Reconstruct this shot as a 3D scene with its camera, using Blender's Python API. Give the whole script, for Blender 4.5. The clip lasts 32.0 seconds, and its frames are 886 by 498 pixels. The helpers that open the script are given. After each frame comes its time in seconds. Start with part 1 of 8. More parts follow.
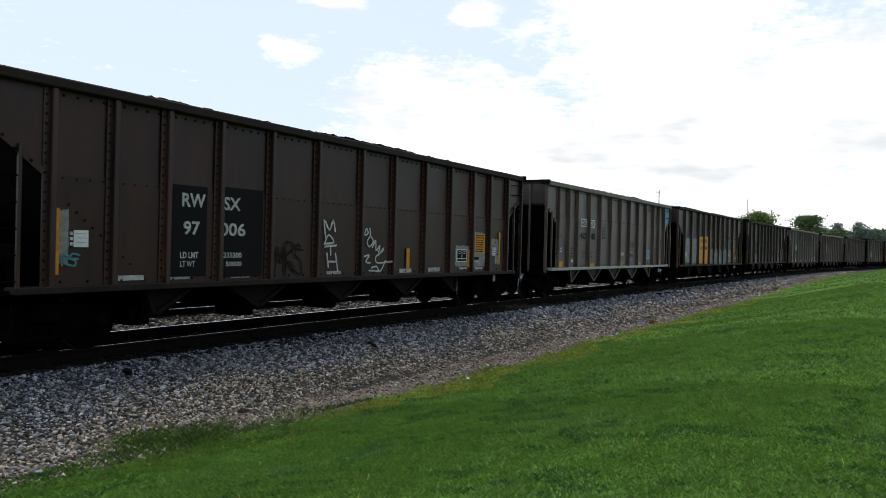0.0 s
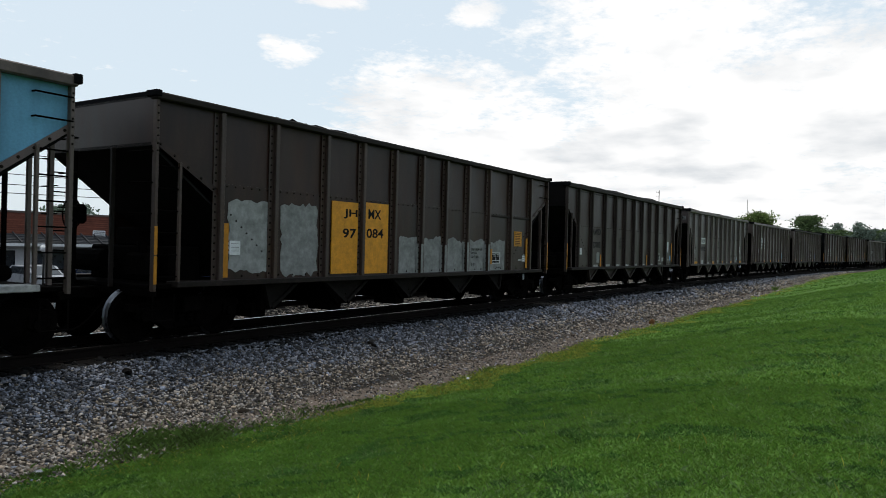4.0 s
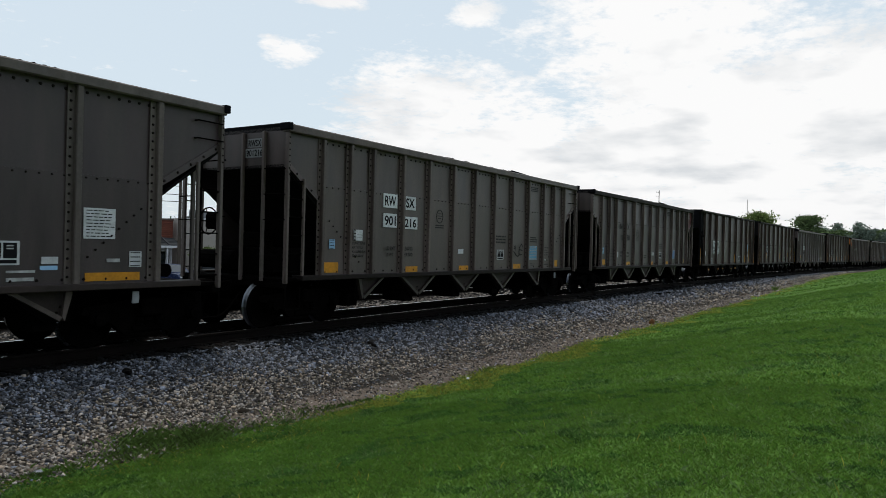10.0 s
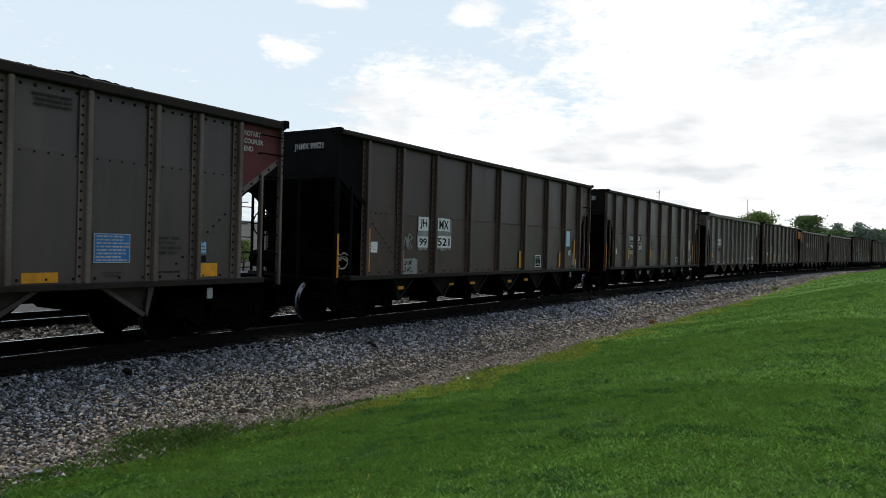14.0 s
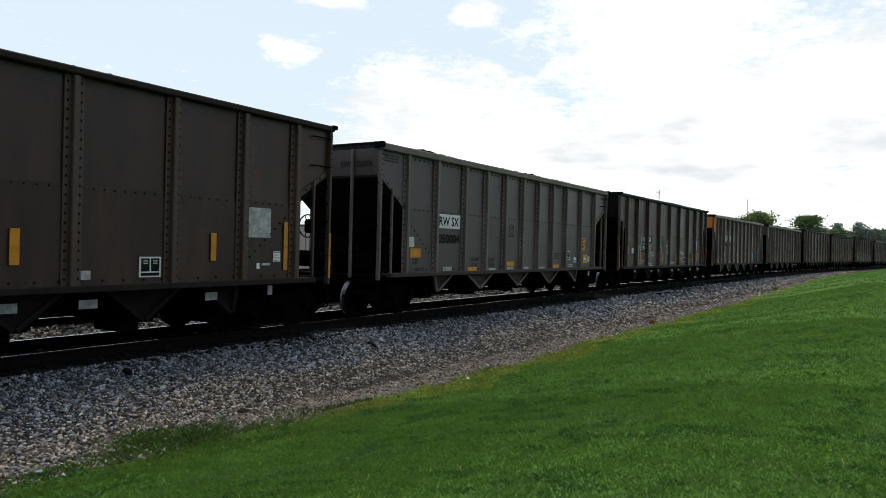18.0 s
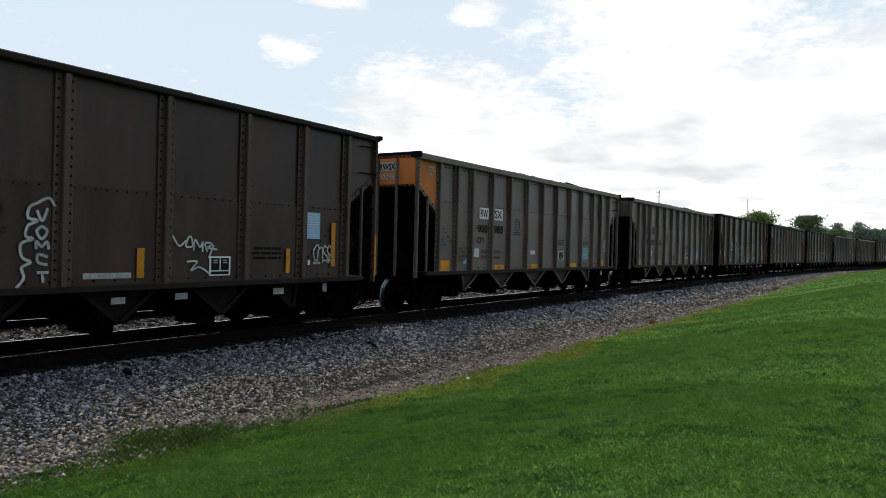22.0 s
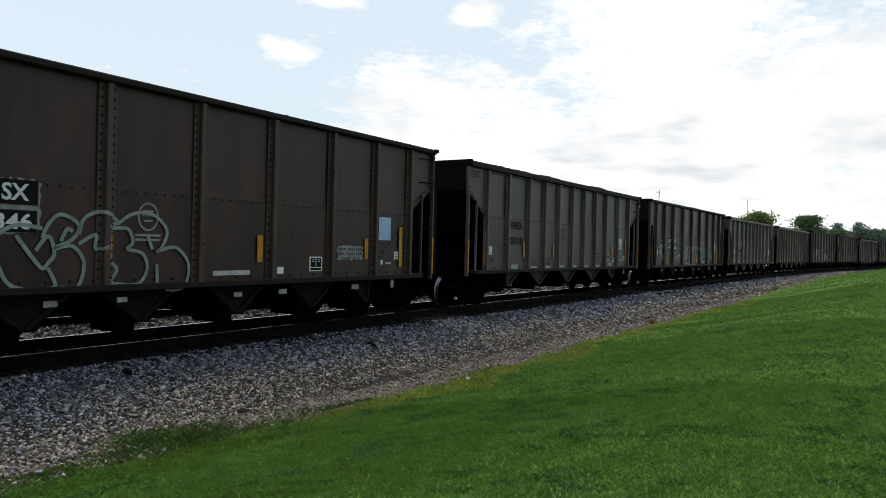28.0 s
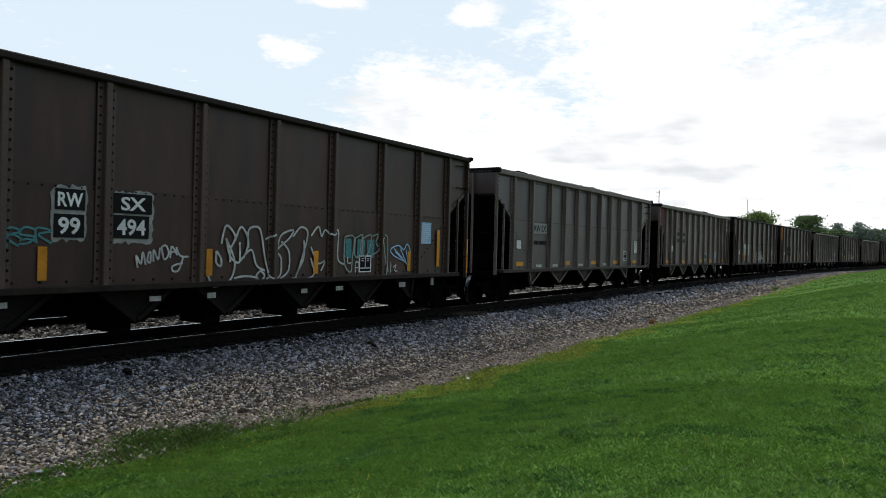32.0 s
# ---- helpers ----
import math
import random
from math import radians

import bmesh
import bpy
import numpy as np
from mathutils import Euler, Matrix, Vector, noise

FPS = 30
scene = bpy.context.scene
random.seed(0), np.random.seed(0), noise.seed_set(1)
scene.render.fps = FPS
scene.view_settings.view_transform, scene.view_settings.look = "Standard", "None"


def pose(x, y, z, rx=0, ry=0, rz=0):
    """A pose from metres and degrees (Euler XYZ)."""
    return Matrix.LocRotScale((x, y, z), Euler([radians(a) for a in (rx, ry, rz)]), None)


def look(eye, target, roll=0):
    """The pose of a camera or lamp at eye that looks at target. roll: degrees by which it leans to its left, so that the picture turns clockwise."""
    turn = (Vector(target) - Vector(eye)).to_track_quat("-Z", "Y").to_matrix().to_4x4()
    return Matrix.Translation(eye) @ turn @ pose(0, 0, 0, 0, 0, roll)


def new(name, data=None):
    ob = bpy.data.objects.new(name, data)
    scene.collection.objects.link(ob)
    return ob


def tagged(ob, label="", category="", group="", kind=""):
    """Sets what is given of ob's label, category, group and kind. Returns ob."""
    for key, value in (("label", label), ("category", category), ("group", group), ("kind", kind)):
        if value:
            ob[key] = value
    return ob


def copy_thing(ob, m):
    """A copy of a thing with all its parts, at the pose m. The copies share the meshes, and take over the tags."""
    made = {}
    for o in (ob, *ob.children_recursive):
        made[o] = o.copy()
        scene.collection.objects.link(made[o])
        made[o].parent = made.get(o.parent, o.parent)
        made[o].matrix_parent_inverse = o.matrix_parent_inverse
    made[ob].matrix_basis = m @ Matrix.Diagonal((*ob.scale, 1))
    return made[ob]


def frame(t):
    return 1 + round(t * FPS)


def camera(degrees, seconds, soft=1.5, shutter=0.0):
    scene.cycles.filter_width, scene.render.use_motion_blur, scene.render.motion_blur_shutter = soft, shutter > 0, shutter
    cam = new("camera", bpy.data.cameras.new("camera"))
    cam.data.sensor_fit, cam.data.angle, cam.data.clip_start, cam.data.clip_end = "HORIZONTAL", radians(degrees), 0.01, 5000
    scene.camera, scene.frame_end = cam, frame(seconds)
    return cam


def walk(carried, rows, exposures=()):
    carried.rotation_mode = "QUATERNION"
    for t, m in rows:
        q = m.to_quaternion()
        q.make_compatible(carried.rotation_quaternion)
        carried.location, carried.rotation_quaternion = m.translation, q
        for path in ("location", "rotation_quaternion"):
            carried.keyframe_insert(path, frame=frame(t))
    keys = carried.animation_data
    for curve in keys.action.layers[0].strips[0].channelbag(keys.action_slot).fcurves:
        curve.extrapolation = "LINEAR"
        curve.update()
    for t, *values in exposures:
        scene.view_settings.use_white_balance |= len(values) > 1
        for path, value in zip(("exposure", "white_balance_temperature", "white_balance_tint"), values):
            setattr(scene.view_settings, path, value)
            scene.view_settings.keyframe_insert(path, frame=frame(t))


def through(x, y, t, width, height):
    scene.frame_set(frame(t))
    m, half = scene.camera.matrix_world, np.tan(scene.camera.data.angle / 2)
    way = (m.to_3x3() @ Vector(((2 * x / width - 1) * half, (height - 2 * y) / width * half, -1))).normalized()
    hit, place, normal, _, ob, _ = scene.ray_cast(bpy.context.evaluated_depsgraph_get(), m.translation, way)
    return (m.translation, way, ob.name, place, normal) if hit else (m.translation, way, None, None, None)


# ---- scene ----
# ---- camera: held still beside the line ----
EYE = (0.0, 0.0, 1.7616)
cam = camera(63.544, 32.0, soft=0.5, shutter=0.05)
VIEW = look(EYE, (0.84959, 0.52741, 1.7616 - 0.00513), 1.464)
walk(cam, [(0.0, VIEW), (32.0, VIEW)], exposures=[
    (0.0, 0.07), (1.0, 0.1), (2.0, 0.07), (2.5, -0.06), (3.0, -0.17), (3.5, -0.13), (6.0, 0.02), (8.0, 0.05), (9.0, -0.06), (10.0, -0.16), (11.0, -0.05), (14.0, -0.02),
    (17.0, 0.04), (19.0, 0.04), (20.0, -0.08), (21.0, -0.06), (23.0, -0.03), (25.0, -0.03), (28.0, -0.01), (32.0, 0.02)])

# ---- light: bright broken cloud, the sun high behind the train ----
SUN_ELEVATION, SUN_AZIMUTH = radians(77), radians(62)   # azimuth from +x towards +y
world = bpy.data.worlds.new("sky")
scene.world = world
world.use_nodes = True


def wire(nt, a, b):
    nt.links.new(a, b)


def sky():
    nt = world.node_tree
    nt.nodes.clear()
    out = nt.nodes.new("ShaderNodeOutputWorld")
    bg = nt.nodes.new("ShaderNodeBackground")
    air = nt.nodes.new("ShaderNodeTexSky")
    air.sky_type = "NISHITA"
    air.sun_disc = False
    air.sun_elevation = SUN_ELEVATION
    air.sun_rotation = radians(90) - SUN_AZIMUTH
    air.air_density, air.dust_density, air.ozone_density = 1.0, 2.0, 1.0
    co = nt.nodes.new("ShaderNodeTexCoord")
    # flatten the direction on a cloud deck
    sep = nt.nodes.new("ShaderNodeSeparateXYZ")
    wire(nt, co.outputs["Generated"], sep.inputs[0])
    up = nt.nodes.new("ShaderNodeMath"); up.operation = "MAXIMUM"; up.inputs[1].default_value = 0.0
    wire(nt, sep.outputs[2], up.inputs[0])
    lift = nt.nodes.new("ShaderNodeMath"); lift.operation = "ADD"; lift.inputs[1].default_value = 0.16
    wire(nt, up.outputs[0], lift.inputs[0])
    div = nt.nodes.new("ShaderNodeVectorMath"); div.operation = "DIVIDE"
    comb = nt.nodes.new("ShaderNodeCombineXYZ")
    for i in range(3):
        wire(nt, lift.outputs[0], comb.inputs[i])
    wire(nt, co.outputs["Generated"], div.inputs[0])
    wire(nt, comb.outputs[0], div.inputs[1])
    shift = nt.nodes.new("ShaderNodeMapping")
    shift.inputs["Location"].default_value = CLOUD_SHIFT
    shift.inputs["Scale"].default_value = (1, 1, 0.3)
    wire(nt, div.outputs[0], shift.inputs[0])
    big = nt.nodes.new("ShaderNodeTexNoise")
    big.inputs["Scale"].default_value, big.inputs["Detail"].default_value = 1.1, 10
    big.inputs["Roughness"].default_value, big.inputs["Distortion"].default_value = 0.6, 0.2
    wire(nt, shift.outputs[0], big.inputs["Vector"])

    def lobe(way, wide, high, soft):
        """An oval weight about a direction: one in its middle, none past its rim."""
        f = Vector(way).normalized()
        r = f.cross(Vector((0, 0, 1))).normalized()
        u = r.cross(f)
        comb = nt.nodes.new("ShaderNodeCombineXYZ")
        for i, axis in enumerate((r / wide, u / high, f * -60)):
            dot = nt.nodes.new("ShaderNodeVectorMath"); dot.operation = "DOT_PRODUCT"
            wire(nt, co.outputs["Generated"], dot.inputs[0])
            dot.inputs[1].default_value = axis
            src = dot.outputs["Value"]
            if i == 2:
                top = nt.nodes.new("ShaderNodeMath"); top.operation = "MAXIMUM"; top.inputs[1].default_value = 0
                wire(nt, src, top.inputs[0])
                src = top.outputs[0]
            wire(nt, src, comb.inputs[i])
        size = nt.nodes.new("ShaderNodeVectorMath"); size.operation = "LENGTH"
        wire(nt, comb.outputs[0], size.inputs[0])
        m = nt.nodes.new("ShaderNodeMapRange"); m.interpolation_type = "SMOOTHSTEP"
        m.inputs["From Min"].default_value, m.inputs["From Max"].default_value = 1 + soft, 1 - soft
        wire(nt, size.outputs["Value"], m.inputs[0])
        return m.outputs[0]

    def union(lobes, soft):
        total = None
        for way, wide, high in lobes:
            w = lobe(way, wide, high, soft)
            if high < 0.02:   # thin puffs
                thin = nt.nodes.new("ShaderNodeMath"); thin.operation = "MULTIPLY"; thin.inputs[1].default_value = 0.84
                wire(nt, w, thin.inputs[0])
                w = thin.outputs[0]
            if total:
                mx = nt.nodes.new("ShaderNodeMath"); mx.operation = "MAXIMUM"
                wire(nt, total, mx.inputs[0]); wire(nt, w, mx.inputs[1])
                w = mx.outputs[0]
            total = w
        return total
    fine = nt.nodes.new("ShaderNodeTexNoise")
    fine.inputs["Scale"].default_value, fine.inputs["Detail"].default_value, fine.inputs["Roughness"].default_value = 6.5, 8, 0.62
    wire(nt, shift.outputs[0], fine.inputs["Vector"])
    blend = nt.nodes.new("ShaderNodeMath"); blend.operation = "MULTIPLY_ADD"
    wire(nt, fine.outputs[0], blend.inputs[0]); blend.inputs[1].default_value = 0.95
    wire(nt, big.outputs[0], blend.inputs[2])
    wisp = nt.nodes.new("ShaderNodeTexNoise")
    wisp.inputs["Scale"].default_value, wisp.inputs["Detail"].default_value, wisp.inputs["Roughness"].default_value = 24, 6, 0.65
    wire(nt, shift.outputs[0], wisp.inputs["Vector"])
    ragged = nt.nodes.new("ShaderNodeMath"); ragged.operation = "MULTIPLY_ADD"
    wire(nt, wisp.outputs[0], ragged.inputs[0]); ragged.inputs[1].default_value = 0.8
    wire(nt, blend.outputs[0], ragged.inputs[2])
    add = nt.nodes.new("ShaderNodeMath"); add.operation = "MULTIPLY_ADD"
    wire(nt, union(CLOUDS, 0.8), add.inputs[0]); add.inputs[1].default_value = 0.72
    wire(nt, ragged.outputs[0], add.inputs[2])
    shrink = nt.nodes.new("ShaderNodeMath"); shrink.operation = "MULTIPLY"; shrink.inputs[1].default_value = 0.5
    wire(nt, add.outputs[0], shrink.inputs[0])
    total = shrink.outputs[0]
    cover = nt.nodes.new("ShaderNodeValToRGB")
    cover.color_ramp.elements[0].position, cover.color_ramp.elements[1].position = CLOUD_COVER
    wire(nt, total, cover.inputs[0])
    # grey bellies
    belly = nt.nodes.new("ShaderNodeTexNoise")
    belly.inputs["Scale"].default_value, belly.inputs["Detail"].default_value = 3.2, 5
    wire(nt, shift.outputs[0], belly.inputs["Vector"])
    ramp = nt.nodes.new("ShaderNodeValToRGB")
    e = ramp.color_ramp.elements
    e[0].position, e[0].color = 0.2, (0.78, 0.81, 0.84, 1)
    e[1].position, e[1].color = 0.48, (1.08, 1.08, 1.08, 1)
    dusk = nt.nodes.new("ShaderNodeMath"); dusk.operation = "MULTIPLY_ADD"
    wire(nt, union(BELLIES, 0.95), dusk.inputs[0]); dusk.inputs[1].default_value = -0.17
    wire(nt, belly.outputs[0], dusk.inputs[2])
    wire(nt, dusk.outputs[0], ramp.inputs[0])
    # cloud and haze shine brighter on the sun's side of the sky
    glow = nt.nodes.new("ShaderNodeVectorMath"); glow.operation = "DOT_PRODUCT"
    wire(nt, co.outputs["Generated"], glow.inputs[0])
    glow.inputs[1].default_value = SUN_WAY
    shine = nt.nodes.new("ShaderNodeMapRange"); shine.interpolation_type = "SMOOTHSTEP"
    shine.inputs["From Min"].default_value, shine.inputs["From Max"].default_value = -0.5, 0.4
    wire(nt, glow.outputs["Value"], shine.inputs[0])
    blue = nt.nodes.new("ShaderNodeMix"); blue.data_type = "RGBA"; blue.blend_type = "MULTIPLY"
    blue.inputs["Factor"].default_value = 1
    wire(nt, air.outputs[0], blue.inputs["A"])
    blue.inputs["B"].default_value = (SKY_GAIN, SKY_GAIN, SKY_GAIN * 0.93, 1)
    haze = nt.nodes.new("ShaderNodeMix"); haze.data_type = "RGBA"
    haze.inputs["Factor"].default_value = 0.75
    wire(nt, blue.outputs["Result"], haze.inputs["A"])
    haze.inputs["B"].default_value = (0.87, 0.99, 1.08, 1)
    mix = nt.nodes.new("ShaderNodeMix"); mix.data_type = "RGBA"
    wire(nt, cover.outputs[0], mix.inputs["Factor"])
    wire(nt, haze.outputs["Result"], mix.inputs["A"])
    wire(nt, ramp.outputs[0], mix.inputs["B"])
    hue = nt.nodes.new("ShaderNodeMix"); hue.data_type = "RGBA"
    wire(nt, shine.outputs[0], hue.inputs["Factor"])
    hue.inputs["A"].default_value, hue.inputs["B"].default_value = (*FAR_SKY, 1), (1, 1, 1, 1)
    dim = nt.nodes.new("ShaderNodeMix"); dim.data_type = "RGBA"; dim.blend_type = "MULTIPLY"
    dim.inputs["Factor"].default_value = 1
    wire(nt, mix.outputs["Result"], dim.inputs["A"]); wire(nt, hue.outputs["Result"], dim.inputs["B"])
    wire(nt, dim.outputs["Result"], bg.inputs["Color"])
    bg.inputs["Strength"].default_value = SKY_STRENGTH
    wire(nt, bg.outputs[0], out.inputs[0])


CLOUD_SHIFT = (0.0, 0.0, 0.0)
CLOUD_COVER = (0.785, 0.95)
FAR_SKY = (0.43, 0.44, 0.52)     # the deeper blue opposite the sun
SUN_WAY = (0.249, 0.468, 0.848)     # the brightest part of the cloud
# cloud banks and their grey undersides: direction, half width and half height
CLOUDS = (((0.926, 0.254, 0.279), 0.138, 0.166),
          ((0.971, 0.150, 0.184), 0.158, 0.095),
          ((0.983, 0.050, 0.178), 0.166, 0.099),
          ((0.830, 0.533, 0.163), 0.126, 0.079),
          ((0.886, 0.439, 0.150), 0.087, 0.071),
          ((0.876, 0.476, 0.076), 0.253, 0.095),
          ((0.936, 0.342, 0.086), 0.221, 0.087),
          ((0.970, 0.217, 0.108), 0.261, 0.111),
          ((0.994, 0.103, 0.043), 0.276, 0.071),
          ((0.692, 0.678, 0.247), 0.036, 0.016),
          ((0.675, 0.692, 0.257), 0.016, 0.013),
          ((0.828, 0.467, 0.311), 0.033, 0.019),
          ((0.721, 0.617, 0.316), 0.041, 0.009),
          ((0.960, 0.087, 0.266), 0.047, 0.009))
BELLIES = (((0.931, 0.333, 0.152), 0.049, 0.021),
          ((0.960, 0.233, 0.156), 0.028, 0.024),
          ((0.959, 0.261, 0.108), 0.099, 0.016),
          ((0.982, 0.153, 0.113), 0.025, 0.014),
          ((0.991, 0.035, 0.130), 0.047, 0.036),
          ((0.921, 0.378, 0.099), 0.047, 0.013))
SKY_GAIN, SKY_STRENGTH = 0.12, 1.0
sky()

sun_data = bpy.data.lights.new("sun", "SUN")
sun_data.energy, sun_data.angle, sun_data.color = 1.9, radians(14), (1.0, 0.95, 0.87)
sun_ob = new("sun", sun_data)
_d = Vector((math.cos(SUN_ELEVATION) * math.cos(SUN_AZIMUTH), math.cos(SUN_ELEVATION) * math.sin(SUN_AZIMUTH), math.sin(SUN_ELEVATION)))
sun_ob.matrix_world = look(_d * 50, (0, 0, 0))

# ---- materials ----


def surface(name, colour, rough=0.7, metal=0.0, dark=0.75, light=1.2, grain=30.0, stain=2.0, stretch=(1, 1, 1),
            bump=0.15, tint=None, tint_amount=0.0, vary=0.12, island=0.0, detail=5, spec=0.2, through=0.0, skew=1.0):
    """Paint, metal, stone or soil: base colour broken by a fine grain, wide stains, an optional second tint and a small relief."""
    m = bpy.data.materials.new(name)
    m.use_nodes = True
    nt = m.node_tree
    nt.nodes.clear()
    N = nt.nodes.new
    out, b = N("ShaderNodeOutputMaterial"), N("ShaderNodeBsdfPrincipled")
    wire(nt, b.outputs[0], out.inputs[0])
    co, info = N("ShaderNodeTexCoord"), N("ShaderNodeObjectInfo")
    off = N("ShaderNodeVectorMath"); off.operation = "MULTIPLY_ADD"
    wire(nt, info.outputs["Random"], off.inputs[0])
    off.inputs[1].default_value = (37.0, 91.0, 53.0)
    wire(nt, co.outputs["Object"], off.inputs[2])
    mp = N("ShaderNodeMapping")
    mp.inputs["Scale"].default_value = stretch
    wire(nt, off.outputs[0], mp.inputs[0])
    n1, n2 = N("ShaderNodeTexNoise"), N("ShaderNodeTexNoise")
    for n, s in ((n1, grain), (n2, stain)):
        n.inputs["Scale"].default_value, n.inputs["Detail"].default_value = s, detail
        n.inputs["Roughness"].default_value = 0.62
        wire(nt, off.outputs[0] if n is n1 else mp.outputs[0], n.inputs["Vector"])
    def rng(src, lo, hi, a=0.3, c=0.7):
        r = N("ShaderNodeMapRange")
        r.inputs["From Min"].default_value, r.inputs["From Max"].default_value = a, c
        r.inputs["To Min"].default_value, r.inputs["To Max"].default_value = lo, hi
        wire(nt, src, r.inputs[0])
        return r.outputs[0]
    f1, f2 = rng(n1.outputs[0], 1 - (1 - dark) * 0.6, 1 + (light - 1) * 0.6), rng(n2.outputs[0], dark, light)
    mul = N("ShaderNodeMath"); mul.operation = "MULTIPLY"
    wire(nt, f1, mul.inputs[0]); wire(nt, f2, mul.inputs[1])
    last = mul.outputs[0]
    if vary:
        mv = N("ShaderNodeMath"); mv.operation = "MULTIPLY"
        wire(nt, last, mv.inputs[0]); wire(nt, rng(info.outputs["Random"], 1 - vary, 1 + vary, 0, 1), mv.inputs[1])
        last = mv.outputs[0]
    if island:
        geo = N("ShaderNodeNewGeometry")
        mi = N("ShaderNodeMath"); mi.operation = "MULTIPLY"
        pw = N("ShaderNodeMath"); pw.operation = "POWER"; pw.inputs[1].default_value = skew
        wire(nt, geo.outputs["Random Per Island"], pw.inputs[0])
        wire(nt, last, mi.inputs[0]); wire(nt, rng(pw.outputs[0], 1 - island, 1 + island * skew, 0, 1), mi.inputs[1])
        last = mi.outputs[0]
    base = N("ShaderNodeRGB"); base.outputs[0].default_value = (*colour, 1)
    src = base.outputs[0]
    if tint:
        n3 = N("ShaderNodeTexNoise")
        n3.inputs["Scale"].default_value, n3.inputs["Detail"].default_value = stain * 2.3, 7
        wire(nt, mp.outputs[0], n3.inputs["Vector"])
        mt = N("ShaderNodeMix"); mt.data_type = "RGBA"
        if island:
            add = N("ShaderNodeMath"); add.operation = "FRACT"
            m7 = N("ShaderNodeMath"); m7.operation = "MULTIPLY"; m7.inputs[1].default_value = 7.31
            wire(nt, geo.outputs["Random Per Island"], m7.inputs[0]); wire(nt, m7.outputs[0], add.inputs[0])
            wire(nt, rng(add.outputs[0], 0, tint_amount, 0.1, 0.9), mt.inputs["Factor"])
        else:
            wire(nt, rng(n3.outputs[0], 0, tint_amount, 0.42, 0.66), mt.inputs["Factor"])
        wire(nt, src, mt.inputs["A"])
        mt.inputs["B"].default_value = (*tint, 1)
        src = mt.outputs["Result"]
    sc = N("ShaderNodeVectorMath"); sc.operation = "SCALE"
    wire(nt, src, sc.inputs[0]); wire(nt, last, sc.inputs["Scale"])
    wire(nt, sc.outputs[0], b.inputs["Base Color"])
    b.inputs["Metallic"].default_value = metal
    b.inputs["Specular IOR Level"].default_value = spec
    wire(nt, rng(n2.outputs[0], max(0.05, rough - 0.12), min(1, rough + 0.12)), b.inputs["Roughness"])
    if through:
        tr, mx = N("ShaderNodeBsdfTranslucent"), N("ShaderNodeMixShader")
        wire(nt, sc.outputs[0], tr.inputs["Color"])
        mx.inputs[0].default_value = through
        wire(nt, b.outputs[0], mx.inputs[1]); wire(nt, tr.outputs[0], mx.inputs[2])
        wire(nt, mx.outputs[0], out.inputs[0])
    if bump:
        bp = N("ShaderNodeBump")
        bp.inputs["Strength"].default_value, bp.inputs["Distance"].default_value = bump, 0.02
        wire(nt, n1.outputs[0], bp.inputs["Height"])
        wire(nt, bp.outputs[0], b.inputs["Normal"])
    return m


STREAK = (1.8, 1.8, 0.4)
BROWN = surface("brown_car_paint", (0.032, 0.0155, 0.0118), 0.4, dark=0.5, light=1.5, grain=70, stain=1.1, stretch=STREAK, tint=(0.045, 0.022, 0.0145), tint_amount=0.5, bump=0.1, spec=0.34)
DEEPBROWN = surface("sooty_brown_car_paint", (0.025, 0.0088, 0.006), 0.4, dark=0.5, light=1.5, grain=70, stain=1.1, stretch=STREAK, tint=(0.038, 0.0145, 0.0085), tint_amount=0.5, bump=0.08, spec=0.32)
DARKBROWN = surface("dark_brown_car_paint", (0.024, 0.0108, 0.0078), 0.4, dark=0.5, light=1.5, grain=70, stain=1.1, stretch=STREAK, tint=(0.032, 0.0175, 0.0118), tint_amount=0.6, bump=0.1, spec=0.28)
GREY = surface("weathered_aluminium", (0.106, 0.0735, 0.0685), 0.4, 0.0, dark=0.7, light=1.32, grain=75, stain=0.9, stretch=STREAK, tint=(0.0736, 0.0608, 0.056), tint_amount=0.6, bump=0.05, spec=0.43)
COOLGREY = surface("dull_grey_aluminium", (0.052, 0.036, 0.0355), 0.4, 0.0, dark=0.68, light=1.36, grain=75, stain=0.9, stretch=STREAK, tint=(0.046, 0.038, 0.034), tint_amount=0.5, bump=0.05, spec=0.43)
DUSKGREY = surface("sooty_brown_steel", (0.026, 0.0125, 0.0096), 0.4, 0.0, dark=0.65, light=1.25, grain=75, stain=0.9, stretch=STREAK, tint=(0.024, 0.014, 0.0115), tint_amount=0.6, bump=0.05, spec=0.28)
DUSTRIB = surface("dusty_rib_paint", (0.1216, 0.0992, 0.0888), 0.6, dark=0.7, light=1.25, grain=18, stain=0.9, stretch=STREAK, tint=(0.08, 0.06, 0.04928), tint_amount=0.7, bump=0.07, spec=0.4)
ALURIB = surface("grimy_aluminium_rib", (0.112, 0.0848, 0.0736), 0.5, dark=0.65, light=1.3, grain=18, stain=0.9, stretch=STREAK, tint=(0.06, 0.0416, 0.03405), tint_amount=0.7, bump=0.07, spec=0.4)
# panels of c4; also chute rims and grey cars' ends with shade put in
MIDGREY = surface("sooty_shaded_aluminium", (0.0496, 0.0348, 0.0304), 0.4, dark=0.6, light=1.4, grain=75, stain=0.9, stretch=STREAK, tint=(0.0336, 0.0264, 0.0232), tint_amount=0.6, bump=0.05, spec=0.43)
DIMALU = surface("dull_brown_aluminium", (0.0864, 0.0648, 0.0576), 0.4, 0.0, dark=0.7, light=1.32, grain=75, stain=0.9, stretch=STREAK, tint=(0.064, 0.0512, 0.0456), tint_amount=0.6, bump=0.05, spec=0.43)
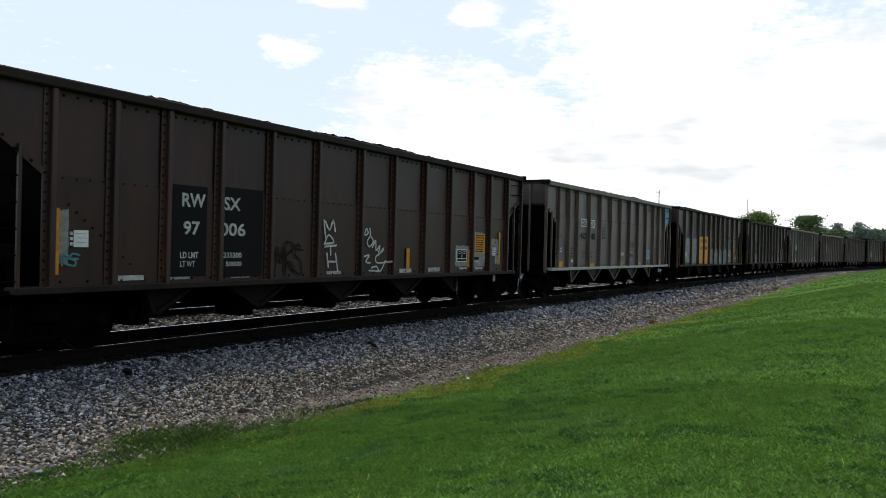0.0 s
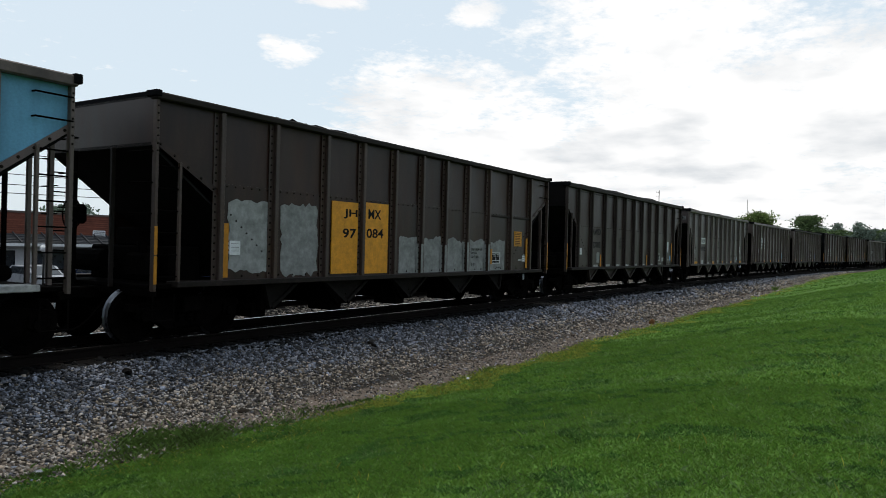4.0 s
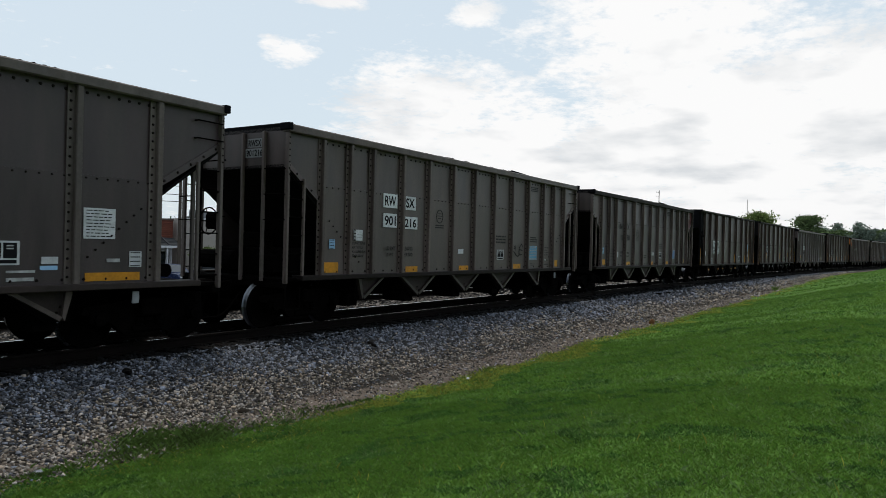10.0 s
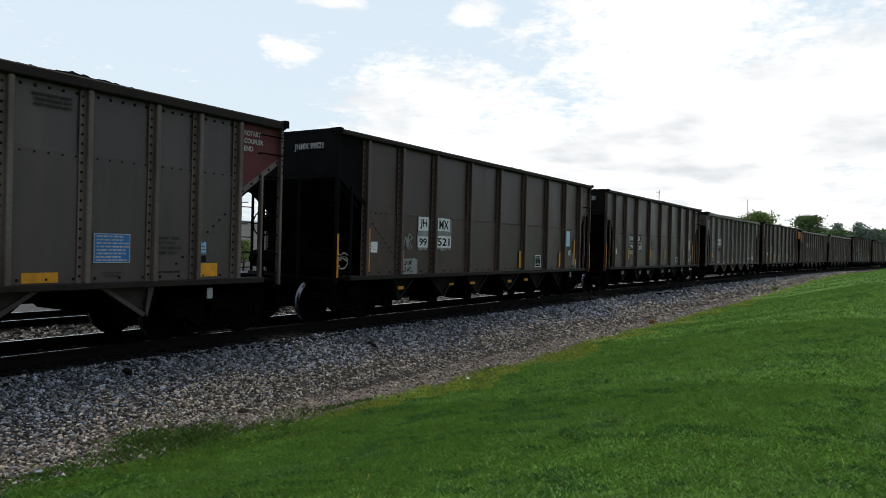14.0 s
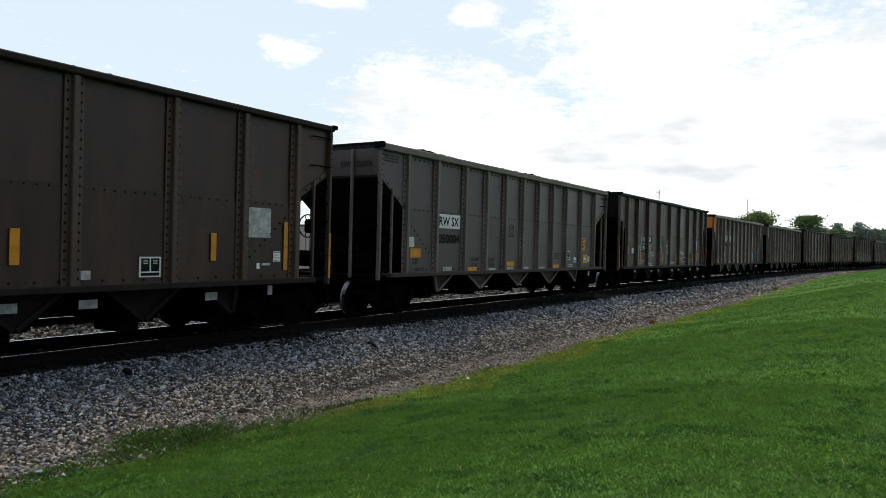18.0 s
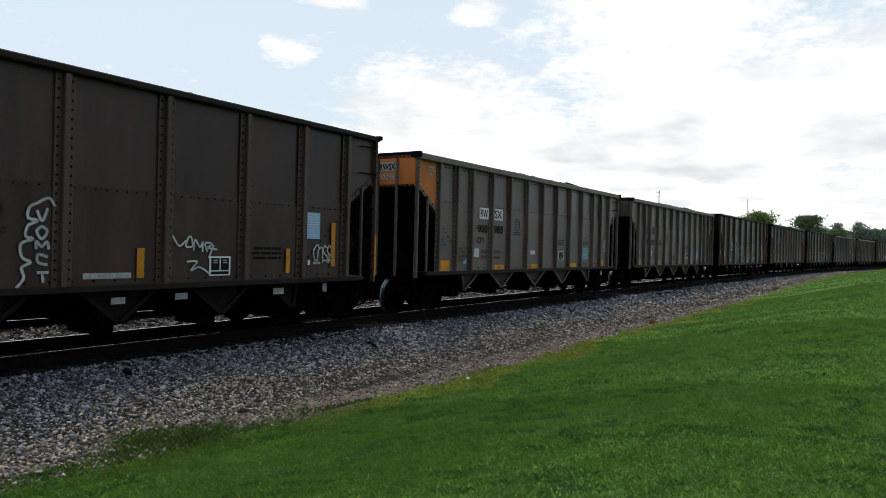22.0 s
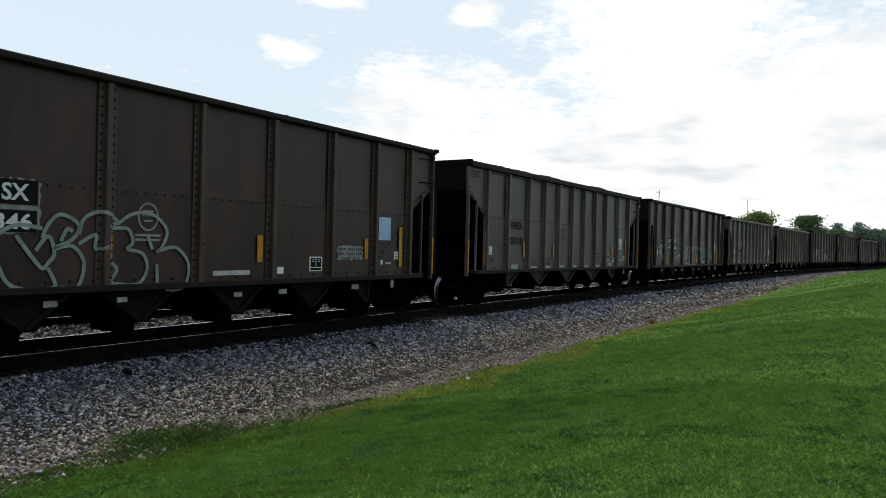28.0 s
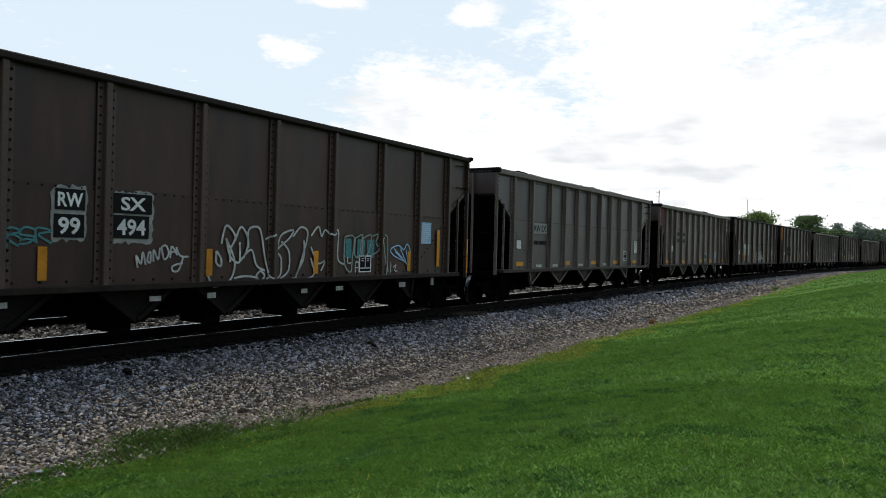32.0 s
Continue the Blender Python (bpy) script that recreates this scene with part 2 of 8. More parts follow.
SOOTSHADE = surface("sooty_rib_and_shade_paint", (0.034, 0.025, 0.0222), 0.6, dark=0.7, light=1.25, grain=18, stain=0.9, stretch=STREAK, tint=(0.036, 0.026, 0.021), tint_amount=0.7, bump=0.07, spec=0.2)
RUSTRIB = surface("rusty_rib_paint", (0.054, 0.036, 0.03), 0.5, dark=0.65, light=1.3, grain=18, stain=0.9, stretch=STREAK, tint=(0.052, 0.028, 0.01613), tint_amount=0.7, bump=0.07, spec=0.36)
DARKCHORD = surface("coal_dusted_and_shaded_paint", (0.017, 0.013, 0.011), 0.65, dark=0.6, light=1.4, grain=18, stain=1.2, stretch=STREAK, bump=0.08, spec=0.12)
DARKEND = surface("dark_end_paint", (0.0062, 0.0051, 0.005), 0.75, dark=0.6, light=1.4, grain=18, stain=1.2, stretch=STREAK, bump=0.08, spec=0.05)
BLACKPAINT_SHADE = surface("black_paint_and_shade", (0.007, 0.007, 0.008), 0.8, dark=0.7, light=1.3, bump=0.05, spec=0.02)
# grimy gear taken darker than grime: the shade under the cars is in it
UNDER = surface("grimy_shaded_gear", (0.0026, 0.0023, 0.0022), 0.95, dark=0.6, light=1.4, grain=14, stain=4, tint=(0.0045, 0.0034, 0.0028), tint_amount=0.6, spec=0.015)
SLOPE = surface("dark_slope_sheet", (0.007, 0.0065, 0.0065), 0.8, dark=0.6, light=1.4, stretch=STREAK, spec=0.06)
TREAD = surface("polished_wheel_steel", (0.16, 0.17, 0.19), 0.28, 0.9, grain=60, bump=0.02)
# chute colour with the shade below the sill put into it
CHUTEDARK = surface("shaded_chute_paint", (0.009, 0.0075, 0.0066), 0.8, dark=0.6, light=1.4, grain=14, stain=3, spec=0.08)
COAL = surface("coal", (0.005, 0.005, 0.0055), 0.95, dark=0.5, light=1.6, grain=9, stain=3, bump=0.5, spec=0.0)
ORANGE = surface("orange_paint", (0.55, 0.17, 0.04), 0.6, dark=0.8, light=1.1, stretch=STREAK, bump=0.03)
RED = surface("maroon_paint", (0.1, 0.021, 0.026), 0.6, dark=0.8, light=1.15, stretch=STREAK, bump=0.03)
BLUE = surface("sky_blue_paint", (0.13, 0.33, 0.5), 0.6, dark=0.8, light=1.15, stretch=STREAK, bump=0.03)
YELLOW = surface("yellow_reflective_tape", (0.6, 0.26, 0.02), 0.45, dark=0.75, light=1.15, grain=25, stain=5, bump=0.03)
AMBER = surface("amber_reflective_strip", (0.5, 0.21, 0.018), 0.45, dark=0.75, light=1.15, grain=25, stain=5, bump=0.03)
WHITE = surface("white_label", (0.62, 0.63, 0.64), 0.55, dark=0.8, light=1.1, grain=25, stain=6, bump=0.02)
GREYWHITE = surface("scuffed_white_tape", (0.42, 0.42, 0.41), 0.6, dark=0.6, light=1.2, grain=25, stain=8, bump=0.02)
PATCH = surface("pale_patch_paint", (0.24, 0.245, 0.24), 0.6, dark=0.65, light=1.25, grain=12, stain=4, bump=0.03)
PALEBLUE = surface("pale_blue_sticker", (0.28, 0.47, 0.68), 0.5, dark=0.85, light=1.1, bump=0.02)
CYAN = surface("blue_notice", (0.08, 0.3, 0.48), 0.5, dark=0.85, light=1.1, bump=0.02)
DEEPBLUE = surface("deep_blue_notice", (0.035, 0.16, 0.42), 0.5, dark=0.85, light=1.1, bump=0.02)
INK = surface("black_lettering", (0.009, 0.009, 0.01), 0.6, dark=0.8, light=1.2, bump=0.0, spec=0.06)
FAINT = surface("faded_lettering", (0.022, 0.02, 0.019), 0.6, dark=0.8, light=1.2, bump=0.0)
CHALK = surface("white_spray_paint", (0.5, 0.52, 0.52), 0.65, dark=0.6, light=1.15, grain=20, stain=6, bump=0.0)
MINT = surface("pale_green_spray_paint", (0.25, 0.31, 0.28), 0.65, dark=0.7, light=1.15, grain=20, stain=6, bump=0.0)
TEAL = surface("teal_spray_paint", (0.07, 0.22, 0.24), 0.65, dark=0.7, light=1.15, grain=20, stain=6, bump=0.0)

BALLAST = surface("grey_ballast_stone", (0.09, 0.102, 0.13), 0.7, dark=0.65, light=1.25, grain=70, stain=18, island=0.82, skew=2.0, tint=(0.18, 0.17, 0.165), tint_amount=0.45, vary=0, bump=0.3)
DULLBALLAST = surface("dusty_ballast_stone", (0.12, 0.112, 0.105), 0.85, dark=0.7, light=1.25, grain=70, stain=18, island=0.8, tint=(0.2, 0.17, 0.14), tint_amount=0.6, vary=0, bump=0.3)
RUTSTONE = surface("muddy_gravel_stone", (0.055, 0.041, 0.029), 0.9, dark=0.7, light=1.25, grain=70, stain=18, island=0.7, tint=(0.1, 0.078, 0.06), tint_amount=0.7, vary=0, bump=0.3)
GRAVEL = surface("tan_gravel_stone", (0.165, 0.135, 0.104), 0.85, dark=0.75, light=1.2, grain=70, stain=18, island=0.84, skew=1.7, tint=(0.2, 0.19, 0.18), tint_amount=0.8, vary=0, bump=0.3)
# coal dust plus the shade under the train, both put into the stone colour
DUSTSHADE = surface("dusted_shaded_ballast", (0.0025, 0.0025, 0.0025), 0.9, dark=0.6, light=1.4, grain=50, stain=10, island=0.6, vary=0, bump=0.3)
GALVANISED = surface("galvanised_steel", (0.3, 0.31, 0.33), 0.5, 0.3)
RIVET = surface("rusty_rivet", (0.014, 0.0105, 0.0085), 0.8, spec=0.08)
# the shadow in the gaps between stones is put into the bed's colour
BED = surface("shaded_ballast_bed", (0.014, 0.0125, 0.011), 0.95, dark=0.4, light=1.9, grain=26, stain=9, vary=0, bump=1.0)
DIRT = surface("trodden_dirt", (0.1, 0.08, 0.066), 0.95, dark=0.4, light=1.5, grain=30, stain=1.3, tint=(0.085, 0.066, 0.052), tint_amount=0.6, vary=0, bump=0.8)
TURF = surface("turf", (0.075, 0.155, 0.025), 0.95, dark=0.8, light=1.2, grain=28, stain=1.6, tint=(0.05, 0.105, 0.02), tint_amount=0.5, vary=0, bump=0.7, spec=0.1)
ASPHALT = surface("asphalt", (0.06, 0.06, 0.06), 0.9, grain=60, stain=0.7, vary=0, bump=0.4)
BLADE = surface("grass_blade", (0.092, 0.2, 0.03), 0.75, dark=0.84, light=1.14, grain=9.0, stain=2.4, island=0.4, tint=(0.14, 0.22, 0.04), tint_amount=0.7, vary=0, bump=0, detail=3, spec=0.15, through=0.45)
PALEBLADE = surface("pale_grass_blade", (0.14, 0.23, 0.075), 0.7, dark=0.75, light=1.25, grain=5.0, stain=0.9, island=0.5, tint=(0.2, 0.26, 0.12), tint_amount=0.6, vary=0, bump=0, detail=3, spec=0.3, through=0.4)
CLOVER = surface("clover_leaf", (0.05, 0.125, 0.022), 0.7, dark=0.75, light=1.25, grain=5.0, stain=0.9, island=0.4, tint=(0.075, 0.15, 0.035), tint_amount=0.7, vary=0, bump=0, detail=3, spec=0.2, through=0.3)
STRAW = surface("dry_grass_blade", (0.34, 0.32, 0.06), 0.8, grain=2.0, stain=0.6, island=0.5, tint=(0.12, 0.19, 0.03), tint_amount=0.6, vary=0, bump=0, detail=3, spec=0.15, through=0.4)
WEED = surface("weed_leaf", (0.115, 0.2, 0.045), 0.8, grain=2.0, stain=0.6, island=0.5, tint=(0.06, 0.09, 0.02), tint_amount=0.8, vary=0, bump=0, detail=3, spec=0.15, through=0.35)
# rail webs and ties near black: the shade under the train is in them
RAILSTEEL = surface("rusty_shaded_rail_web", (0.008, 0.006, 0.005), 0.8, dark=0.6, light=1.4, spec=0.06)
RAILHEAD = surface("polished_rail_head", (0.55, 0.54, 0.53), 0.22, 1.0, dark=0.8, light=1.1, bump=0.02)
TIMBER = surface("creosoted_shaded_tie", (0.007, 0.006, 0.0055), 0.9, dark=0.5, light=1.5, grain=20, stain=3, stretch=(4, 0.6, 4), bump=0.6, spec=0.06)
BARK = surface("bark", (0.06, 0.047, 0.035), 0.9, grain=14, bump=0.6)
LEAF = surface("broad_leaves", (0.13, 0.19, 0.055), 0.7, island=0.5, tint=(0.16, 0.2, 0.065), tint_amount=0.7, vary=0, bump=0, stain=0.3, detail=2, spec=0.2, through=0.4)
LEAFDARK = surface("dark_leaves", (0.085, 0.135, 0.05), 0.75, island=0.5, tint=(0.1, 0.145, 0.06), tint_amount=0.7, vary=0, bump=0, stain=0.3, detail=2, spec=0.2, through=0.3)
# the haze of distance is mixed into this leaf colour as a paler tone
LEAFHAZE = surface("hazed_far_leaves", (0.14, 0.19, 0.15), 0.8, island=0.4, tint=(0.17, 0.21, 0.17), tint_amount=0.7, vary=0, bump=0, stain=0.1, detail=2, spec=0.1, through=0.3)
BRICK = surface("red_brick", (0.2, 0.07, 0.045), 0.9, dark=0.7, light=1.25, grain=10, stain=1.2, vary=0.25)
MORTAR = surface("mortar", (0.2, 0.16, 0.14), 0.95)
STUCCO = surface("beige_stucco", (0.42, 0.38, 0.34), 0.9, dark=0.85, light=1.1, grain=12, stain=0.4, stretch=(1, 1, 0.3), vary=0)
TRIM = surface("white_trim_paint", (0.72, 0.73, 0.73), 0.5, dark=0.9, light=1.06, bump=0.03)
SHINGLE = surface("dark_shingle", (0.05, 0.052, 0.055), 0.85, dark=0.7, light=1.3, vary=0.3)
DARKGLASS = surface("dark_shop_glass", (0.02, 0.025, 0.03), 0.08, bump=0.0, spec=0.8)
POLE = surface("utility_pole_wood", (0.09, 0.075, 0.06), 0.9, stretch=(4, 4, 0.4))
WIRE = surface("cable", (0.02, 0.02, 0.02), 0.6, bump=0)
CARBLUE = surface("dark_blue_car_paint", (0.02, 0.03, 0.07), 0.25, bump=0.0)
CARWHITE = surface("white_car_paint", (0.3, 0.31, 0.33), 0.3, bump=0.0)
RUBBER = surface("tyre_rubber", (0.02, 0.02, 0.02), 0.85)

# ---- the line's plan ----
BEND, RADIUS, LINE = 5.006, 897.88, 11.482      # straight to x = BEND, then an arc towards the lawn
SPEED = 7.7783
SECOND = 4.42                                    # the second track lies this far beyond


def place(s, u=0.0):
    """A point and heading on the line: s along it, u metres towards the lawn."""
    if s <= BEND:
        return s, LINE - u, 0.0
    th = (s - BEND) / RADIUS
    r = RADIUS - u
    return BEND + r * math.sin(th), LINE - RADIUS + r * math.cos(th), -th


def su(x, y):
    """The inverse, for arrays."""
    x, y = np.asarray(x, float), np.asarray(y, float)
    cy = LINE - RADIUS
    r = np.hypot(x - BEND, y - cy)
    th = np.arctan2(x - BEND, y - cy)
    ahead = x > BEND
    return np.where(ahead, BEND + RADIUS * th, x), np.where(ahead, RADIUS - r, LINE - y)


def xy(s, u):
    s, u = np.asarray(s, float), np.asarray(u, float)
    th = np.maximum(s - BEND, 0) / RADIUS
    r = RADIUS - u
    return np.where(s > BEND, BEND + r * np.sin(th), s), np.where(s > BEND, LINE - RADIUS + r * np.cos(th), LINE - u)


def ease(t):
    t = np.clip(t, 0, 1)
    return t * t * (3 - 2 * t)


def wob(s, f, a, ph=0.0):
    return a * (np.sin(s * f + ph) + 0.6 * np.sin(s * f * 2.3 + 1.7 * ph + 1) + 0.35 * np.sin(s * f * 5.1 + 2.1 * ph))


def lawn_edge(s):
    """Where the mown lawn begins, as metres from the track's centre."""
    s = np.asarray(s, float)
    return 4.75 - 0.75 * ease((s - 30) / 60) - 0.55 * ease((8 - s) / 4) + wob(s, 0.55, 0.09)


def ground_z(s, u):
    """The height of the ground: track bed, shoulder, ditch and lawn on one side, a lower car park on the other."""
    s, u = np.asarray(s, float), np.asarray(u, float)
    edge = lawn_edge(s)
    ditch = -0.72 + 0.5 * ease((s - 30) / 60)
    z = np.full(np.broadcast(s, u).shape, -0.21)
    z = z + (ditch + 0.08 + 0.21) * ease((u - 1.65) / 2.1)
    z = z - 0.08 * ease((u - 3.4) / 1.2)
    z = z + 0.05 * np.exp(-((u - 1.65) / 0.3) ** 2)      # the heaped shoulder outside the ties
    lawn = 0.28 + 0.0078 * np.clip(s, 0, 95)
    z = z + (lawn - ditch) * ease((u - edge + 0.35) / 7.2)
    z = z + (-1.3 + 0.21) * ease((-u - SECOND - 1.9) / 5.0)
    return z


# ---- mesh helpers ----


def mesh_from(name, verts, faces, mat, smooth=False):
    me = bpy.data.meshes.new(name)
    me.from_pydata(verts, [], faces)
    me.materials.append(mat)
    if smooth:
        me.polygons.foreach_set("use_smooth", [True] * len(me.polygons))
    me.update()
    return me


def quick_mesh(name, verts, quads, mat):
    """A large mesh from arrays; quads (or triangles) of one size."""
    verts, quads = np.asarray(verts, np.float32), np.asarray(quads, np.int32)
    k = quads.shape[1]
    me = bpy.data.meshes.new(name)
    me.vertices.add(len(verts)); me.vertices.foreach_set("co", verts.ravel())
    me.loops.add(quads.size); me.loops.foreach_set("vertex_index", quads.ravel())
    me.polygons.add(len(quads)); me.polygons.foreach_set("loop_start", np.arange(0, quads.size, k, dtype=np.int32))
    me.update(calc_edges=True)
    if mat:
        me.materials.append(mat)
    return me


class Shape:
    """Collects boxes, prisms and tubes into one mesh."""

    def __init__(self):
        self.v, self.f, self.dark, self.soft = [], [], set(), set()

    def add(self, verts, faces):
        n = len(self.v)
        self.v += [tuple(p) for p in verts]
        self.f += [tuple(i + n for i in q) for q in faces]
        return self

    def box(self, x0, x1, y0, y1, z0, z1, bevel=0.0):
        if bevel <= 0:
            v = [(x, y, z) for z in (z0, z1) for y in (y0, y1) for x in (x0, x1)]
            return self.add(v, [(0, 2, 3, 1), (4, 5, 7, 6), (0, 1, 5, 4), (2, 6, 7, 3), (0, 4, 6, 2), (1, 3, 7, 5)])
        b = min(bevel, (x1 - x0) / 3, (y1 - y0) / 3, (z1 - z0) / 3)
        bm = bmesh.new()
        bmesh.ops.create_cube(bm, size=1)
        bmesh.ops.scale(bm, vec=(x1 - x0, y1 - y0, z1 - z0), verts=bm.verts)
        bmesh.ops.translate(bm, vec=((x0 + x1) / 2, (y0 + y1) / 2, (z0 + z1) / 2), verts=bm.verts)
        bmesh.ops.bevel(bm, geom=bm.edges[:], offset=b, segments=1, affect="EDGES")
        bm.verts.index_update()
        self.add([v.co[:] for v in bm.verts], [[v.index for v in f.verts] for f in bm.faces])
        bm.free()
        return self

    def dish(self, x0, x1, y, z0, z1, depth, rng, n=7, m=6):
        """A sheet 2 cm thick facing -y, pressed in a little between its edges."""
        lean, tip = rng.uniform(-0.35, 0.35), rng.uniform(-0.35, 0.35)
        v = []
        for j in range(m):
            for i in range(n):
                a, b = 2 * i / (n - 1) - 1, 2 * j / (m - 1) - 1
                q = (1 - a * a) * (1 - b * b) * (1 + lean * a + tip * b)
                v.append((x0 + (x1 - x0) * i / (n - 1), y + depth * q, z0 + (z1 - z0) * j / (m - 1)))
        f = [(j * n + i, j * n + i + 1, (j + 1) * n + i + 1, (j + 1) * n + i) for j in range(m - 1) for i in range(n - 1)]
        self.soft.update(range(len(self.f), len(self.f) + len(f)))
        self.add(v, f)
        b = [(x0, z0), (x1, z0), (x1, z1), (x0, z1)]
        v = [(x, y, z) for x, z in b] + [(x, y + 0.02, z) for x, z in b]
        return self.add(v, [(i, i + 4, (i + 1) % 4 + 4, (i + 1) % 4) for i in range(4)] + [(7, 6, 5, 4)])

    def prism(self, poly, y0, y1):
        """A polygon in x, z drawn out from y0 to y1."""
        n = len(poly)
        area = sum(poly[i][0] * poly[(i + 1) % n][1] - poly[(i + 1) % n][0] * poly[i][1] for i in range(n))
        if area < 0:
            poly = poly[::-1]
        v = [(x, y0, z) for x, z in poly] + [(x, y1, z) for x, z in poly]
        f = [tuple(range(n)), tuple(range(2 * n - 1, n - 1, -1))]
        f += [(i, i + n, (i + 1) % n + n, (i + 1) % n) for i in range(n)]
        return self.add(v, f)

    def tube(self, a, b, r, n=6, r2=None, caps=True):
        a, b = Vector(a), Vector(b)
        r2 = r if r2 is None else r2
        q = (b - a).to_track_quat("Z", "Y")
        v = []
        for c, rr in ((a, r), (b, r2)):
            for i in range(n):
                t = 2 * math.pi * i / n
                v.append(tuple(c + q @ Vector((rr * math.cos(t), rr * math.sin(t), 0))))
        f = [(i, (i + 1) % n, (i + 1) % n + n, i + n) for i in range(n)]
        if caps:
            f += [tuple(range(n - 1, -1, -1)), tuple(range(n, 2 * n))]
        return self.add(v, f)

    def sweep(self, pts, r, n=5, closed=False):
        """One unbroken tube through points."""
        pts = [Vector(p) for p in pts]
        m, v = len(pts), []
        for i, p in enumerate(pts):
            a = pts[(i - 1) % m] if closed or i else p
            b = pts[(i + 1) % m] if closed or i < m - 1 else p
            q = (b - a).to_track_quat("Z", "Y")
            v += [tuple(p + q @ Vector((r * math.cos(2 * math.pi * j / n), r * math.sin(2 * math.pi * j / n), 0))) for j in range(n)]
        f = [(i * n + j, i * n + (j + 1) % n, (i + 1) % m * n + (j + 1) % n, (i + 1) % m * n + j) for i in range(m if closed else m - 1) for j in range(n)]
        return self.add(v, f)

    def lathe(self, profile, n=20, centre=(0, 0, 0)):
        """A profile of (radius, y) turned about the y axis."""
        v, f, m = [], [], len(profile)
        for i in range(n):
            t = 2 * math.pi * i / n
            v += [(centre[0] + r * math.cos(t), centre[1] + y, centre[2] + r * math.sin(t)) for r, y in profile]
        for i in range(n):
            j = (i + 1) % n
            f += [(i * m + k, i * m + k + 1, j * m + k + 1, j * m + k) for k in range(m - 1)]
        return self.add(v, f)

    def rivet(self, x, y, z, r=0.02, h=0.016):
        """A domed head standing out towards -y."""
        v, f = [], []
        for rr, hh in ((r, 0), (r * 0.7, h)):
            v += [(x + rr * math.cos(t), y - hh, z + rr * math.sin(t)) for t in [i * math.pi / 3 for i in range(6)]]
        f = [(i, (i + 1) % 6, (i + 1) % 6 + 6, i + 6) for i in range(6)] + [tuple(range(6, 12))]
        self.dark.update(range(len(self.f), len(self.f) + 7))
        return self.add(v, f)

    def mesh(self, name, mat, smooth=False):
        me = mesh_from(name, self.v, self.f, mat, smooth)
        if self.dark:
            me.materials.append(RIVET)
            me.polygons.foreach_set("material_index", [1 if i in self.dark else 0 for i in range(len(self.f))])
        if self.soft:
            me.polygons.foreach_set("use_smooth", [i in self.soft for i in range(len(self.f))])
        return me


def part(name, shape, material, parent, label="", at=None):
    """One mesh object under a thing or a part. shape: a Shape or a mesh."""
    me = shape.mesh(name, material) if isinstance(shape, Shape) else shape
    ob = new(name, me)
    ob.parent = parent
    if at is not None:
        ob.matrix_basis = at
    if label:
        tagged(ob, label)
    return ob


def letters(text, height, mat, name="lettering"):
    """A flat mesh of text in the built-in font, its capitals as high as given, lying in x, z and facing -y."""
    cu = bpy.data.curves.new(name, "FONT")
    cu.body, cu.size, cu.resolution_u = text, height / 0.69, 3
    cu.align_x = "CENTER"
    cu.offset = 0.035 * height
    ob = bpy.data.objects.new(name, cu)
    me = bpy.data.meshes.new_from_object(ob)
    bpy.data.objects.remove(ob)
    n = len(me.vertices)
    co = np.zeros(n * 3, np.float32)
    me.vertices.foreach_get("co", co)
    co = co.reshape(-1, 3)
    w = float(np.ptp(co[:, 0])) if n else 1.0
    co = np.stack([co[:, 0], np.zeros(n), co[:, 1]], 1).astype(np.float32)
    me.vertices.foreach_set("co", co.ravel())
    me.materials.clear()
    me.materials.append(mat)
    me.update()
    return me, w


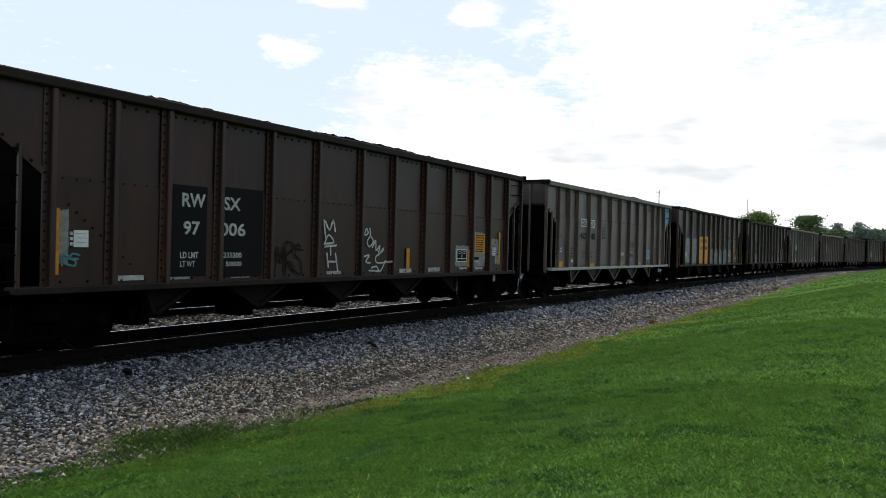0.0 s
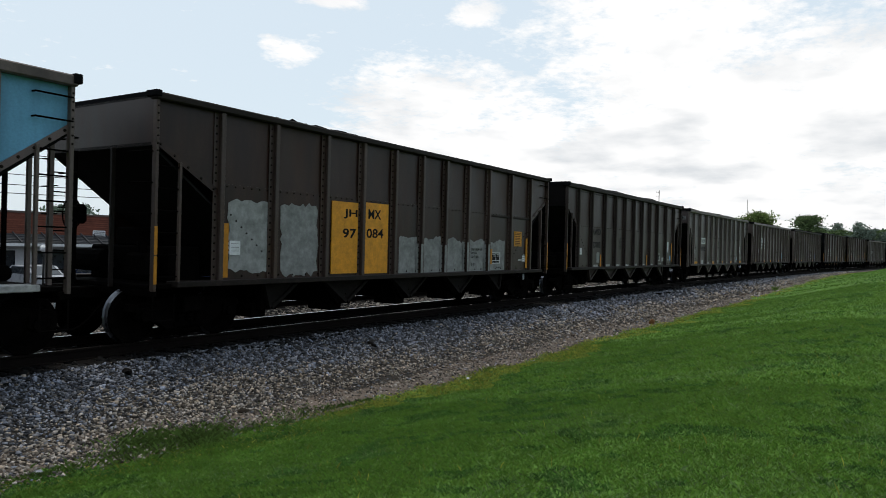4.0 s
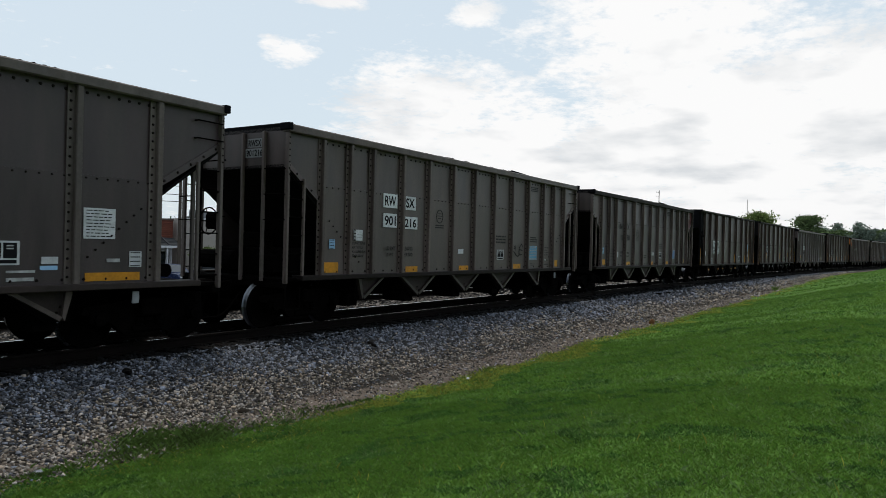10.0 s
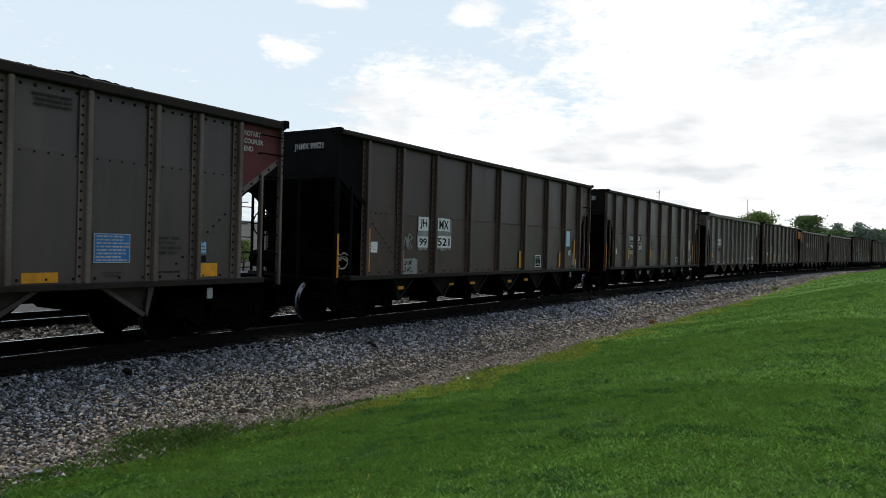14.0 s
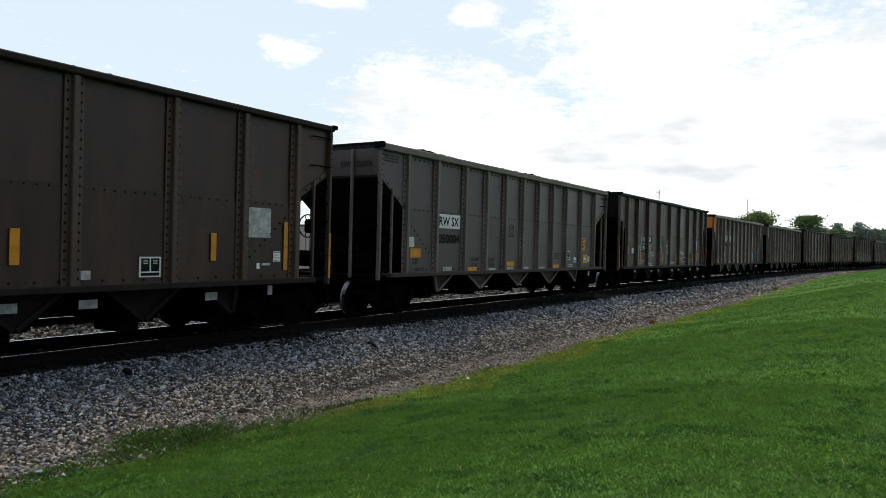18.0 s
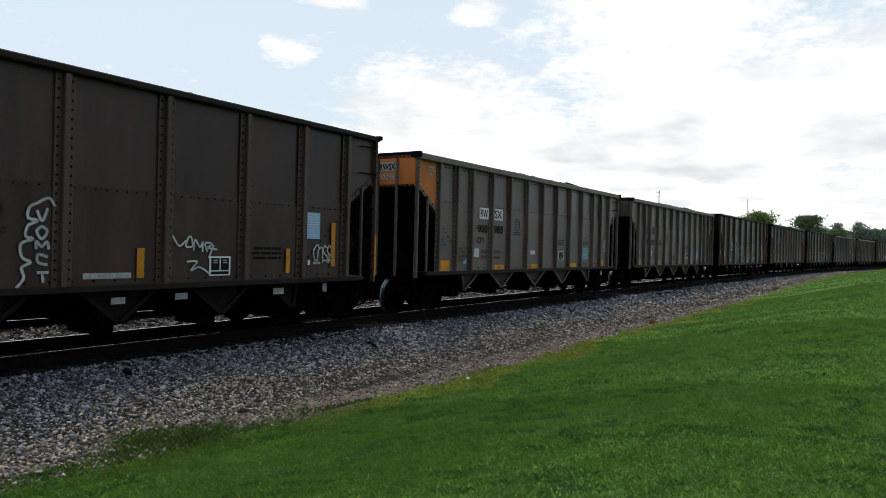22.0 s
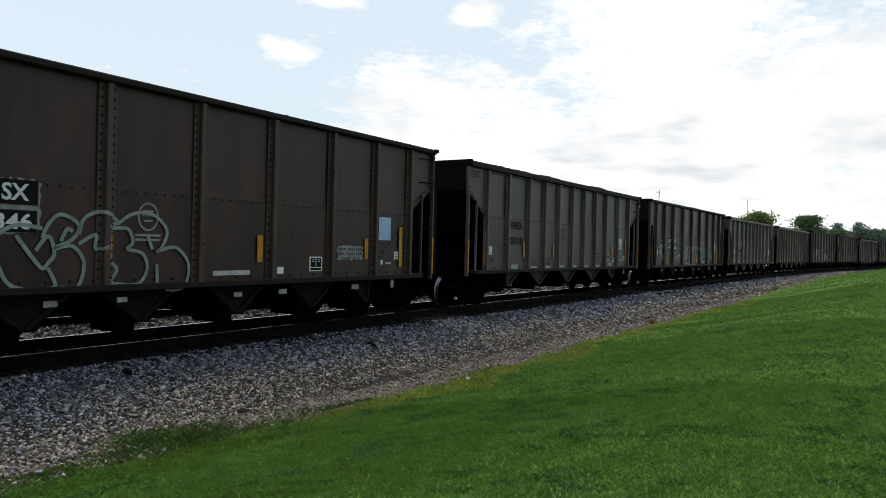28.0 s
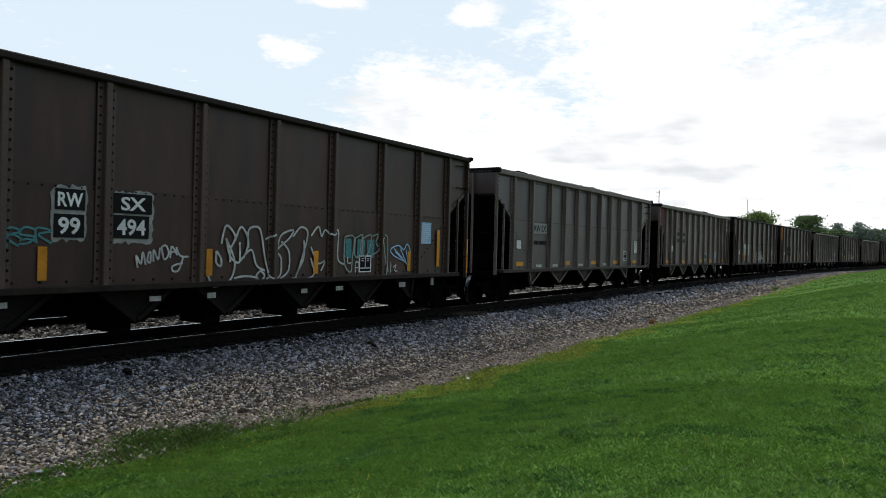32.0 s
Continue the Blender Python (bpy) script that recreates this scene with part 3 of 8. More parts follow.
# ---- ground: one sheet ----


def build_ground():
    def steps(*spans):
        out = [spans[0][0]]
        for a, b, d in spans:
            out += list(np.linspace(a, b, max(2, int(round((b - a) / d)) + 1))[1:])
        return np.array(out)
    gx = steps((-3000, -400, 650), (-400, -40, 60), (-40, 0, 2.0), (0, 22, 0.22), (22, 60, 0.5), (60, 170, 1.2), (170, 500, 30), (500, 4500, 800))
    gy = steps((-3000, -300, 540), (-300, -30, 45), (-30, -4, 1.3), (-4, 12.5, 0.22), (12.5, 22, 0.4), (22, 70, 4), (70, 400, 55), (400, 4500, 820))
    X, Y = np.meshgrid(gx, gy)
    s, u = su(X, Y)
    Z = ground_z(s, u)
    fine = (np.abs(X - 20) < 60) & (np.abs(Y) < 16)
    Z = Z + np.where(fine & (u < lawn_edge(s)) & (u > 1.6), 0.005 * np.sin(X * 3.1 + Y * 2.3) * np.sin(Y * 4.7 - X * 1.3), 0)
    Z = Z + np.where(u > lawn_edge(s) + 0.5, 0.018 * np.sin(X * 0.9 + Y * 0.7) * np.sin(Y * 1.3 - X * 0.35), 0)
    ny, nx = X.shape
    idx = np.arange(nx * ny).reshape(ny, nx)
    q = np.stack([idx[:-1, :-1], idx[:-1, 1:], idx[1:, 1:], idx[1:, :-1]], -1).reshape(-1, 4)
    me = quick_mesh("ground", np.stack([X, Y, Z], -1).reshape(-1, 3), q, None)
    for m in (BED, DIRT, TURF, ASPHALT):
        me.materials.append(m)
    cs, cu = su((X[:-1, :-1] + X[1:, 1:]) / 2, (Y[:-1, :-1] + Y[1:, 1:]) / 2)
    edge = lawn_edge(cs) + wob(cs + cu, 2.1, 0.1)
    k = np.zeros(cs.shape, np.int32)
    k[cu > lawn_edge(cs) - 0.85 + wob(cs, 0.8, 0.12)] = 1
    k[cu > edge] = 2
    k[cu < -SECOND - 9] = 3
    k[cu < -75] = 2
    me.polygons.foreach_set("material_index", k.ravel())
    me.polygons.foreach_set("use_smooth", np.ones(k.size, bool))
    me.update()
    tagged(new("ground", me), "ground with track bed darkened for the shade between stones, trodden dirt strip and green turf", "ground", kind="structure")


build_ground()


def scatter_stones(name, mat, rng, s, u, size, lift, label):
    n = len(s)
    x, y = xy(s, u)
    z = ground_z(s, u)
    base = np.array([(a, b, c) for c in (-1, 1) for b in (-1, 1) for a in (-1, 1)], float)
    v = base[None] * (1 + rng.uniform(-0.3, 0.12, (n, 8, 1))) + rng.uniform(-0.16, 0.16, (n, 8, 3))
    v *= (rng.uniform(0.6, 1.1, (n, 1, 3)) * np.array([1.25, 1.05, 0.6]))
    q = rng.normal(size=(n, 4)) * np.array([1.0, 0.28, 0.28, 1.0])
    q /= np.linalg.norm(q, axis=1, keepdims=True)
    w, a, b, c = q.T
    rot = np.stack([1 - 2 * (b * b + c * c), 2 * (a * b - c * w), 2 * (a * c + b * w),
                    2 * (a * b + c * w), 1 - 2 * (a * a + c * c), 2 * (b * c - a * w),
                    2 * (a * c - b * w), 2 * (b * c + a * w), 1 - 2 * (a * a + b * b)], 1).reshape(n, 3, 3)
    v = np.einsum("nij,nkj->nki", rot, v) * (np.asarray(size)[:, None, None] / 2)
    v += np.stack([x, y, z + lift], 1)[:, None]
    fq = np.array([(0, 2, 3, 1), (4, 5, 7, 6), (0, 1, 5, 4), (2, 6, 7, 3), (0, 4, 6, 2), (1, 3, 7, 5)])
    f = (fq[None] + 8 * np.arange(n)[:, None, None]).reshape(-1, 4)
    me = quick_mesh(name, v.reshape(-1, 3), f, mat)
    return tagged(new(name, me), label, "gravel", kind="stuff")


def build_stones():
    rng = np.random.default_rng(5)

    def band(s0, s1, u0, u1, per_m2):
        n = int((s1 - s0) * (u1 - u0) * per_m2)
        return rng.uniform(s0, s1, n), rng.uniform(u0, u1, n)
    near = [band(-9, 2.0, 1.45, 5.1, 200), band(2.0, 9, 1.45, 5.1, 1650), band(9, 18, 1.45, 5.1, 800), band(18, 36, 1.45, 5.0, 270), band(36, 100, 1.45, 4.6, 60)]
    big = [0.055, 0.034, 0.042, 0.064, 0.1]
    S, U, D = [], [], []
    for (s, u), d in zip(near, big):
        S.append(s); U.append(u); D.append(d * rng.lognormal(-0.05, 0.28, len(s)))
    s, u, d = map(np.concatenate, (S, U, D))
    # thinner over the trodden strip, none in the lawn
    strip = ease((u - (lawn_edge(s) - 0.8 + wob(s, 0.7, 0.15) + 0.8 * ease((7.5 - s) / 3))) / 0.45)
    keep = (rng.random(len(s)) > strip * 0.6) & (u < lawn_edge(s) + rng.normal(0, 0.12, len(s)))
    keep &= u > 1.45 + 0.37 * ease((s - 8) / 12) + rng.normal(0, 0.03, len(s))
    s, u, d = s[keep], u[keep], d[keep]
    d = d * (1 - (0.3 - 0.25 * ease((8.5 - s) / 2.5)) * ease((u - 2.6) / 1.6))
    tan = rng.random(len(s)) < 0.04 + 0.86 * ease((u - 2.35 - wob(s, 0.6, 0.2)) / 1.1)
    lift = rng.uniform(-0.02, 0.016, len(s))
    scatter_stones("ballast", BALLAST, rng, s[~tan], u[~tan], d[~tan], lift[~tan], "crushed blue-grey ballast stones beside the track")
    # two muddy wheel ruts run through the tan gravel
    rut = 0.6 * np.exp(-((u - 3.4 - wob(s, 0.4, 0.07)) / 0.12) ** 2) + np.exp(-((u - 3.87 - wob(s, 0.5, 0.07, 2)) / 0.14) ** 2)
    mud = tan & (s > 6.5) & (rng.random(len(s)) < 0.85 * rut * ease((s - 6.5) / 2))
    tan &= ~mud
    scatter_stones("gravel", GRAVEL, rng, s[tan], u[tan], d[tan], lift[tan], "tan gravel scattered along the foot of the ballast")
    scatter_stones("gravel", RUTSTONE, rng, s[mud], u[mud], d[mud] * 0.9, lift[mud] - 0.008, "muddy brown gravel pressed into wheel ruts")
    a = [band(-9, 26, -SECOND - 2.0, 1.84, 110), band(26, 60, -SECOND - 2.0, 1.84, 34)]
    s, u = np.concatenate([q[0] for q in a]), np.concatenate([q[1] for q in a])
    d = np.where(s < 26, 0.07, 0.12) * rng.lognormal(0, 0.25, len(s))
    # stones under the train take the colour with its shade painted in
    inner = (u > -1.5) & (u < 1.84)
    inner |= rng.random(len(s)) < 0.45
    for pick, mat, label in ((~inner, DULLBALLAST, "crushed grey ballast beyond the main track"), (inner, DUSTSHADE, "coal-dusted ballast between and beyond the rails, blackened for the train's shade")):
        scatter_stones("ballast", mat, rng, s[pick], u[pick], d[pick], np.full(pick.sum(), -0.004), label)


build_stones()


def blades(name, mat, rng, x, y, height, width, lean, label, category):
    s, u = su(x, y)
    z = ground_z(s, u) + np.where(u > lawn_edge(s) + 0.5, 0.018 * np.sin(x * 0.9 + y * 0.7) * np.sin(y * 1.3 - x * 0.35), 0)
    n = len(x)
    a = rng.uniform(0, 2 * math.pi, n)
    dx, dy = np.cos(a) * width / 2, np.sin(a) * width / 2
    b = rng.uniform(0, 2 * math.pi, n)
    lx, ly = np.cos(b) * height * lean, np.sin(b) * height * lean
    v = np.empty((n, 4, 3), np.float32)
    v[:, 0] = np.stack([x - dx, y - dy, z - 0.01], 1)
    v[:, 1] = np.stack([x + dx, y + dy, z - 0.01], 1)
    v[:, 2] = np.stack([x + dx * 0.8 + lx * 0.35, y + dy * 0.8 + ly * 0.35, z + height * 0.6], 1)
    v[:, 3] = np.stack([x + lx, y + ly, z + height], 1)
    q = np.array([(0, 1, 2, 3)])[None] + 4 * np.arange(n)[:, None, None]
    me = quick_mesh(name, v.reshape(-1, 3), q.reshape(-1, 4), mat)
    return tagged(new(name, me), label, category, kind="stuff")


def mottle(x, y, size, seed):
    """Smooth random values between 0 and 1, in patches of that many metres."""
    table = np.random.default_rng(seed).random((64, 64))
    a, b = x / size, y / size
    i, j = np.floor(a).astype(int), np.floor(b).astype(int)
    p, q = ease(a - i), ease(b - j)
    t = lambda m, n: table[(i + m) % 64, (j + n) % 64]
    return (t(0, 0) * (1 - p) + t(1, 0) * p) * (1 - q) + (t(0, 1) * (1 - p) + t(1, 1) * p) * q


def build_grass():
    rng = np.random.default_rng(11)

    def field(x0, x1, y0, y1, per_m2):
        n = int((x1 - x0) * (y1 - y0) * per_m2)
        return rng.uniform(x0, x1, n), rng.uniform(y0, y1, n)
    sets = [(field(2.0, 9, -0.6, 7.95, 5600), 0.018, 0.005), (field(9, 18, -0.6, 7.4, 1900), 0.023, 0.0085),
            (field(18, 40, -0.8, 7.2, 420), 0.028, 0.018), (field(40, 95, -2.0, 7.0, 34), 0.04, 0.05),
            (field(-9, 2, -9, 7.6, 420), 0.024, 0.014), (field(2, 18, -9, -0.6, 420), 0.024, 0.014), (field(18, 40, -9, -0.8, 130), 0.028, 0.022)]
    X, Y, H, W = [], [], [], []
    for (x, y), h, w in sets:
        X.append(x); Y.append(y); H.append(h * rng.lognormal(0, 0.3, len(x))); W.append(np.full(len(x), w))
    x, y, h, w = map(np.concatenate, (X, Y, H, W))
    s, u = su(x, y)
    keep = u > lawn_edge(s) + wob(s + u, 2.1, 0.1) + rng.normal(0, 0.1, len(s))
    x, y, h, w, s, u = (q[keep] for q in (x, y, h, w, s, u))
    rim = (u - lawn_edge(s) < 0.7 + wob(s, 1.3, 0.25)) & (rng.random(len(s)) < 0.12 + 0.6 * ease((s - 7) / 1.5))
    h = h * np.where(u - lawn_edge(s) < 0.7, 1.25, 1.0)
    lean = rng.uniform(0.3, 1.9, len(x))
    # tufts, thin patches, clover and pale blades
    tuft = 0.5 * mottle(x, y, 0.3, 1) + 0.5 * mottle(x, y, 0.11, 2)
    h = h * (0.6 + 0.8 * tuft)
    pick = rng.random(len(x))
    clover = ~rim & (mottle(x, y, 0.22, 3) + 0.6 * mottle(x, y, 0.9, 4) > 1.0) & (pick < 0.75)
    pale = ~rim & ~clover & (pick > 0.94 - 0.2 * ease((mottle(x, y, 0.7, 5) - 0.55) / 0.3))
    green = ~rim & ~clover & ~pale
    for sel, mat, wide, label in ((green, BLADE, 1.0, "short mown green grass on a gentle bank"), (pale, PALEBLADE, 0.6, "pale thin blades among the mown grass"),
                                  (clover, CLOVER, 1.5, "dark clover patches in the mown lawn")):
        blades("lawn", mat, rng, x[sel], y[sel], h[sel], w[sel] * wide, lean[sel], label, "grass")
    blades("dry_grass", STRAW, rng, x[rim], y[rim], h[rim], w[rim], lean[rim], "yellowing grass along the gravel's edge", "grass")
    # seed stalks standing over the mown sward
    n = 260
    x, y = rng.uniform(3.5, 16, n), rng.uniform(-0.3, 6.0, n)
    blades("seed_stalks", STRAW, rng, x, y, rng.uniform(0.04, 0.09, n), np.full(n, 0.003), rng.uniform(0.1, 0.7, n), "sparse pale seed stalks in the lawn", "grass")
    # weeds creeping on to the gravel
    n = 4600
    cx, cy = rng.normal(5.62, 0.4, n), rng.normal(7.27, 0.19, n)
    cx, cy = cx + (cy - 7.2) * 0.3, cy + 0.10 * np.sin(cx * 5) - 0.12 * (cx - 5.7)
    blades("weed_clump", WEED, rng, cx, cy, 0.045 * rng.lognormal(0, 0.35, n), np.full(n, 0.009), rng.uniform(0.4, 1.6, n), "dark green weeds creeping over the gravel", "weeds")
    n = 2600
    cx = rng.uniform(3.2, 9.0, n)
    cy = LINE - lawn_edge(cx) + np.abs(rng.normal(0, 0.28, n)) * (0.6 + 0.5 * np.sin(cx * 2.7))
    blades("weed_clump", WEED, rng, cx, cy, 0.035 * rng.lognormal(0, 0.35, n), np.full(n, 0.008), rng.uniform(0.4, 1.4, n), "thin weeds and grass straggling into the gravel", "weeds")
    for wx, wy, r, m in ((24.6, 6.75, 0.1, 40), (50.2, 6.03, 0.16, 260), (12.6, 6.75, 0.1, 30)):
        ax, ay = rng.normal(wx, r, m), rng.normal(wy, r * 0.4, m)
        blades("weed_clump", WEED, rng, ax, ay, (0.05 + 0.0014 * wx) * rng.lognormal(0, 0.35, m), np.full(m, 0.008 + 0.0008 * wx), rng.uniform(0.3, 1.2, m), "small green weed tuft in the gravel", "weeds")


build_grass()


def chunk(name, x, y, size, mat, label, category, seed):
    """A broken piece lying on the stones."""
    rng = random.Random(seed)
    bm = bmesh.new()
    bmesh.ops.create_icosphere(bm, subdivisions=2, radius=0.5)
    for v in bm.verts:
        v.co = Vector((v.co.x * size[0], v.co.y * size[1], v.co.z * size[2])) * (1 + 0.45 * noise.noise(v.co * 2.5 + Vector((seed, 0, 0))))
    me = bpy.data.meshes.new(name)
    bm.to_mesh(me)
    bm.free()
    me.materials.append(mat)
    ob = tagged(new(name, me), label, category)
    ob.matrix_basis = pose(x, y, float(ground_z(*su(x, y))) + size[2] * 0.35, rng.uniform(-12, 12), rng.uniform(-12, 12), rng.uniform(0, 180))


for _i, (_x, _y, _l) in enumerate(((6.5, 9.45, 0.34), (11.8, 9.0, 0.3), (34.6, 8.86, 0.5), (33.2, 8.93, 0.4))):
    chunk("tie_fragment", _x, _y, (_l, 0.12, 0.09), TIMBER, "dark broken timber fragment on the ballast", "debris", 3 + _i)
chunk("stone", 11.45, 6.5, (0.09, 0.07, 0.06), WHITE, "pale stone at the lawn's edge", "stone", 11)
chunk("dirt_clod", 7.1, 7.66, (0.2, 0.13, 0.05), surface("dark_clod", (0.022, 0.018, 0.014), 0.95, spec=0.05), "dark clod of dirt on the gravel", "debris", 12)
chunk("dirt_clod", 24.3, 6.7, (0.2, 0.16, 0.2), surface("rusty_clod", (0.16, 0.075, 0.03), 0.95), "rust-brown clod beside the lawn", "debris", 13)

# ---- the two tracks ----
RAIL_PROFILE = [(-0.07, -0.178), (0.07, -0.178), (0.07, -0.168), (0.012, -0.15), (0.01, -0.05), (0.034, -0.04), (0.036, -0.006), (0.03, 0.0), (0.008, 0.001),
                (-0.008, 0.001), (-0.03, 0.0), (-0.036, -0.006), (-0.034, -0.04), (-0.01, -0.05), (-0.012, -0.15), (-0.07, -0.168)]


def build_track(name, u0, label, s1, ties):
    track = tagged(new(name), label, "railway track", kind="structure")
    ss = np.concatenate([np.arange(-40, 0, 5), np.arange(0, s1, 2.0)])
    for du in (0.7525, -0.7525):
        v, f, k = [], [], len(RAIL_PROFILE)
        for s in ss:
            for a, z in RAIL_PROFILE:
                px, py, _ = place(s, u0 + du + a)
                v.append((px, py, z))
        for i in range(len(ss) - 1):
            f += [(i * k + j, (i + 1) * k + j, (i + 1) * k + (j + 1) % k, i * k + (j + 1) % k) for j in range(k)]
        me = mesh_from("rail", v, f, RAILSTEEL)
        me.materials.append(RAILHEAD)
        # near rail: bright strip cut narrow to shape its thin glint
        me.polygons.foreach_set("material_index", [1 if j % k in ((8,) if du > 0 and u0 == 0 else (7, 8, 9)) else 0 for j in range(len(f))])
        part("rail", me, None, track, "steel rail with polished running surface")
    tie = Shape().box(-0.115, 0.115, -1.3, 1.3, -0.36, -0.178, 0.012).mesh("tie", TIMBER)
    for i in range(ties):
        px, py, h = place(-3 + i * 0.53, u0)
        part("tie", tie, None, track, at=Matrix.Translation((px, py, random.uniform(-0.006, 0.0))) @ Matrix.Rotation(h + random.uniform(-0.02, 0.02), 4, "Z"))


build_track("railway_track", 0.0, "main railway track with steel rails on dark timber ties", 440, 240)
build_track("railway_track", -SECOND, "second railway track beyond the train, rusty rails on ties", 200, 110)

# ---- hopper cars ----
# local space: x from the leading end (-half) to the trailing end (+half), -y towards the lawn, z from the rail head

PANEL_Y, RIB_Y = -1.5, -1.6


def build_wheelset():
    sh = Shape()
    for sy in (-1, 1):
        sh.lathe([(0.06, sy * 0.80), (0.33, sy * 0.80), (0.36, sy * 0.815), (0.45, sy * 0.815), (0.457, sy * 0.80), (0.459, sy * 0.72),
                  (0.485, sy * 0.695), (0.485, sy * 0.685), (0.40, sy * 0.68), (0.36, sy * 0.70), (0.12, sy * 0.70), (0.06, sy * 0.66)], 24)
    sh.tube((0, -1.0, 0), (0, 1.0, 0), 0.075, 10)
    for sy in (-1, 1):
        sh.tube((0, sy * 0.98, 0), (0, sy * 1.06, 0), 0.11, 8)
    me = sh.mesh("wheelset", UNDER)
    me.materials.append(TREAD)
    kk = [0] * len(me.polygons)
    for w in range(2):
        for i in range(24):
            for j in (4, 5):
                kk[w * 24 * 11 + i * 11 + j] = 1
    me.polygons.foreach_set("material_index", kk)
    return me


WHEELSET = build_wheelset()


def side_frame():
    sh = Shape()
    for y in (-1.08,):
        poly = [(-1.16, 0.56), (-1.12, 0.66), (-0.85, 0.69), (-0.5, 0.74), (0.5, 0.74), (0.85, 0.69), (1.12, 0.66), (1.16, 0.56), (0.92, 0.5), (0.62, 0.36),
                (0.42, 0.2), (-0.42, 0.2), (-0.62, 0.36), (-0.92, 0.5)]
        sh.prism(poly, y, y + 0.16)
        sh.box(-0.3, 0.3, y - 0.05, y, 0.24, 0.33, 0.01)
        for x in (-0.89, 0.89):
            sh.box(x - 0.15, x + 0.15, y - 0.06, y, 0.4, 0.6, 0.02)
            sh.tube((x, y - 0.1, 0.47), (x, y, 0.47), 0.1, 8)
        for x in (-0.18, 0, 0.18):
            for k in range(4):
                sh.tube((x, y - 0.02, 0.32 + k * 0.085), (x, y - 0.02, 0.37 + k * 0.085), 0.075, 8)
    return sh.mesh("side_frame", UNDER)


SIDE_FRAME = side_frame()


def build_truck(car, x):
    truck = part("truck", Shape().box(-0.22, 0.22, -1.25, 1.25, 0.5, 0.78, 0.02).box(-0.5, 0.5, -0.3, 0.3, 0.72, 0.86, 0.02), UNDER, car, "cast steel freight truck, grimy, coloured near black for the underbody shade", pose(x, 0, 0))
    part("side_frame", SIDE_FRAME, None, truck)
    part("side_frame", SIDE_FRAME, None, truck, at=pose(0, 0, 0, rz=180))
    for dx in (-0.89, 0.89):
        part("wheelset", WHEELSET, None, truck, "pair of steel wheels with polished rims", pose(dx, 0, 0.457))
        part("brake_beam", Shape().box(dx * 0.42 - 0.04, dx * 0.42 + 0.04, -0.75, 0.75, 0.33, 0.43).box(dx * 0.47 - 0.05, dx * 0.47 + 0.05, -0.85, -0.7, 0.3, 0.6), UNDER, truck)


def wavy_coal(half, top, seed, heap):
    """Heaped coal, lumpy, just above the rim."""
    nx, ny = 300, 16
    v = []
    for i in range(nx):
        x = -half + 0.12 + (2 * half - 0.24) * i / (nx - 1)
        for j in range(ny):
            y = -1.42 + 2.84 * j / (ny - 1)
            e = min(1, max(0, (half - 0.5 - abs(x)) / 2.2)) * min(1, (1.5 - abs(y)) / 0.6)
            h = top - 0.05 + heap * e * (0.96 + 0.14 * math.sin(x * 0.85 + seed) * math.sin(x * 0.31 + 2 * seed) + 0.04 * math.sin(x * 2.9 + seed * 3))
            h += 0.025 * noise.noise((x * 3, y * 3, seed)) + 0.03 * noise.noise((x * 9, y * 9, seed)) + 0.04 * noise.noise((x * 23, y * 23, seed))
            v.append((x, y, h))
    f = [(i * ny + j, (i + 1) * ny + j, (i + 1) * ny + j + 1, i * ny + j + 1) for i in range(nx - 1) for j in range(ny - 1)]
    return mesh_from("coal_load", v, f, COAL)


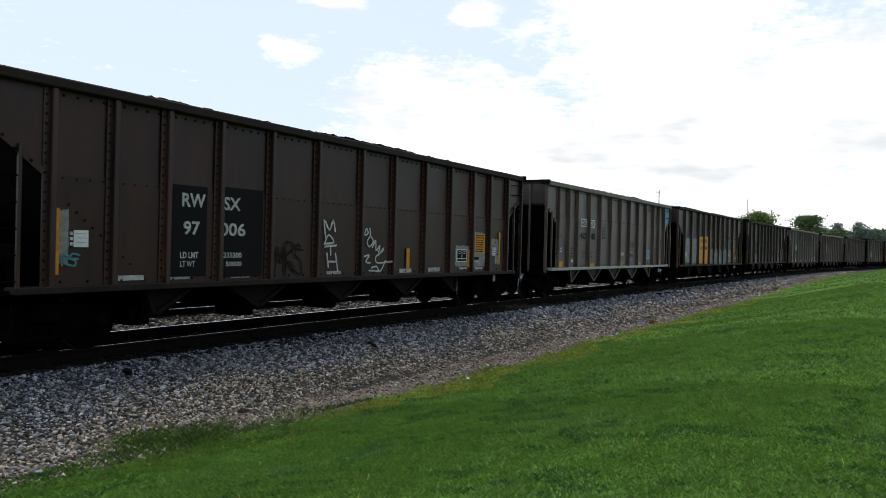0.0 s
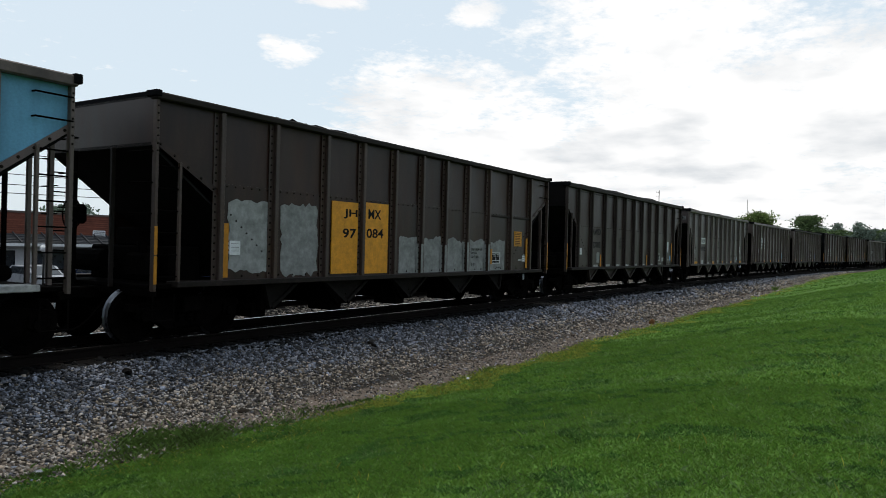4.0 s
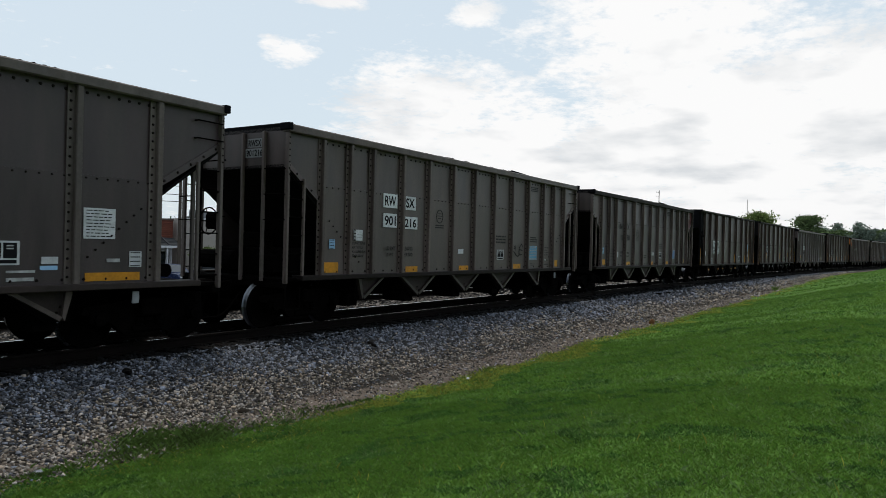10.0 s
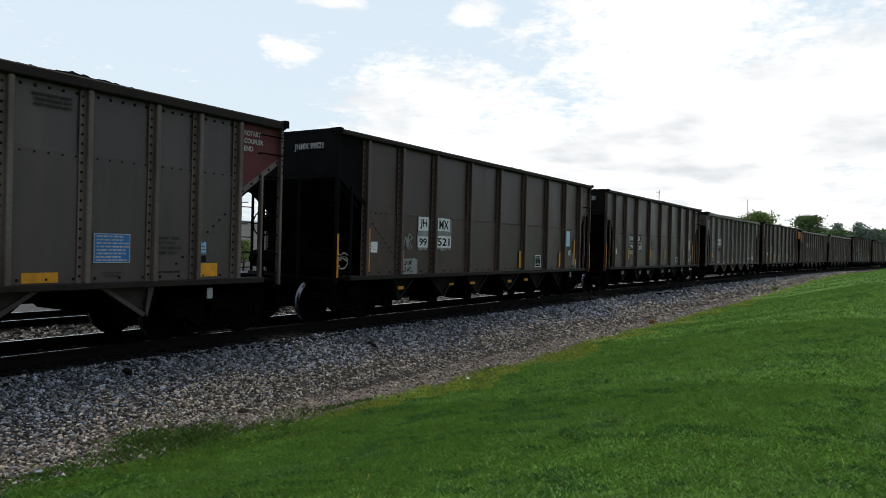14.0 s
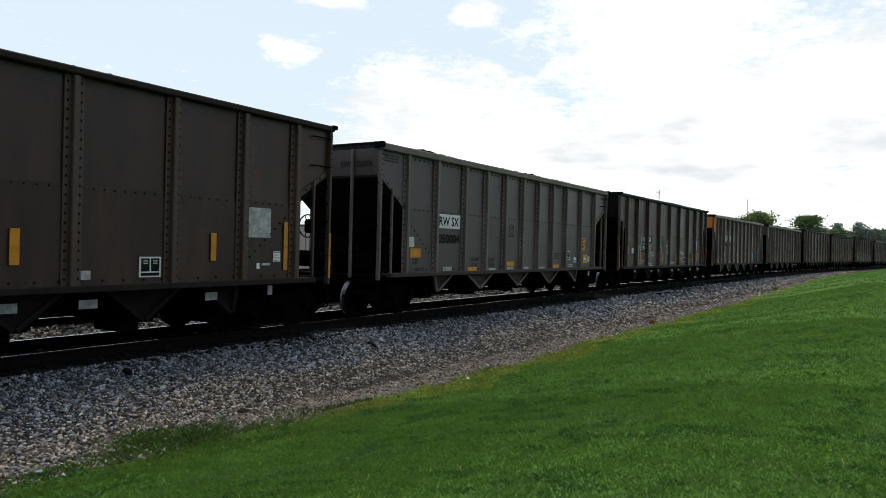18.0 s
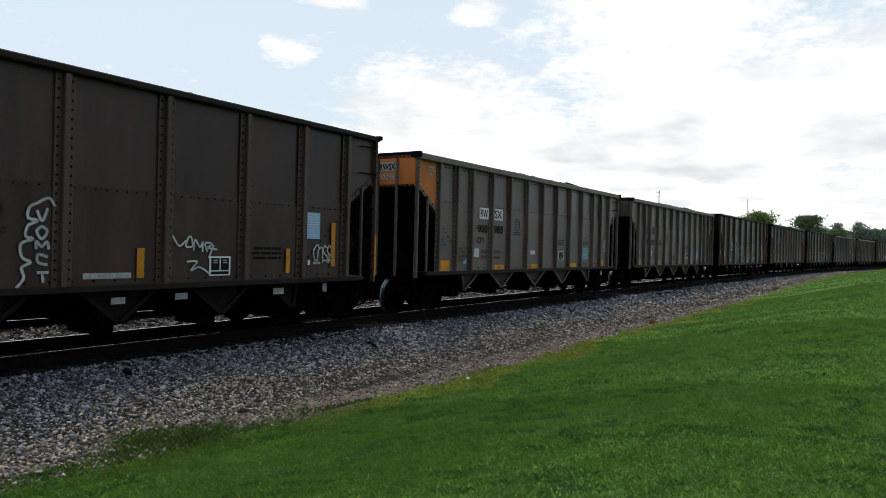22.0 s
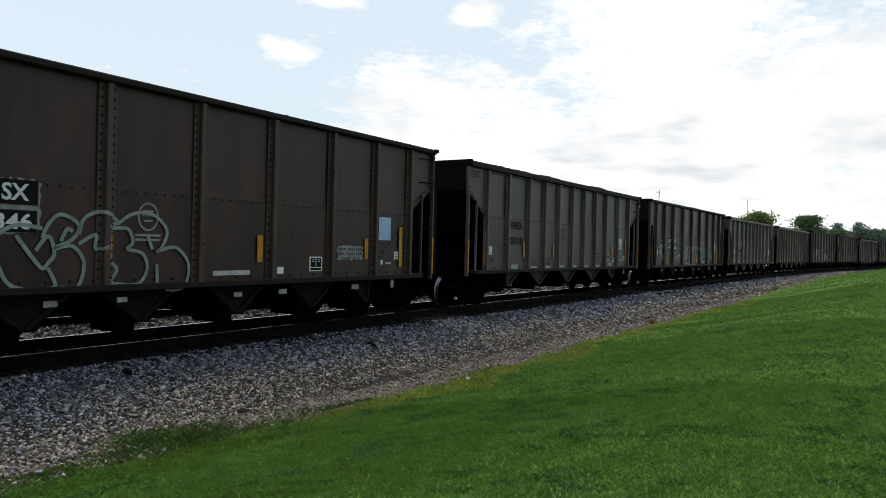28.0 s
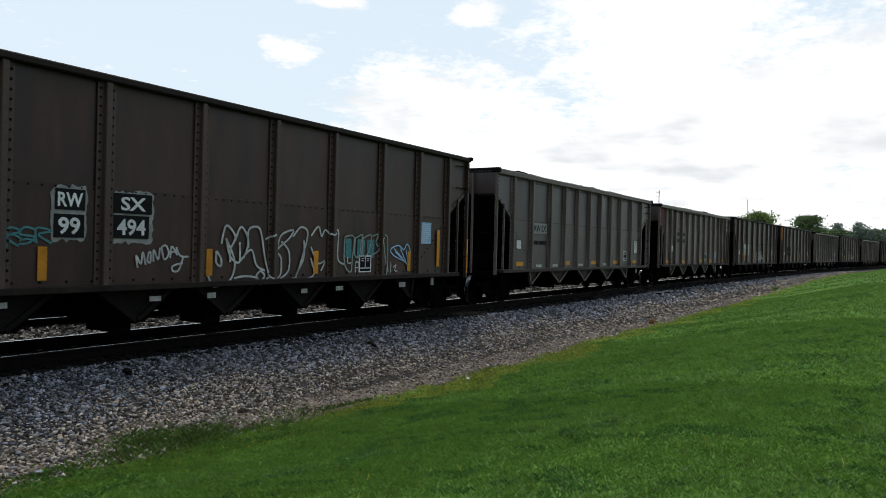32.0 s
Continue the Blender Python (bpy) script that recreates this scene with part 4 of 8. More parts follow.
def hopper_car(paint, length, ribs, top, chord, seam, bottom, notch, chutes, rib_w, rivets, chute_mat, end_mat, heap, seed,
               chute_tip=0.5, chute_half=0.78, pairs=1, ladder_mat=None, sill_mat=None, rib_mat=None, chord_mat=None, header_posts=()):
    """One open coal hopper with all its parts. ribs: metres from the leading end."""
    half = length / 2
    rng = random.Random(seed)
    car = new("hopper_car")
    X = lambda q: q - half
    sill_top = bottom + 0.1
    rib_mat = rib_mat or paint
    chord_mat = chord_mat or rib_mat
    ladder_mat = ladder_mat or rib_mat
    n_z, n_in = notch                               # the slope's height at the end post, and at the first rib
    # side: a lower and an upper plate in each bay
    edges = ribs
    for a, b in zip(edges[:-1], edges[1:]):
        dent = rng.uniform(0.0, 0.003)
        lo = Shape().dish(X(a), X(b), PANEL_Y, sill_top, seam, rng.uniform(0.004, 0.012), rng)
        up = Shape().dish(X(a), X(b), PANEL_Y + 0.014, seam + 0.002, top - chord, rng.uniform(0.004, 0.014), rng)
        k = int((b - a - rib_w) / 0.17)
        for i in range(k):
            x = X(a) + rib_w / 2 + (b - a - rib_w) * (i + 0.5) / k
            lo.rivet(x, PANEL_Y, seam - 0.04, 0.017)
            if i % 2 == 0:
                lo.rivet(x, PANEL_Y, sill_top + 0.06, 0.024)
            if rivets:
                up.rivet(x, PANEL_Y + 0.014, top - chord - 0.07, 0.026)
        part("side_panel", lo, paint, car, at=pose(0, dent, 0))
        part("side_panel", up, paint, car, at=pose(0, dent, 0))
    # end bays: three-cornered plates over the open ends
    for sx in (-1, 1):
        xe, xr = sx * half, (X(ribs[0]) if sx < 0 else X(ribs[-1]))
        g = Shape().prism([(xe, n_z), (xr, n_in), (xr, top - chord), (xe, top - chord)], PANEL_Y, PANEL_Y + 0.02)
        part("end_gusset", g, paint, car)
        rim = Shape()
        d = Vector((xr - xe, n_in - n_z)).normalized()
        nrm = Vector((-d.y, d.x)) * (0.1 if d.x > 0 else -0.1)
        rim.prism([(xe, n_z), (xr, n_in), (xr + nrm.x * 0, n_in + 0.12), (xe, n_z + 0.12)], PANEL_Y - 0.02, PANEL_Y - 0.001)
        for i in range(5):
            t = (i + 0.5) / 5
            rim.rivet(xe + (xr - xe) * t, PANEL_Y - 0.02, n_z + (n_in - n_z) * t + 0.06, 0.026)
        part("gusset_flange", rim, paint, car)
        # slope sheet down to the hoppers
        run = (n_z - 1.05) / 0.74
        xi = xe - sx * run
        part("slope_sheet", Shape().prism([(xe, n_z), (xi, 1.05), (xi, 1.0), (xe, n_z - 0.06)], -1.46, 1.46), SLOPE, car, "dark sloping end sheet")
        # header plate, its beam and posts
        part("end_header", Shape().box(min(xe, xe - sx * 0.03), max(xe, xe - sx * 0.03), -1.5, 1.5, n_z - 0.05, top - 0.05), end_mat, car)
        for y in header_posts or (-0.5, 0.6):
            post_top = top - 0.12 if header_posts else n_z - 0.05
            # far posts coloured as shaded, near ones as lit
            part("end_post", Shape().box(min(xe, xe + sx * 0.07), max(xe, xe + sx * 0.07), y - 0.028, y + 0.028, bottom - 0.02, post_top, 0.006), UNDER if y > 0 else ladder_mat if header_posts else DARKCHORD, car)
        # corner posts and inner ladder post on both sides
        for sy in (-1, 1):
            y0 = sy * 1.54
            cp = Shape().box(xe - 0.06 if sx > 0 else xe, xe if sx > 0 else xe + 0.06, y0 - 0.05, y0 + 0.05, bottom - 0.05, top - chord, 0.008)
            for i in range(7):
                cp.rivet(xe - sx * 0.03, y0 - 0.05, top - chord - 0.1 - i * 0.12, 0.018)
            part("corner_post", cp, ladder_mat, car)
            xl = xe - sx * 0.5
            zl = n_z + (n_in - n_z) * 0.5
            lad = part("ladder", Shape().box(xl - 0.024, xl + 0.024, y0 - 0.03, y0 + 0.03, bottom + 0.05, zl + 0.12, 0.006), ladder_mat, car, "steel side ladder at the open end")
            for i in range(7):
                z = bottom + 0.18 + i * 0.36
                if z < zl + 0.1:
                    part("rung", Shape().tube((xe - sx * 0.02, y0, z), (xl, y0, z), 0.013, 5), UNDER, lad)
            for i in range(3):
                part("grab_iron", Shape().tube((xe, y0 + 0.02, bottom + 1.2 + i * 0.5), (xe + sx * 0.1, y0 + 0.02, bottom + 1.2 + i * 0.5), 0.012, 5)
                     .tube((xe + sx * 0.1, y0 + 0.02, bottom + 1.2 + i * 0.5), (xe + sx * 0.1, y0 - sy * 0.5, bottom + 1.2 + i * 0.5), 0.012, 5), UNDER, car)
        for sy in (-1, 1):
            y0, y1 = sorted((sy * 1.4, sy * 1.665))
            part("end_cap", Shape().box(min(xe - sx * 0.05, xe + sx * 0.07), max(xe - sx * 0.05, xe + sx * 0.07), y0, y1, top - chord + 0.04, top + 0.02, 0.012), BLACKPAINT_SHADE, car, "black cap on the rim's end")
        if sx > 0:      # two bars to hold on the end plate
            for z in (n_z + 0.12, top - chord - 0.16):
                part("grab_iron", Shape().tube((xe - 0.56, PANEL_Y - 0.09, z), (xe - 0.02, PANEL_Y - 0.09, z), 0.014, 5)
                     .tube((xe - 0.56, PANEL_Y, z), (xe - 0.56, PANEL_Y - 0.09, z), 0.014, 5).tube((xe - 0.02, PANEL_Y, z), (xe - 0.02, PANEL_Y - 0.09, z), 0.014, 5), UNDER, car)
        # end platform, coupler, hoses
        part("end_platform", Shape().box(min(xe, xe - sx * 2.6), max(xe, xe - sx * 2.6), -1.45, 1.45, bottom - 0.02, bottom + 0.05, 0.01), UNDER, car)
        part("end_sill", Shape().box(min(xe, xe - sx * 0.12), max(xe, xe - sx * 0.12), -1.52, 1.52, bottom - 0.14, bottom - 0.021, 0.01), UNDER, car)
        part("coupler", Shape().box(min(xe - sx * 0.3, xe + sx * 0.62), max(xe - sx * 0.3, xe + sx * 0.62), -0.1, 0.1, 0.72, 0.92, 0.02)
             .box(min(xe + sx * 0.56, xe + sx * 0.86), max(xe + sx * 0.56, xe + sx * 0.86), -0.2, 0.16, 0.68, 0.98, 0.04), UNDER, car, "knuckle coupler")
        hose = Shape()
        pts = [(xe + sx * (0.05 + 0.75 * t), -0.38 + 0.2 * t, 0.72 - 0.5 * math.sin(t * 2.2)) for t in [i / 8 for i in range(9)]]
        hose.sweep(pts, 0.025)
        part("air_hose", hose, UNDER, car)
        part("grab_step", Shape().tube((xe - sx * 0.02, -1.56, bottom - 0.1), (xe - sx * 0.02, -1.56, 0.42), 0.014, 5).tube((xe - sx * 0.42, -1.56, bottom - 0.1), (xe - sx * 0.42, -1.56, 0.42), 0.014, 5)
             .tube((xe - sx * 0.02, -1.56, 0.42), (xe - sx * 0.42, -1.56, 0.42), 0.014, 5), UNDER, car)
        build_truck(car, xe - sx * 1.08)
    part("lever_bracket", Shape().box(half - 1.66, half - 1.54, -1.5, -1.47, 0.73, 0.92, 0.01), GALVANISED, car, "bare metal lever bracket")
    # the brake gear on the leading end
    bw = Shape()
    xb = -half - 0.12
    bw.sweep([(xb, 0.55 + 0.28 * math.cos(2 * math.pi * i / 16), 2.15 + 0.28 * math.sin(2 * math.pi * i / 16)) for i in range(16)], 0.016, 5, True)
    for i in range(5):
        a = 2 * math.pi * i / 5
        bw.tube((xb, 0.55, 2.15), (xb, 0.55 + 0.28 * math.cos(a), 2.15 + 0.28 * math.sin(a)), 0.012, 4)
    part("brake_wheel", bw, UNDER, car, "spoked hand brake wheel")
    part("equipment_box", Shape().box(half - 0.75, half - 0.2, 0.1, 0.85, bottom + 0.05, 1.5, 0.03).tube((half - 0.5, -0.75, 1.2), (half - 0.5, 0.1, 1.2), 0.12, 10), UNDER, car, "black brake cylinder and equipment")
    part("brake_rigging", Shape().box(-half + 0.65, -half + 1.3, -1.1, 1.2, bottom + 0.05, 1.62, 0.03).box(-half + 0.7, -half + 1.0, -0.2, 0.5, 1.62, 1.95, 0.03), UNDER, car)
    part("brake_housing", Shape().box(-half - 0.1, -half + 0.1, 0.4, 0.72, 1.98, 2.32, 0.05), UNDER, car)
    part("air_reservoir", Shape().tube((-half + 0.35, 0.2, 1.35), (-half + 0.35, 1.25, 1.35), 0.2, 12), UNDER, car)
    part("brake_valve", Shape().box(-half + 0.25, -half + 0.6, -0.95, -0.45, 1.1, 1.5, 0.04).tube((-half + 0.4, -0.7, 1.5), (-half + 0.4, -0.7, 1.7), 0.08, 8), UNDER, car)
    # the slope sheet's rivet lines showing through the end bays
    for sx, r0, r1 in ((-1, ribs[0], ribs[1]), (1, ribs[-1], ribs[-2])):
        row = Shape()
        side = 1 if r1 > r0 else -1
        for i in range(10):
            x, z = r0 + side * (0.14 + 0.125 * i), 2.32 - 0.108 * i
            if min(abs(x - q) for q in ribs) > rib_w + 0.02:
                row.rivet(X(x), PANEL_Y - 0.001, z, 0.021)
        tagged(part("rivet_row", row, RIVET, car), kind="stuff")
    # ribs
    for r in ribs:
        sh = Shape().box(X(r) - rib_w * 0.32, X(r) + rib_w * 0.32, RIB_Y, PANEL_Y, sill_top - 0.02, top - chord, 0.012)
        sh.box(X(r) - rib_w, X(r) + (rib_w if pairs > 1 else rib_w * 0.4), PANEL_Y - 0.018, PANEL_Y - 0.002, sill_top, top - chord)
        k = int((top - chord - sill_top) / 0.135)
        for i in range(k):
            z = sill_top + 0.1 + (top - chord - sill_top - 0.2) * i / (k - 1)
            sh.rivet(X(r) - rib_w * 0.68, PANEL_Y - 0.018, z, 0.022)
            if pairs > 1:
                sh.rivet(X(r) + rib_w * 0.68, PANEL_Y - 0.018, z, 0.022)
        part("rib", sh, rib_mat, car)
    # far side, whole
    part("side_panel", Shape().box(X(ribs[0]), X(ribs[-1]), 1.48, 1.5, sill_top, top - chord), paint, car)
    for sx in (-1, 1):
        xe, xr = sx * half, (X(ribs[0]) if sx < 0 else X(ribs[-1]))
        part("end_gusset", Shape().prism([(xe, n_z), (xr, n_in), (xr, top - chord), (xe, top - chord)], 1.48, 1.5), paint, car)
    for r in ribs:
        part("rib", Shape().box(X(r) - rib_w * 0.35, X(r) + rib_w * 0.35, 1.5, 1.6, sill_top, top - chord), paint, car)
    for sy in (-1, 1):
        y0, y1 = sorted((sy * 1.44, sy * 1.63))
        part("top_chord", Shape().box(-half - 0.03, half + 0.03, y0, y1, top - chord, top, 0.02), chord_mat, car, "boxed top rim")
        y0, y1 = sorted((sy * 1.3, sy * 1.615))
        part("side_sill", Shape().box(-half + 0.45, half - 0.45, y0, y1, bottom, sill_top, 0.012), sill_mat or rib_mat, car)
    for sx in (-1, 1):
        xe = sx * half
        # end rims coloured black for the shadow on them and the coal
        part("end_rim", Shape().box(min(xe, xe - sx * 0.12), max(xe, xe - sx * 0.12), -1.44, 1.44, top - chord * 0.9, top + 0.03, 0.02), BLACKPAINT_SHADE, car)
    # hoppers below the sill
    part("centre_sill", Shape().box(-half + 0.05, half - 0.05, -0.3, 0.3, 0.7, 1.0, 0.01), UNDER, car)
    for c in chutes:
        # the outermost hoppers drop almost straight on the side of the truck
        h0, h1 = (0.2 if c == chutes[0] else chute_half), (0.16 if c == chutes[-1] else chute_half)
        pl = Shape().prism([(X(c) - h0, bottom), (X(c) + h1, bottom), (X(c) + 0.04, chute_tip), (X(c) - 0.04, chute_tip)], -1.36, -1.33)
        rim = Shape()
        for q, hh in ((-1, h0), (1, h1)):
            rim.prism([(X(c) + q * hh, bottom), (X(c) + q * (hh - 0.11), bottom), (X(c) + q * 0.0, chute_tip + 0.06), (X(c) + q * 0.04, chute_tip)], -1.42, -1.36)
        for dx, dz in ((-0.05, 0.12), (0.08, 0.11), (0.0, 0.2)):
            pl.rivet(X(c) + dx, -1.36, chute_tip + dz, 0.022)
        # plates darker than their rims: the shade on them is in the colour
        ch = part("hopper_chute", pl, CHUTEDARK if chute_mat is CHUTEDARK else SOOTSHADE, car, "vee-shaped discharge hopper")
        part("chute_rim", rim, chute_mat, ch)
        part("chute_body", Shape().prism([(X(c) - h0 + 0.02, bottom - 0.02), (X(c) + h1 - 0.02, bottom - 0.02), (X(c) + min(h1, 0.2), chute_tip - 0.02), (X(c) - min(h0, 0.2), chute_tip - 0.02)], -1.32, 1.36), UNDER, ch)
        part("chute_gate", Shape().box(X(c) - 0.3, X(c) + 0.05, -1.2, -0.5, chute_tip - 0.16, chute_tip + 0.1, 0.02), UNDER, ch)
    part("coal_load", wavy_coal(half, top, seed * 0.7, heap), None, car, "heaped black coal level with the rim")
    return car


RIBS_A = [1.05, 1.93, 2.72, 3.88, 5.0, 6.17, 7.32, 8.47, 9.62, 10.74, 11.88, 12.72, 13.6]
RIBS_B = [1.04, 2.36, 3.84, 5.59, 7.31, 9.0, 10.7, 12.2, 13.55]
RIBS_C = [1.12, 2.43, 3.84, 5.04, 6.19, 7.37, 8.5, 9.64, 10.8, 12.2, 13.55]
RIBS_D = [0.95, 1.9, 2.84, 3.92, 5.13, 6.42, 7.84, 9.05, 10.36, 11.57, 12.77, 13.75, 14.85]
RIBS_E = [1.35, 2.65, 4.1, 5.3, 6.5, 7.65, 8.75, 9.9, 11.1, 12.5, 13.85]
CH_A = [2.62, 4.82, 7.13, 9.37, 11.83]
CH_B = [2.5, 4.5, 6.3, 8.3, 10.3, 12.1]
CH_C = [2.75, 5.0, 7.4, 9.8, 12.1]


def type_a(paint, seed, **kw):
    # chute rims in a darker grey for the shade on their downward slope
    return hopper_car(paint, 14.65, RIBS_A, 4.05, 0.16, 2.95, 0.98, (3.27, 2.52), CH_A, 0.13, True, MIDGREY, kw.pop("end_mat", paint), 0.215, seed, header_posts=(-0.95, -0.35, 0.35, 0.95), **kw)


def type_b(paint, seed, **kw):
    return hopper_car(paint, 14.55, RIBS_B, 4.18, 0.11, 2.5, 0.94, (3.2, 2.55), CH_B, 0.15, False, CHUTEDARK, kw.pop("end_mat", paint), 0.205, seed, chute_tip=0.42, chute_half=0.7, pairs=2, **kw)


def type_c(paint, seed, **kw):
    return hopper_car(paint, 14.83, RIBS_C, kw.pop("top", 4.09), 0.16, 2.66, 0.97, (3.35, 2.55), CH_C, 0.15, True, kw.pop("chute_mat", paint), kw.pop("end_mat", paint), 0.23, seed, chute_tip=0.53, header_posts=kw.pop("posts", (-0.75, 0.3)), **kw)


def type_d(paint, seed, **kw):
    return hopper_car(paint, 15.8, RIBS_D, 3.98, 0.15, 2.62, 0.94, (3.25, 2.5), CH_C, 0.13, True, CHUTEDARK, paint, 0.225, seed, **kw)


def type_e(paint, seed, **kw):
    return hopper_car(paint, 15.17, RIBS_E, 4.1, 0.12, 2.75, 0.95, (3.3, 2.5), CH_C, 0.15, False, CHUTEDARK, paint, 0.215, seed, chute_tip=0.45, **kw)

# ---- the train: (leading end at the start, builder) ----
TRAIN = []


def couple(s0, length, car, label, group="coal train"):
    tagged(car, label, "hopper car", group)
    TRAIN.append((car, s0 + length / 2))
    return car


def repeat(car):
    """Another car of the same build."""
    return copy_thing(car, Matrix.Identity(4))


def recolour(car, which, mat, end=None):
    """Repaint parts of one car: end -1 leading, 1 trailing."""
    for o in car.children:
        if o.name.split(".")[0] in which:
            cx = sum(c[0] for c in o.bound_box) / 8
            if end is None or cx * end > 0:
                o.data = o.data.copy()
                o.data.materials[0] = mat


# sills share the dark chord colour; shade along the bottom edge is in it
car_d = type_d(DEEPBROWN, 1, rib_mat=BROWN, chord_mat=DARKCHORD, sill_mat=DARKCHORD)
# the grey cars' end plates are darkened for the shade on them
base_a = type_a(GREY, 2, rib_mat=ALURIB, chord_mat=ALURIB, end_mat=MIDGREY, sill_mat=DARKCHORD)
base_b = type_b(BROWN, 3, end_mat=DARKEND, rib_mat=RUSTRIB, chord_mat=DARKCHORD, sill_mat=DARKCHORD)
base_c = type_c(COOLGREY, 4, rib_mat=DUSTRIB, chute_mat=ALURIB, sill_mat=SOOTSHADE, end_mat=COOLGREY)
dusk_c = type_c(DUSKGREY, 5, posts=(), top=4.14, end_mat=DARKEND, chute_mat=SOOTSHADE, rib_mat=SOOTSHADE, chord_mat=DARKCHORD, sill_mat=DARKCHORD)
car_e = type_e(DARKBROWN, 6, rib_mat=RUSTRIB, chord_mat=DARKCHORD, sill_mat=DARKCHORD)

CARS = {}
CARS["d"] = couple(4.69, 15.8, car_d, "brown riveted coal hopper with a black number panel and scrawls")
CARS["blue"] = couple(22.35, 14.65, base_a, "grey aluminium coal hopper with a blue end corner")
CARS["e"] = couple(38.38, 15.17, car_e, "dark brown coal hopper with yellow board and white patches")
CARS["c1"] = couple(55.2, 14.83, dusk_c, "sooty grey coal hopper with amber strips")
CARS["c2"] = couple(71.55, 14.83, base_c, "grey riveted coal hopper with white mark board")
CARS["a2"] = couple(88.0, 14.65, repeat(base_a), "grey aluminium coal hopper with white number boards")
CARS["a3"] = couple(104.29, 14.65, repeat(base_a), "grey aluminium coal hopper with a maroon end corner")
CARS["b1"] = couple(120.6, 14.55, repeat(base_b), "brown coal hopper with a black painted end")
CARS["b2"] = couple(136.93, 14.55, base_b, "brown coal hopper with black mark boards on pale patches")
CARS["c3"] = couple(153.2, 14.83, repeat(base_c), "grey riveted coal hopper with white mark board and amber tape")
CARS["b3"] = couple(169.6, 14.55, repeat(base_b), "brown coal hopper with black mark boards and white scrawls")
CARS["a4"] = couple(185.82, 14.65, repeat(base_a), "grey aluminium coal hopper with orange end panels")
CARS["a5"] = couple(202.2, 14.65, repeat(base_a), "grey aluminium coal hopper with dark lettering")
CARS["b4"] = couple(218.65, 14.55, repeat(base_b), "brown coal hopper with a large pale scrawl")
CARS["c4"] = couple(234.98, 14.83, repeat(dusk_c), "sooty grey coal hopper with amber strips")
CARS["b5"] = couple(251.5, 14.55, repeat(base_b), "brown coal hopper with a long white scrawl")
CARS["c5"] = couple(267.75, 14.83, repeat(base_c), "grey riveted coal hopper with white mark board")
CARS["a6"] = couple(284.1, 14.65, repeat(base_a), "grey aluminium coal hopper with a maroon end corner")
CARS["b6"] = couple(300.3, 14.55, repeat(base_b), "plain rust-brown steel coal hopper")
CARS["b7"] = couple(316.6, 14.55, repeat(base_b), "brown coal hopper with an orange end corner")
CARS["c6"] = couple(333.0, 14.83, repeat(base_c), "grey riveted coal hopper")
CARS["b8"] = couple(349.4, 14.55, repeat(base_b), "plain rust-brown steel coal hopper")
CARS["a7"] = couple(365.7, 14.65, repeat(base_a), "grey aluminium coal hopper")
CARS["c7"] = couple(382.1, 14.83, repeat(dusk_c), "plain sooty grey steel coal hopper")
CARS["b9"] = couple(398.6, 14.55, repeat(base_b), "plain rust-brown steel coal hopper")

recolour(CARS["a2"], ("side_panel", "end_gusset"), DIMALU)
recolour(CARS["a3"], ("side_panel",), COOLGREY)
recolour(CARS["a3"], ("top_chord",), DARKCHORD)
recolour(CARS["c4"], ("side_panel", "end_gusset"), MIDGREY)
recolour(CARS["c4"], ("rib", "corner_post", "ladder"), ALURIB)
recolour(CARS["a3"], ("end_gusset",), RED, 1)
recolour(CARS["a5"], ("end_gusset",), RED, 1)
recolour(CARS["a6"], ("end_gusset",), RED, -1)
recolour(CARS["b7"], ("end_gusset",), ORANGE, -1)
recolour(CARS["a4"], ("end_gusset", "end_header"), ORANGE, -1)
recolour(CARS["b1"], ("end_gusset", "end_header", "end_post", "gusset_flange", "corner_post", "ladder"), BLACKPAINT_SHADE, -1)

# ---- beyond the tracks: a brick shop row, parked cars, wires ----


def brick_material():
    m = surface("brick_wall", (0.17, 0.06, 0.04), 0.9, dark=0.65, light=1.25, grain=9, stain=0.6, vary=0, bump=0.2)
    return m


BRICKWALL = brick_material()


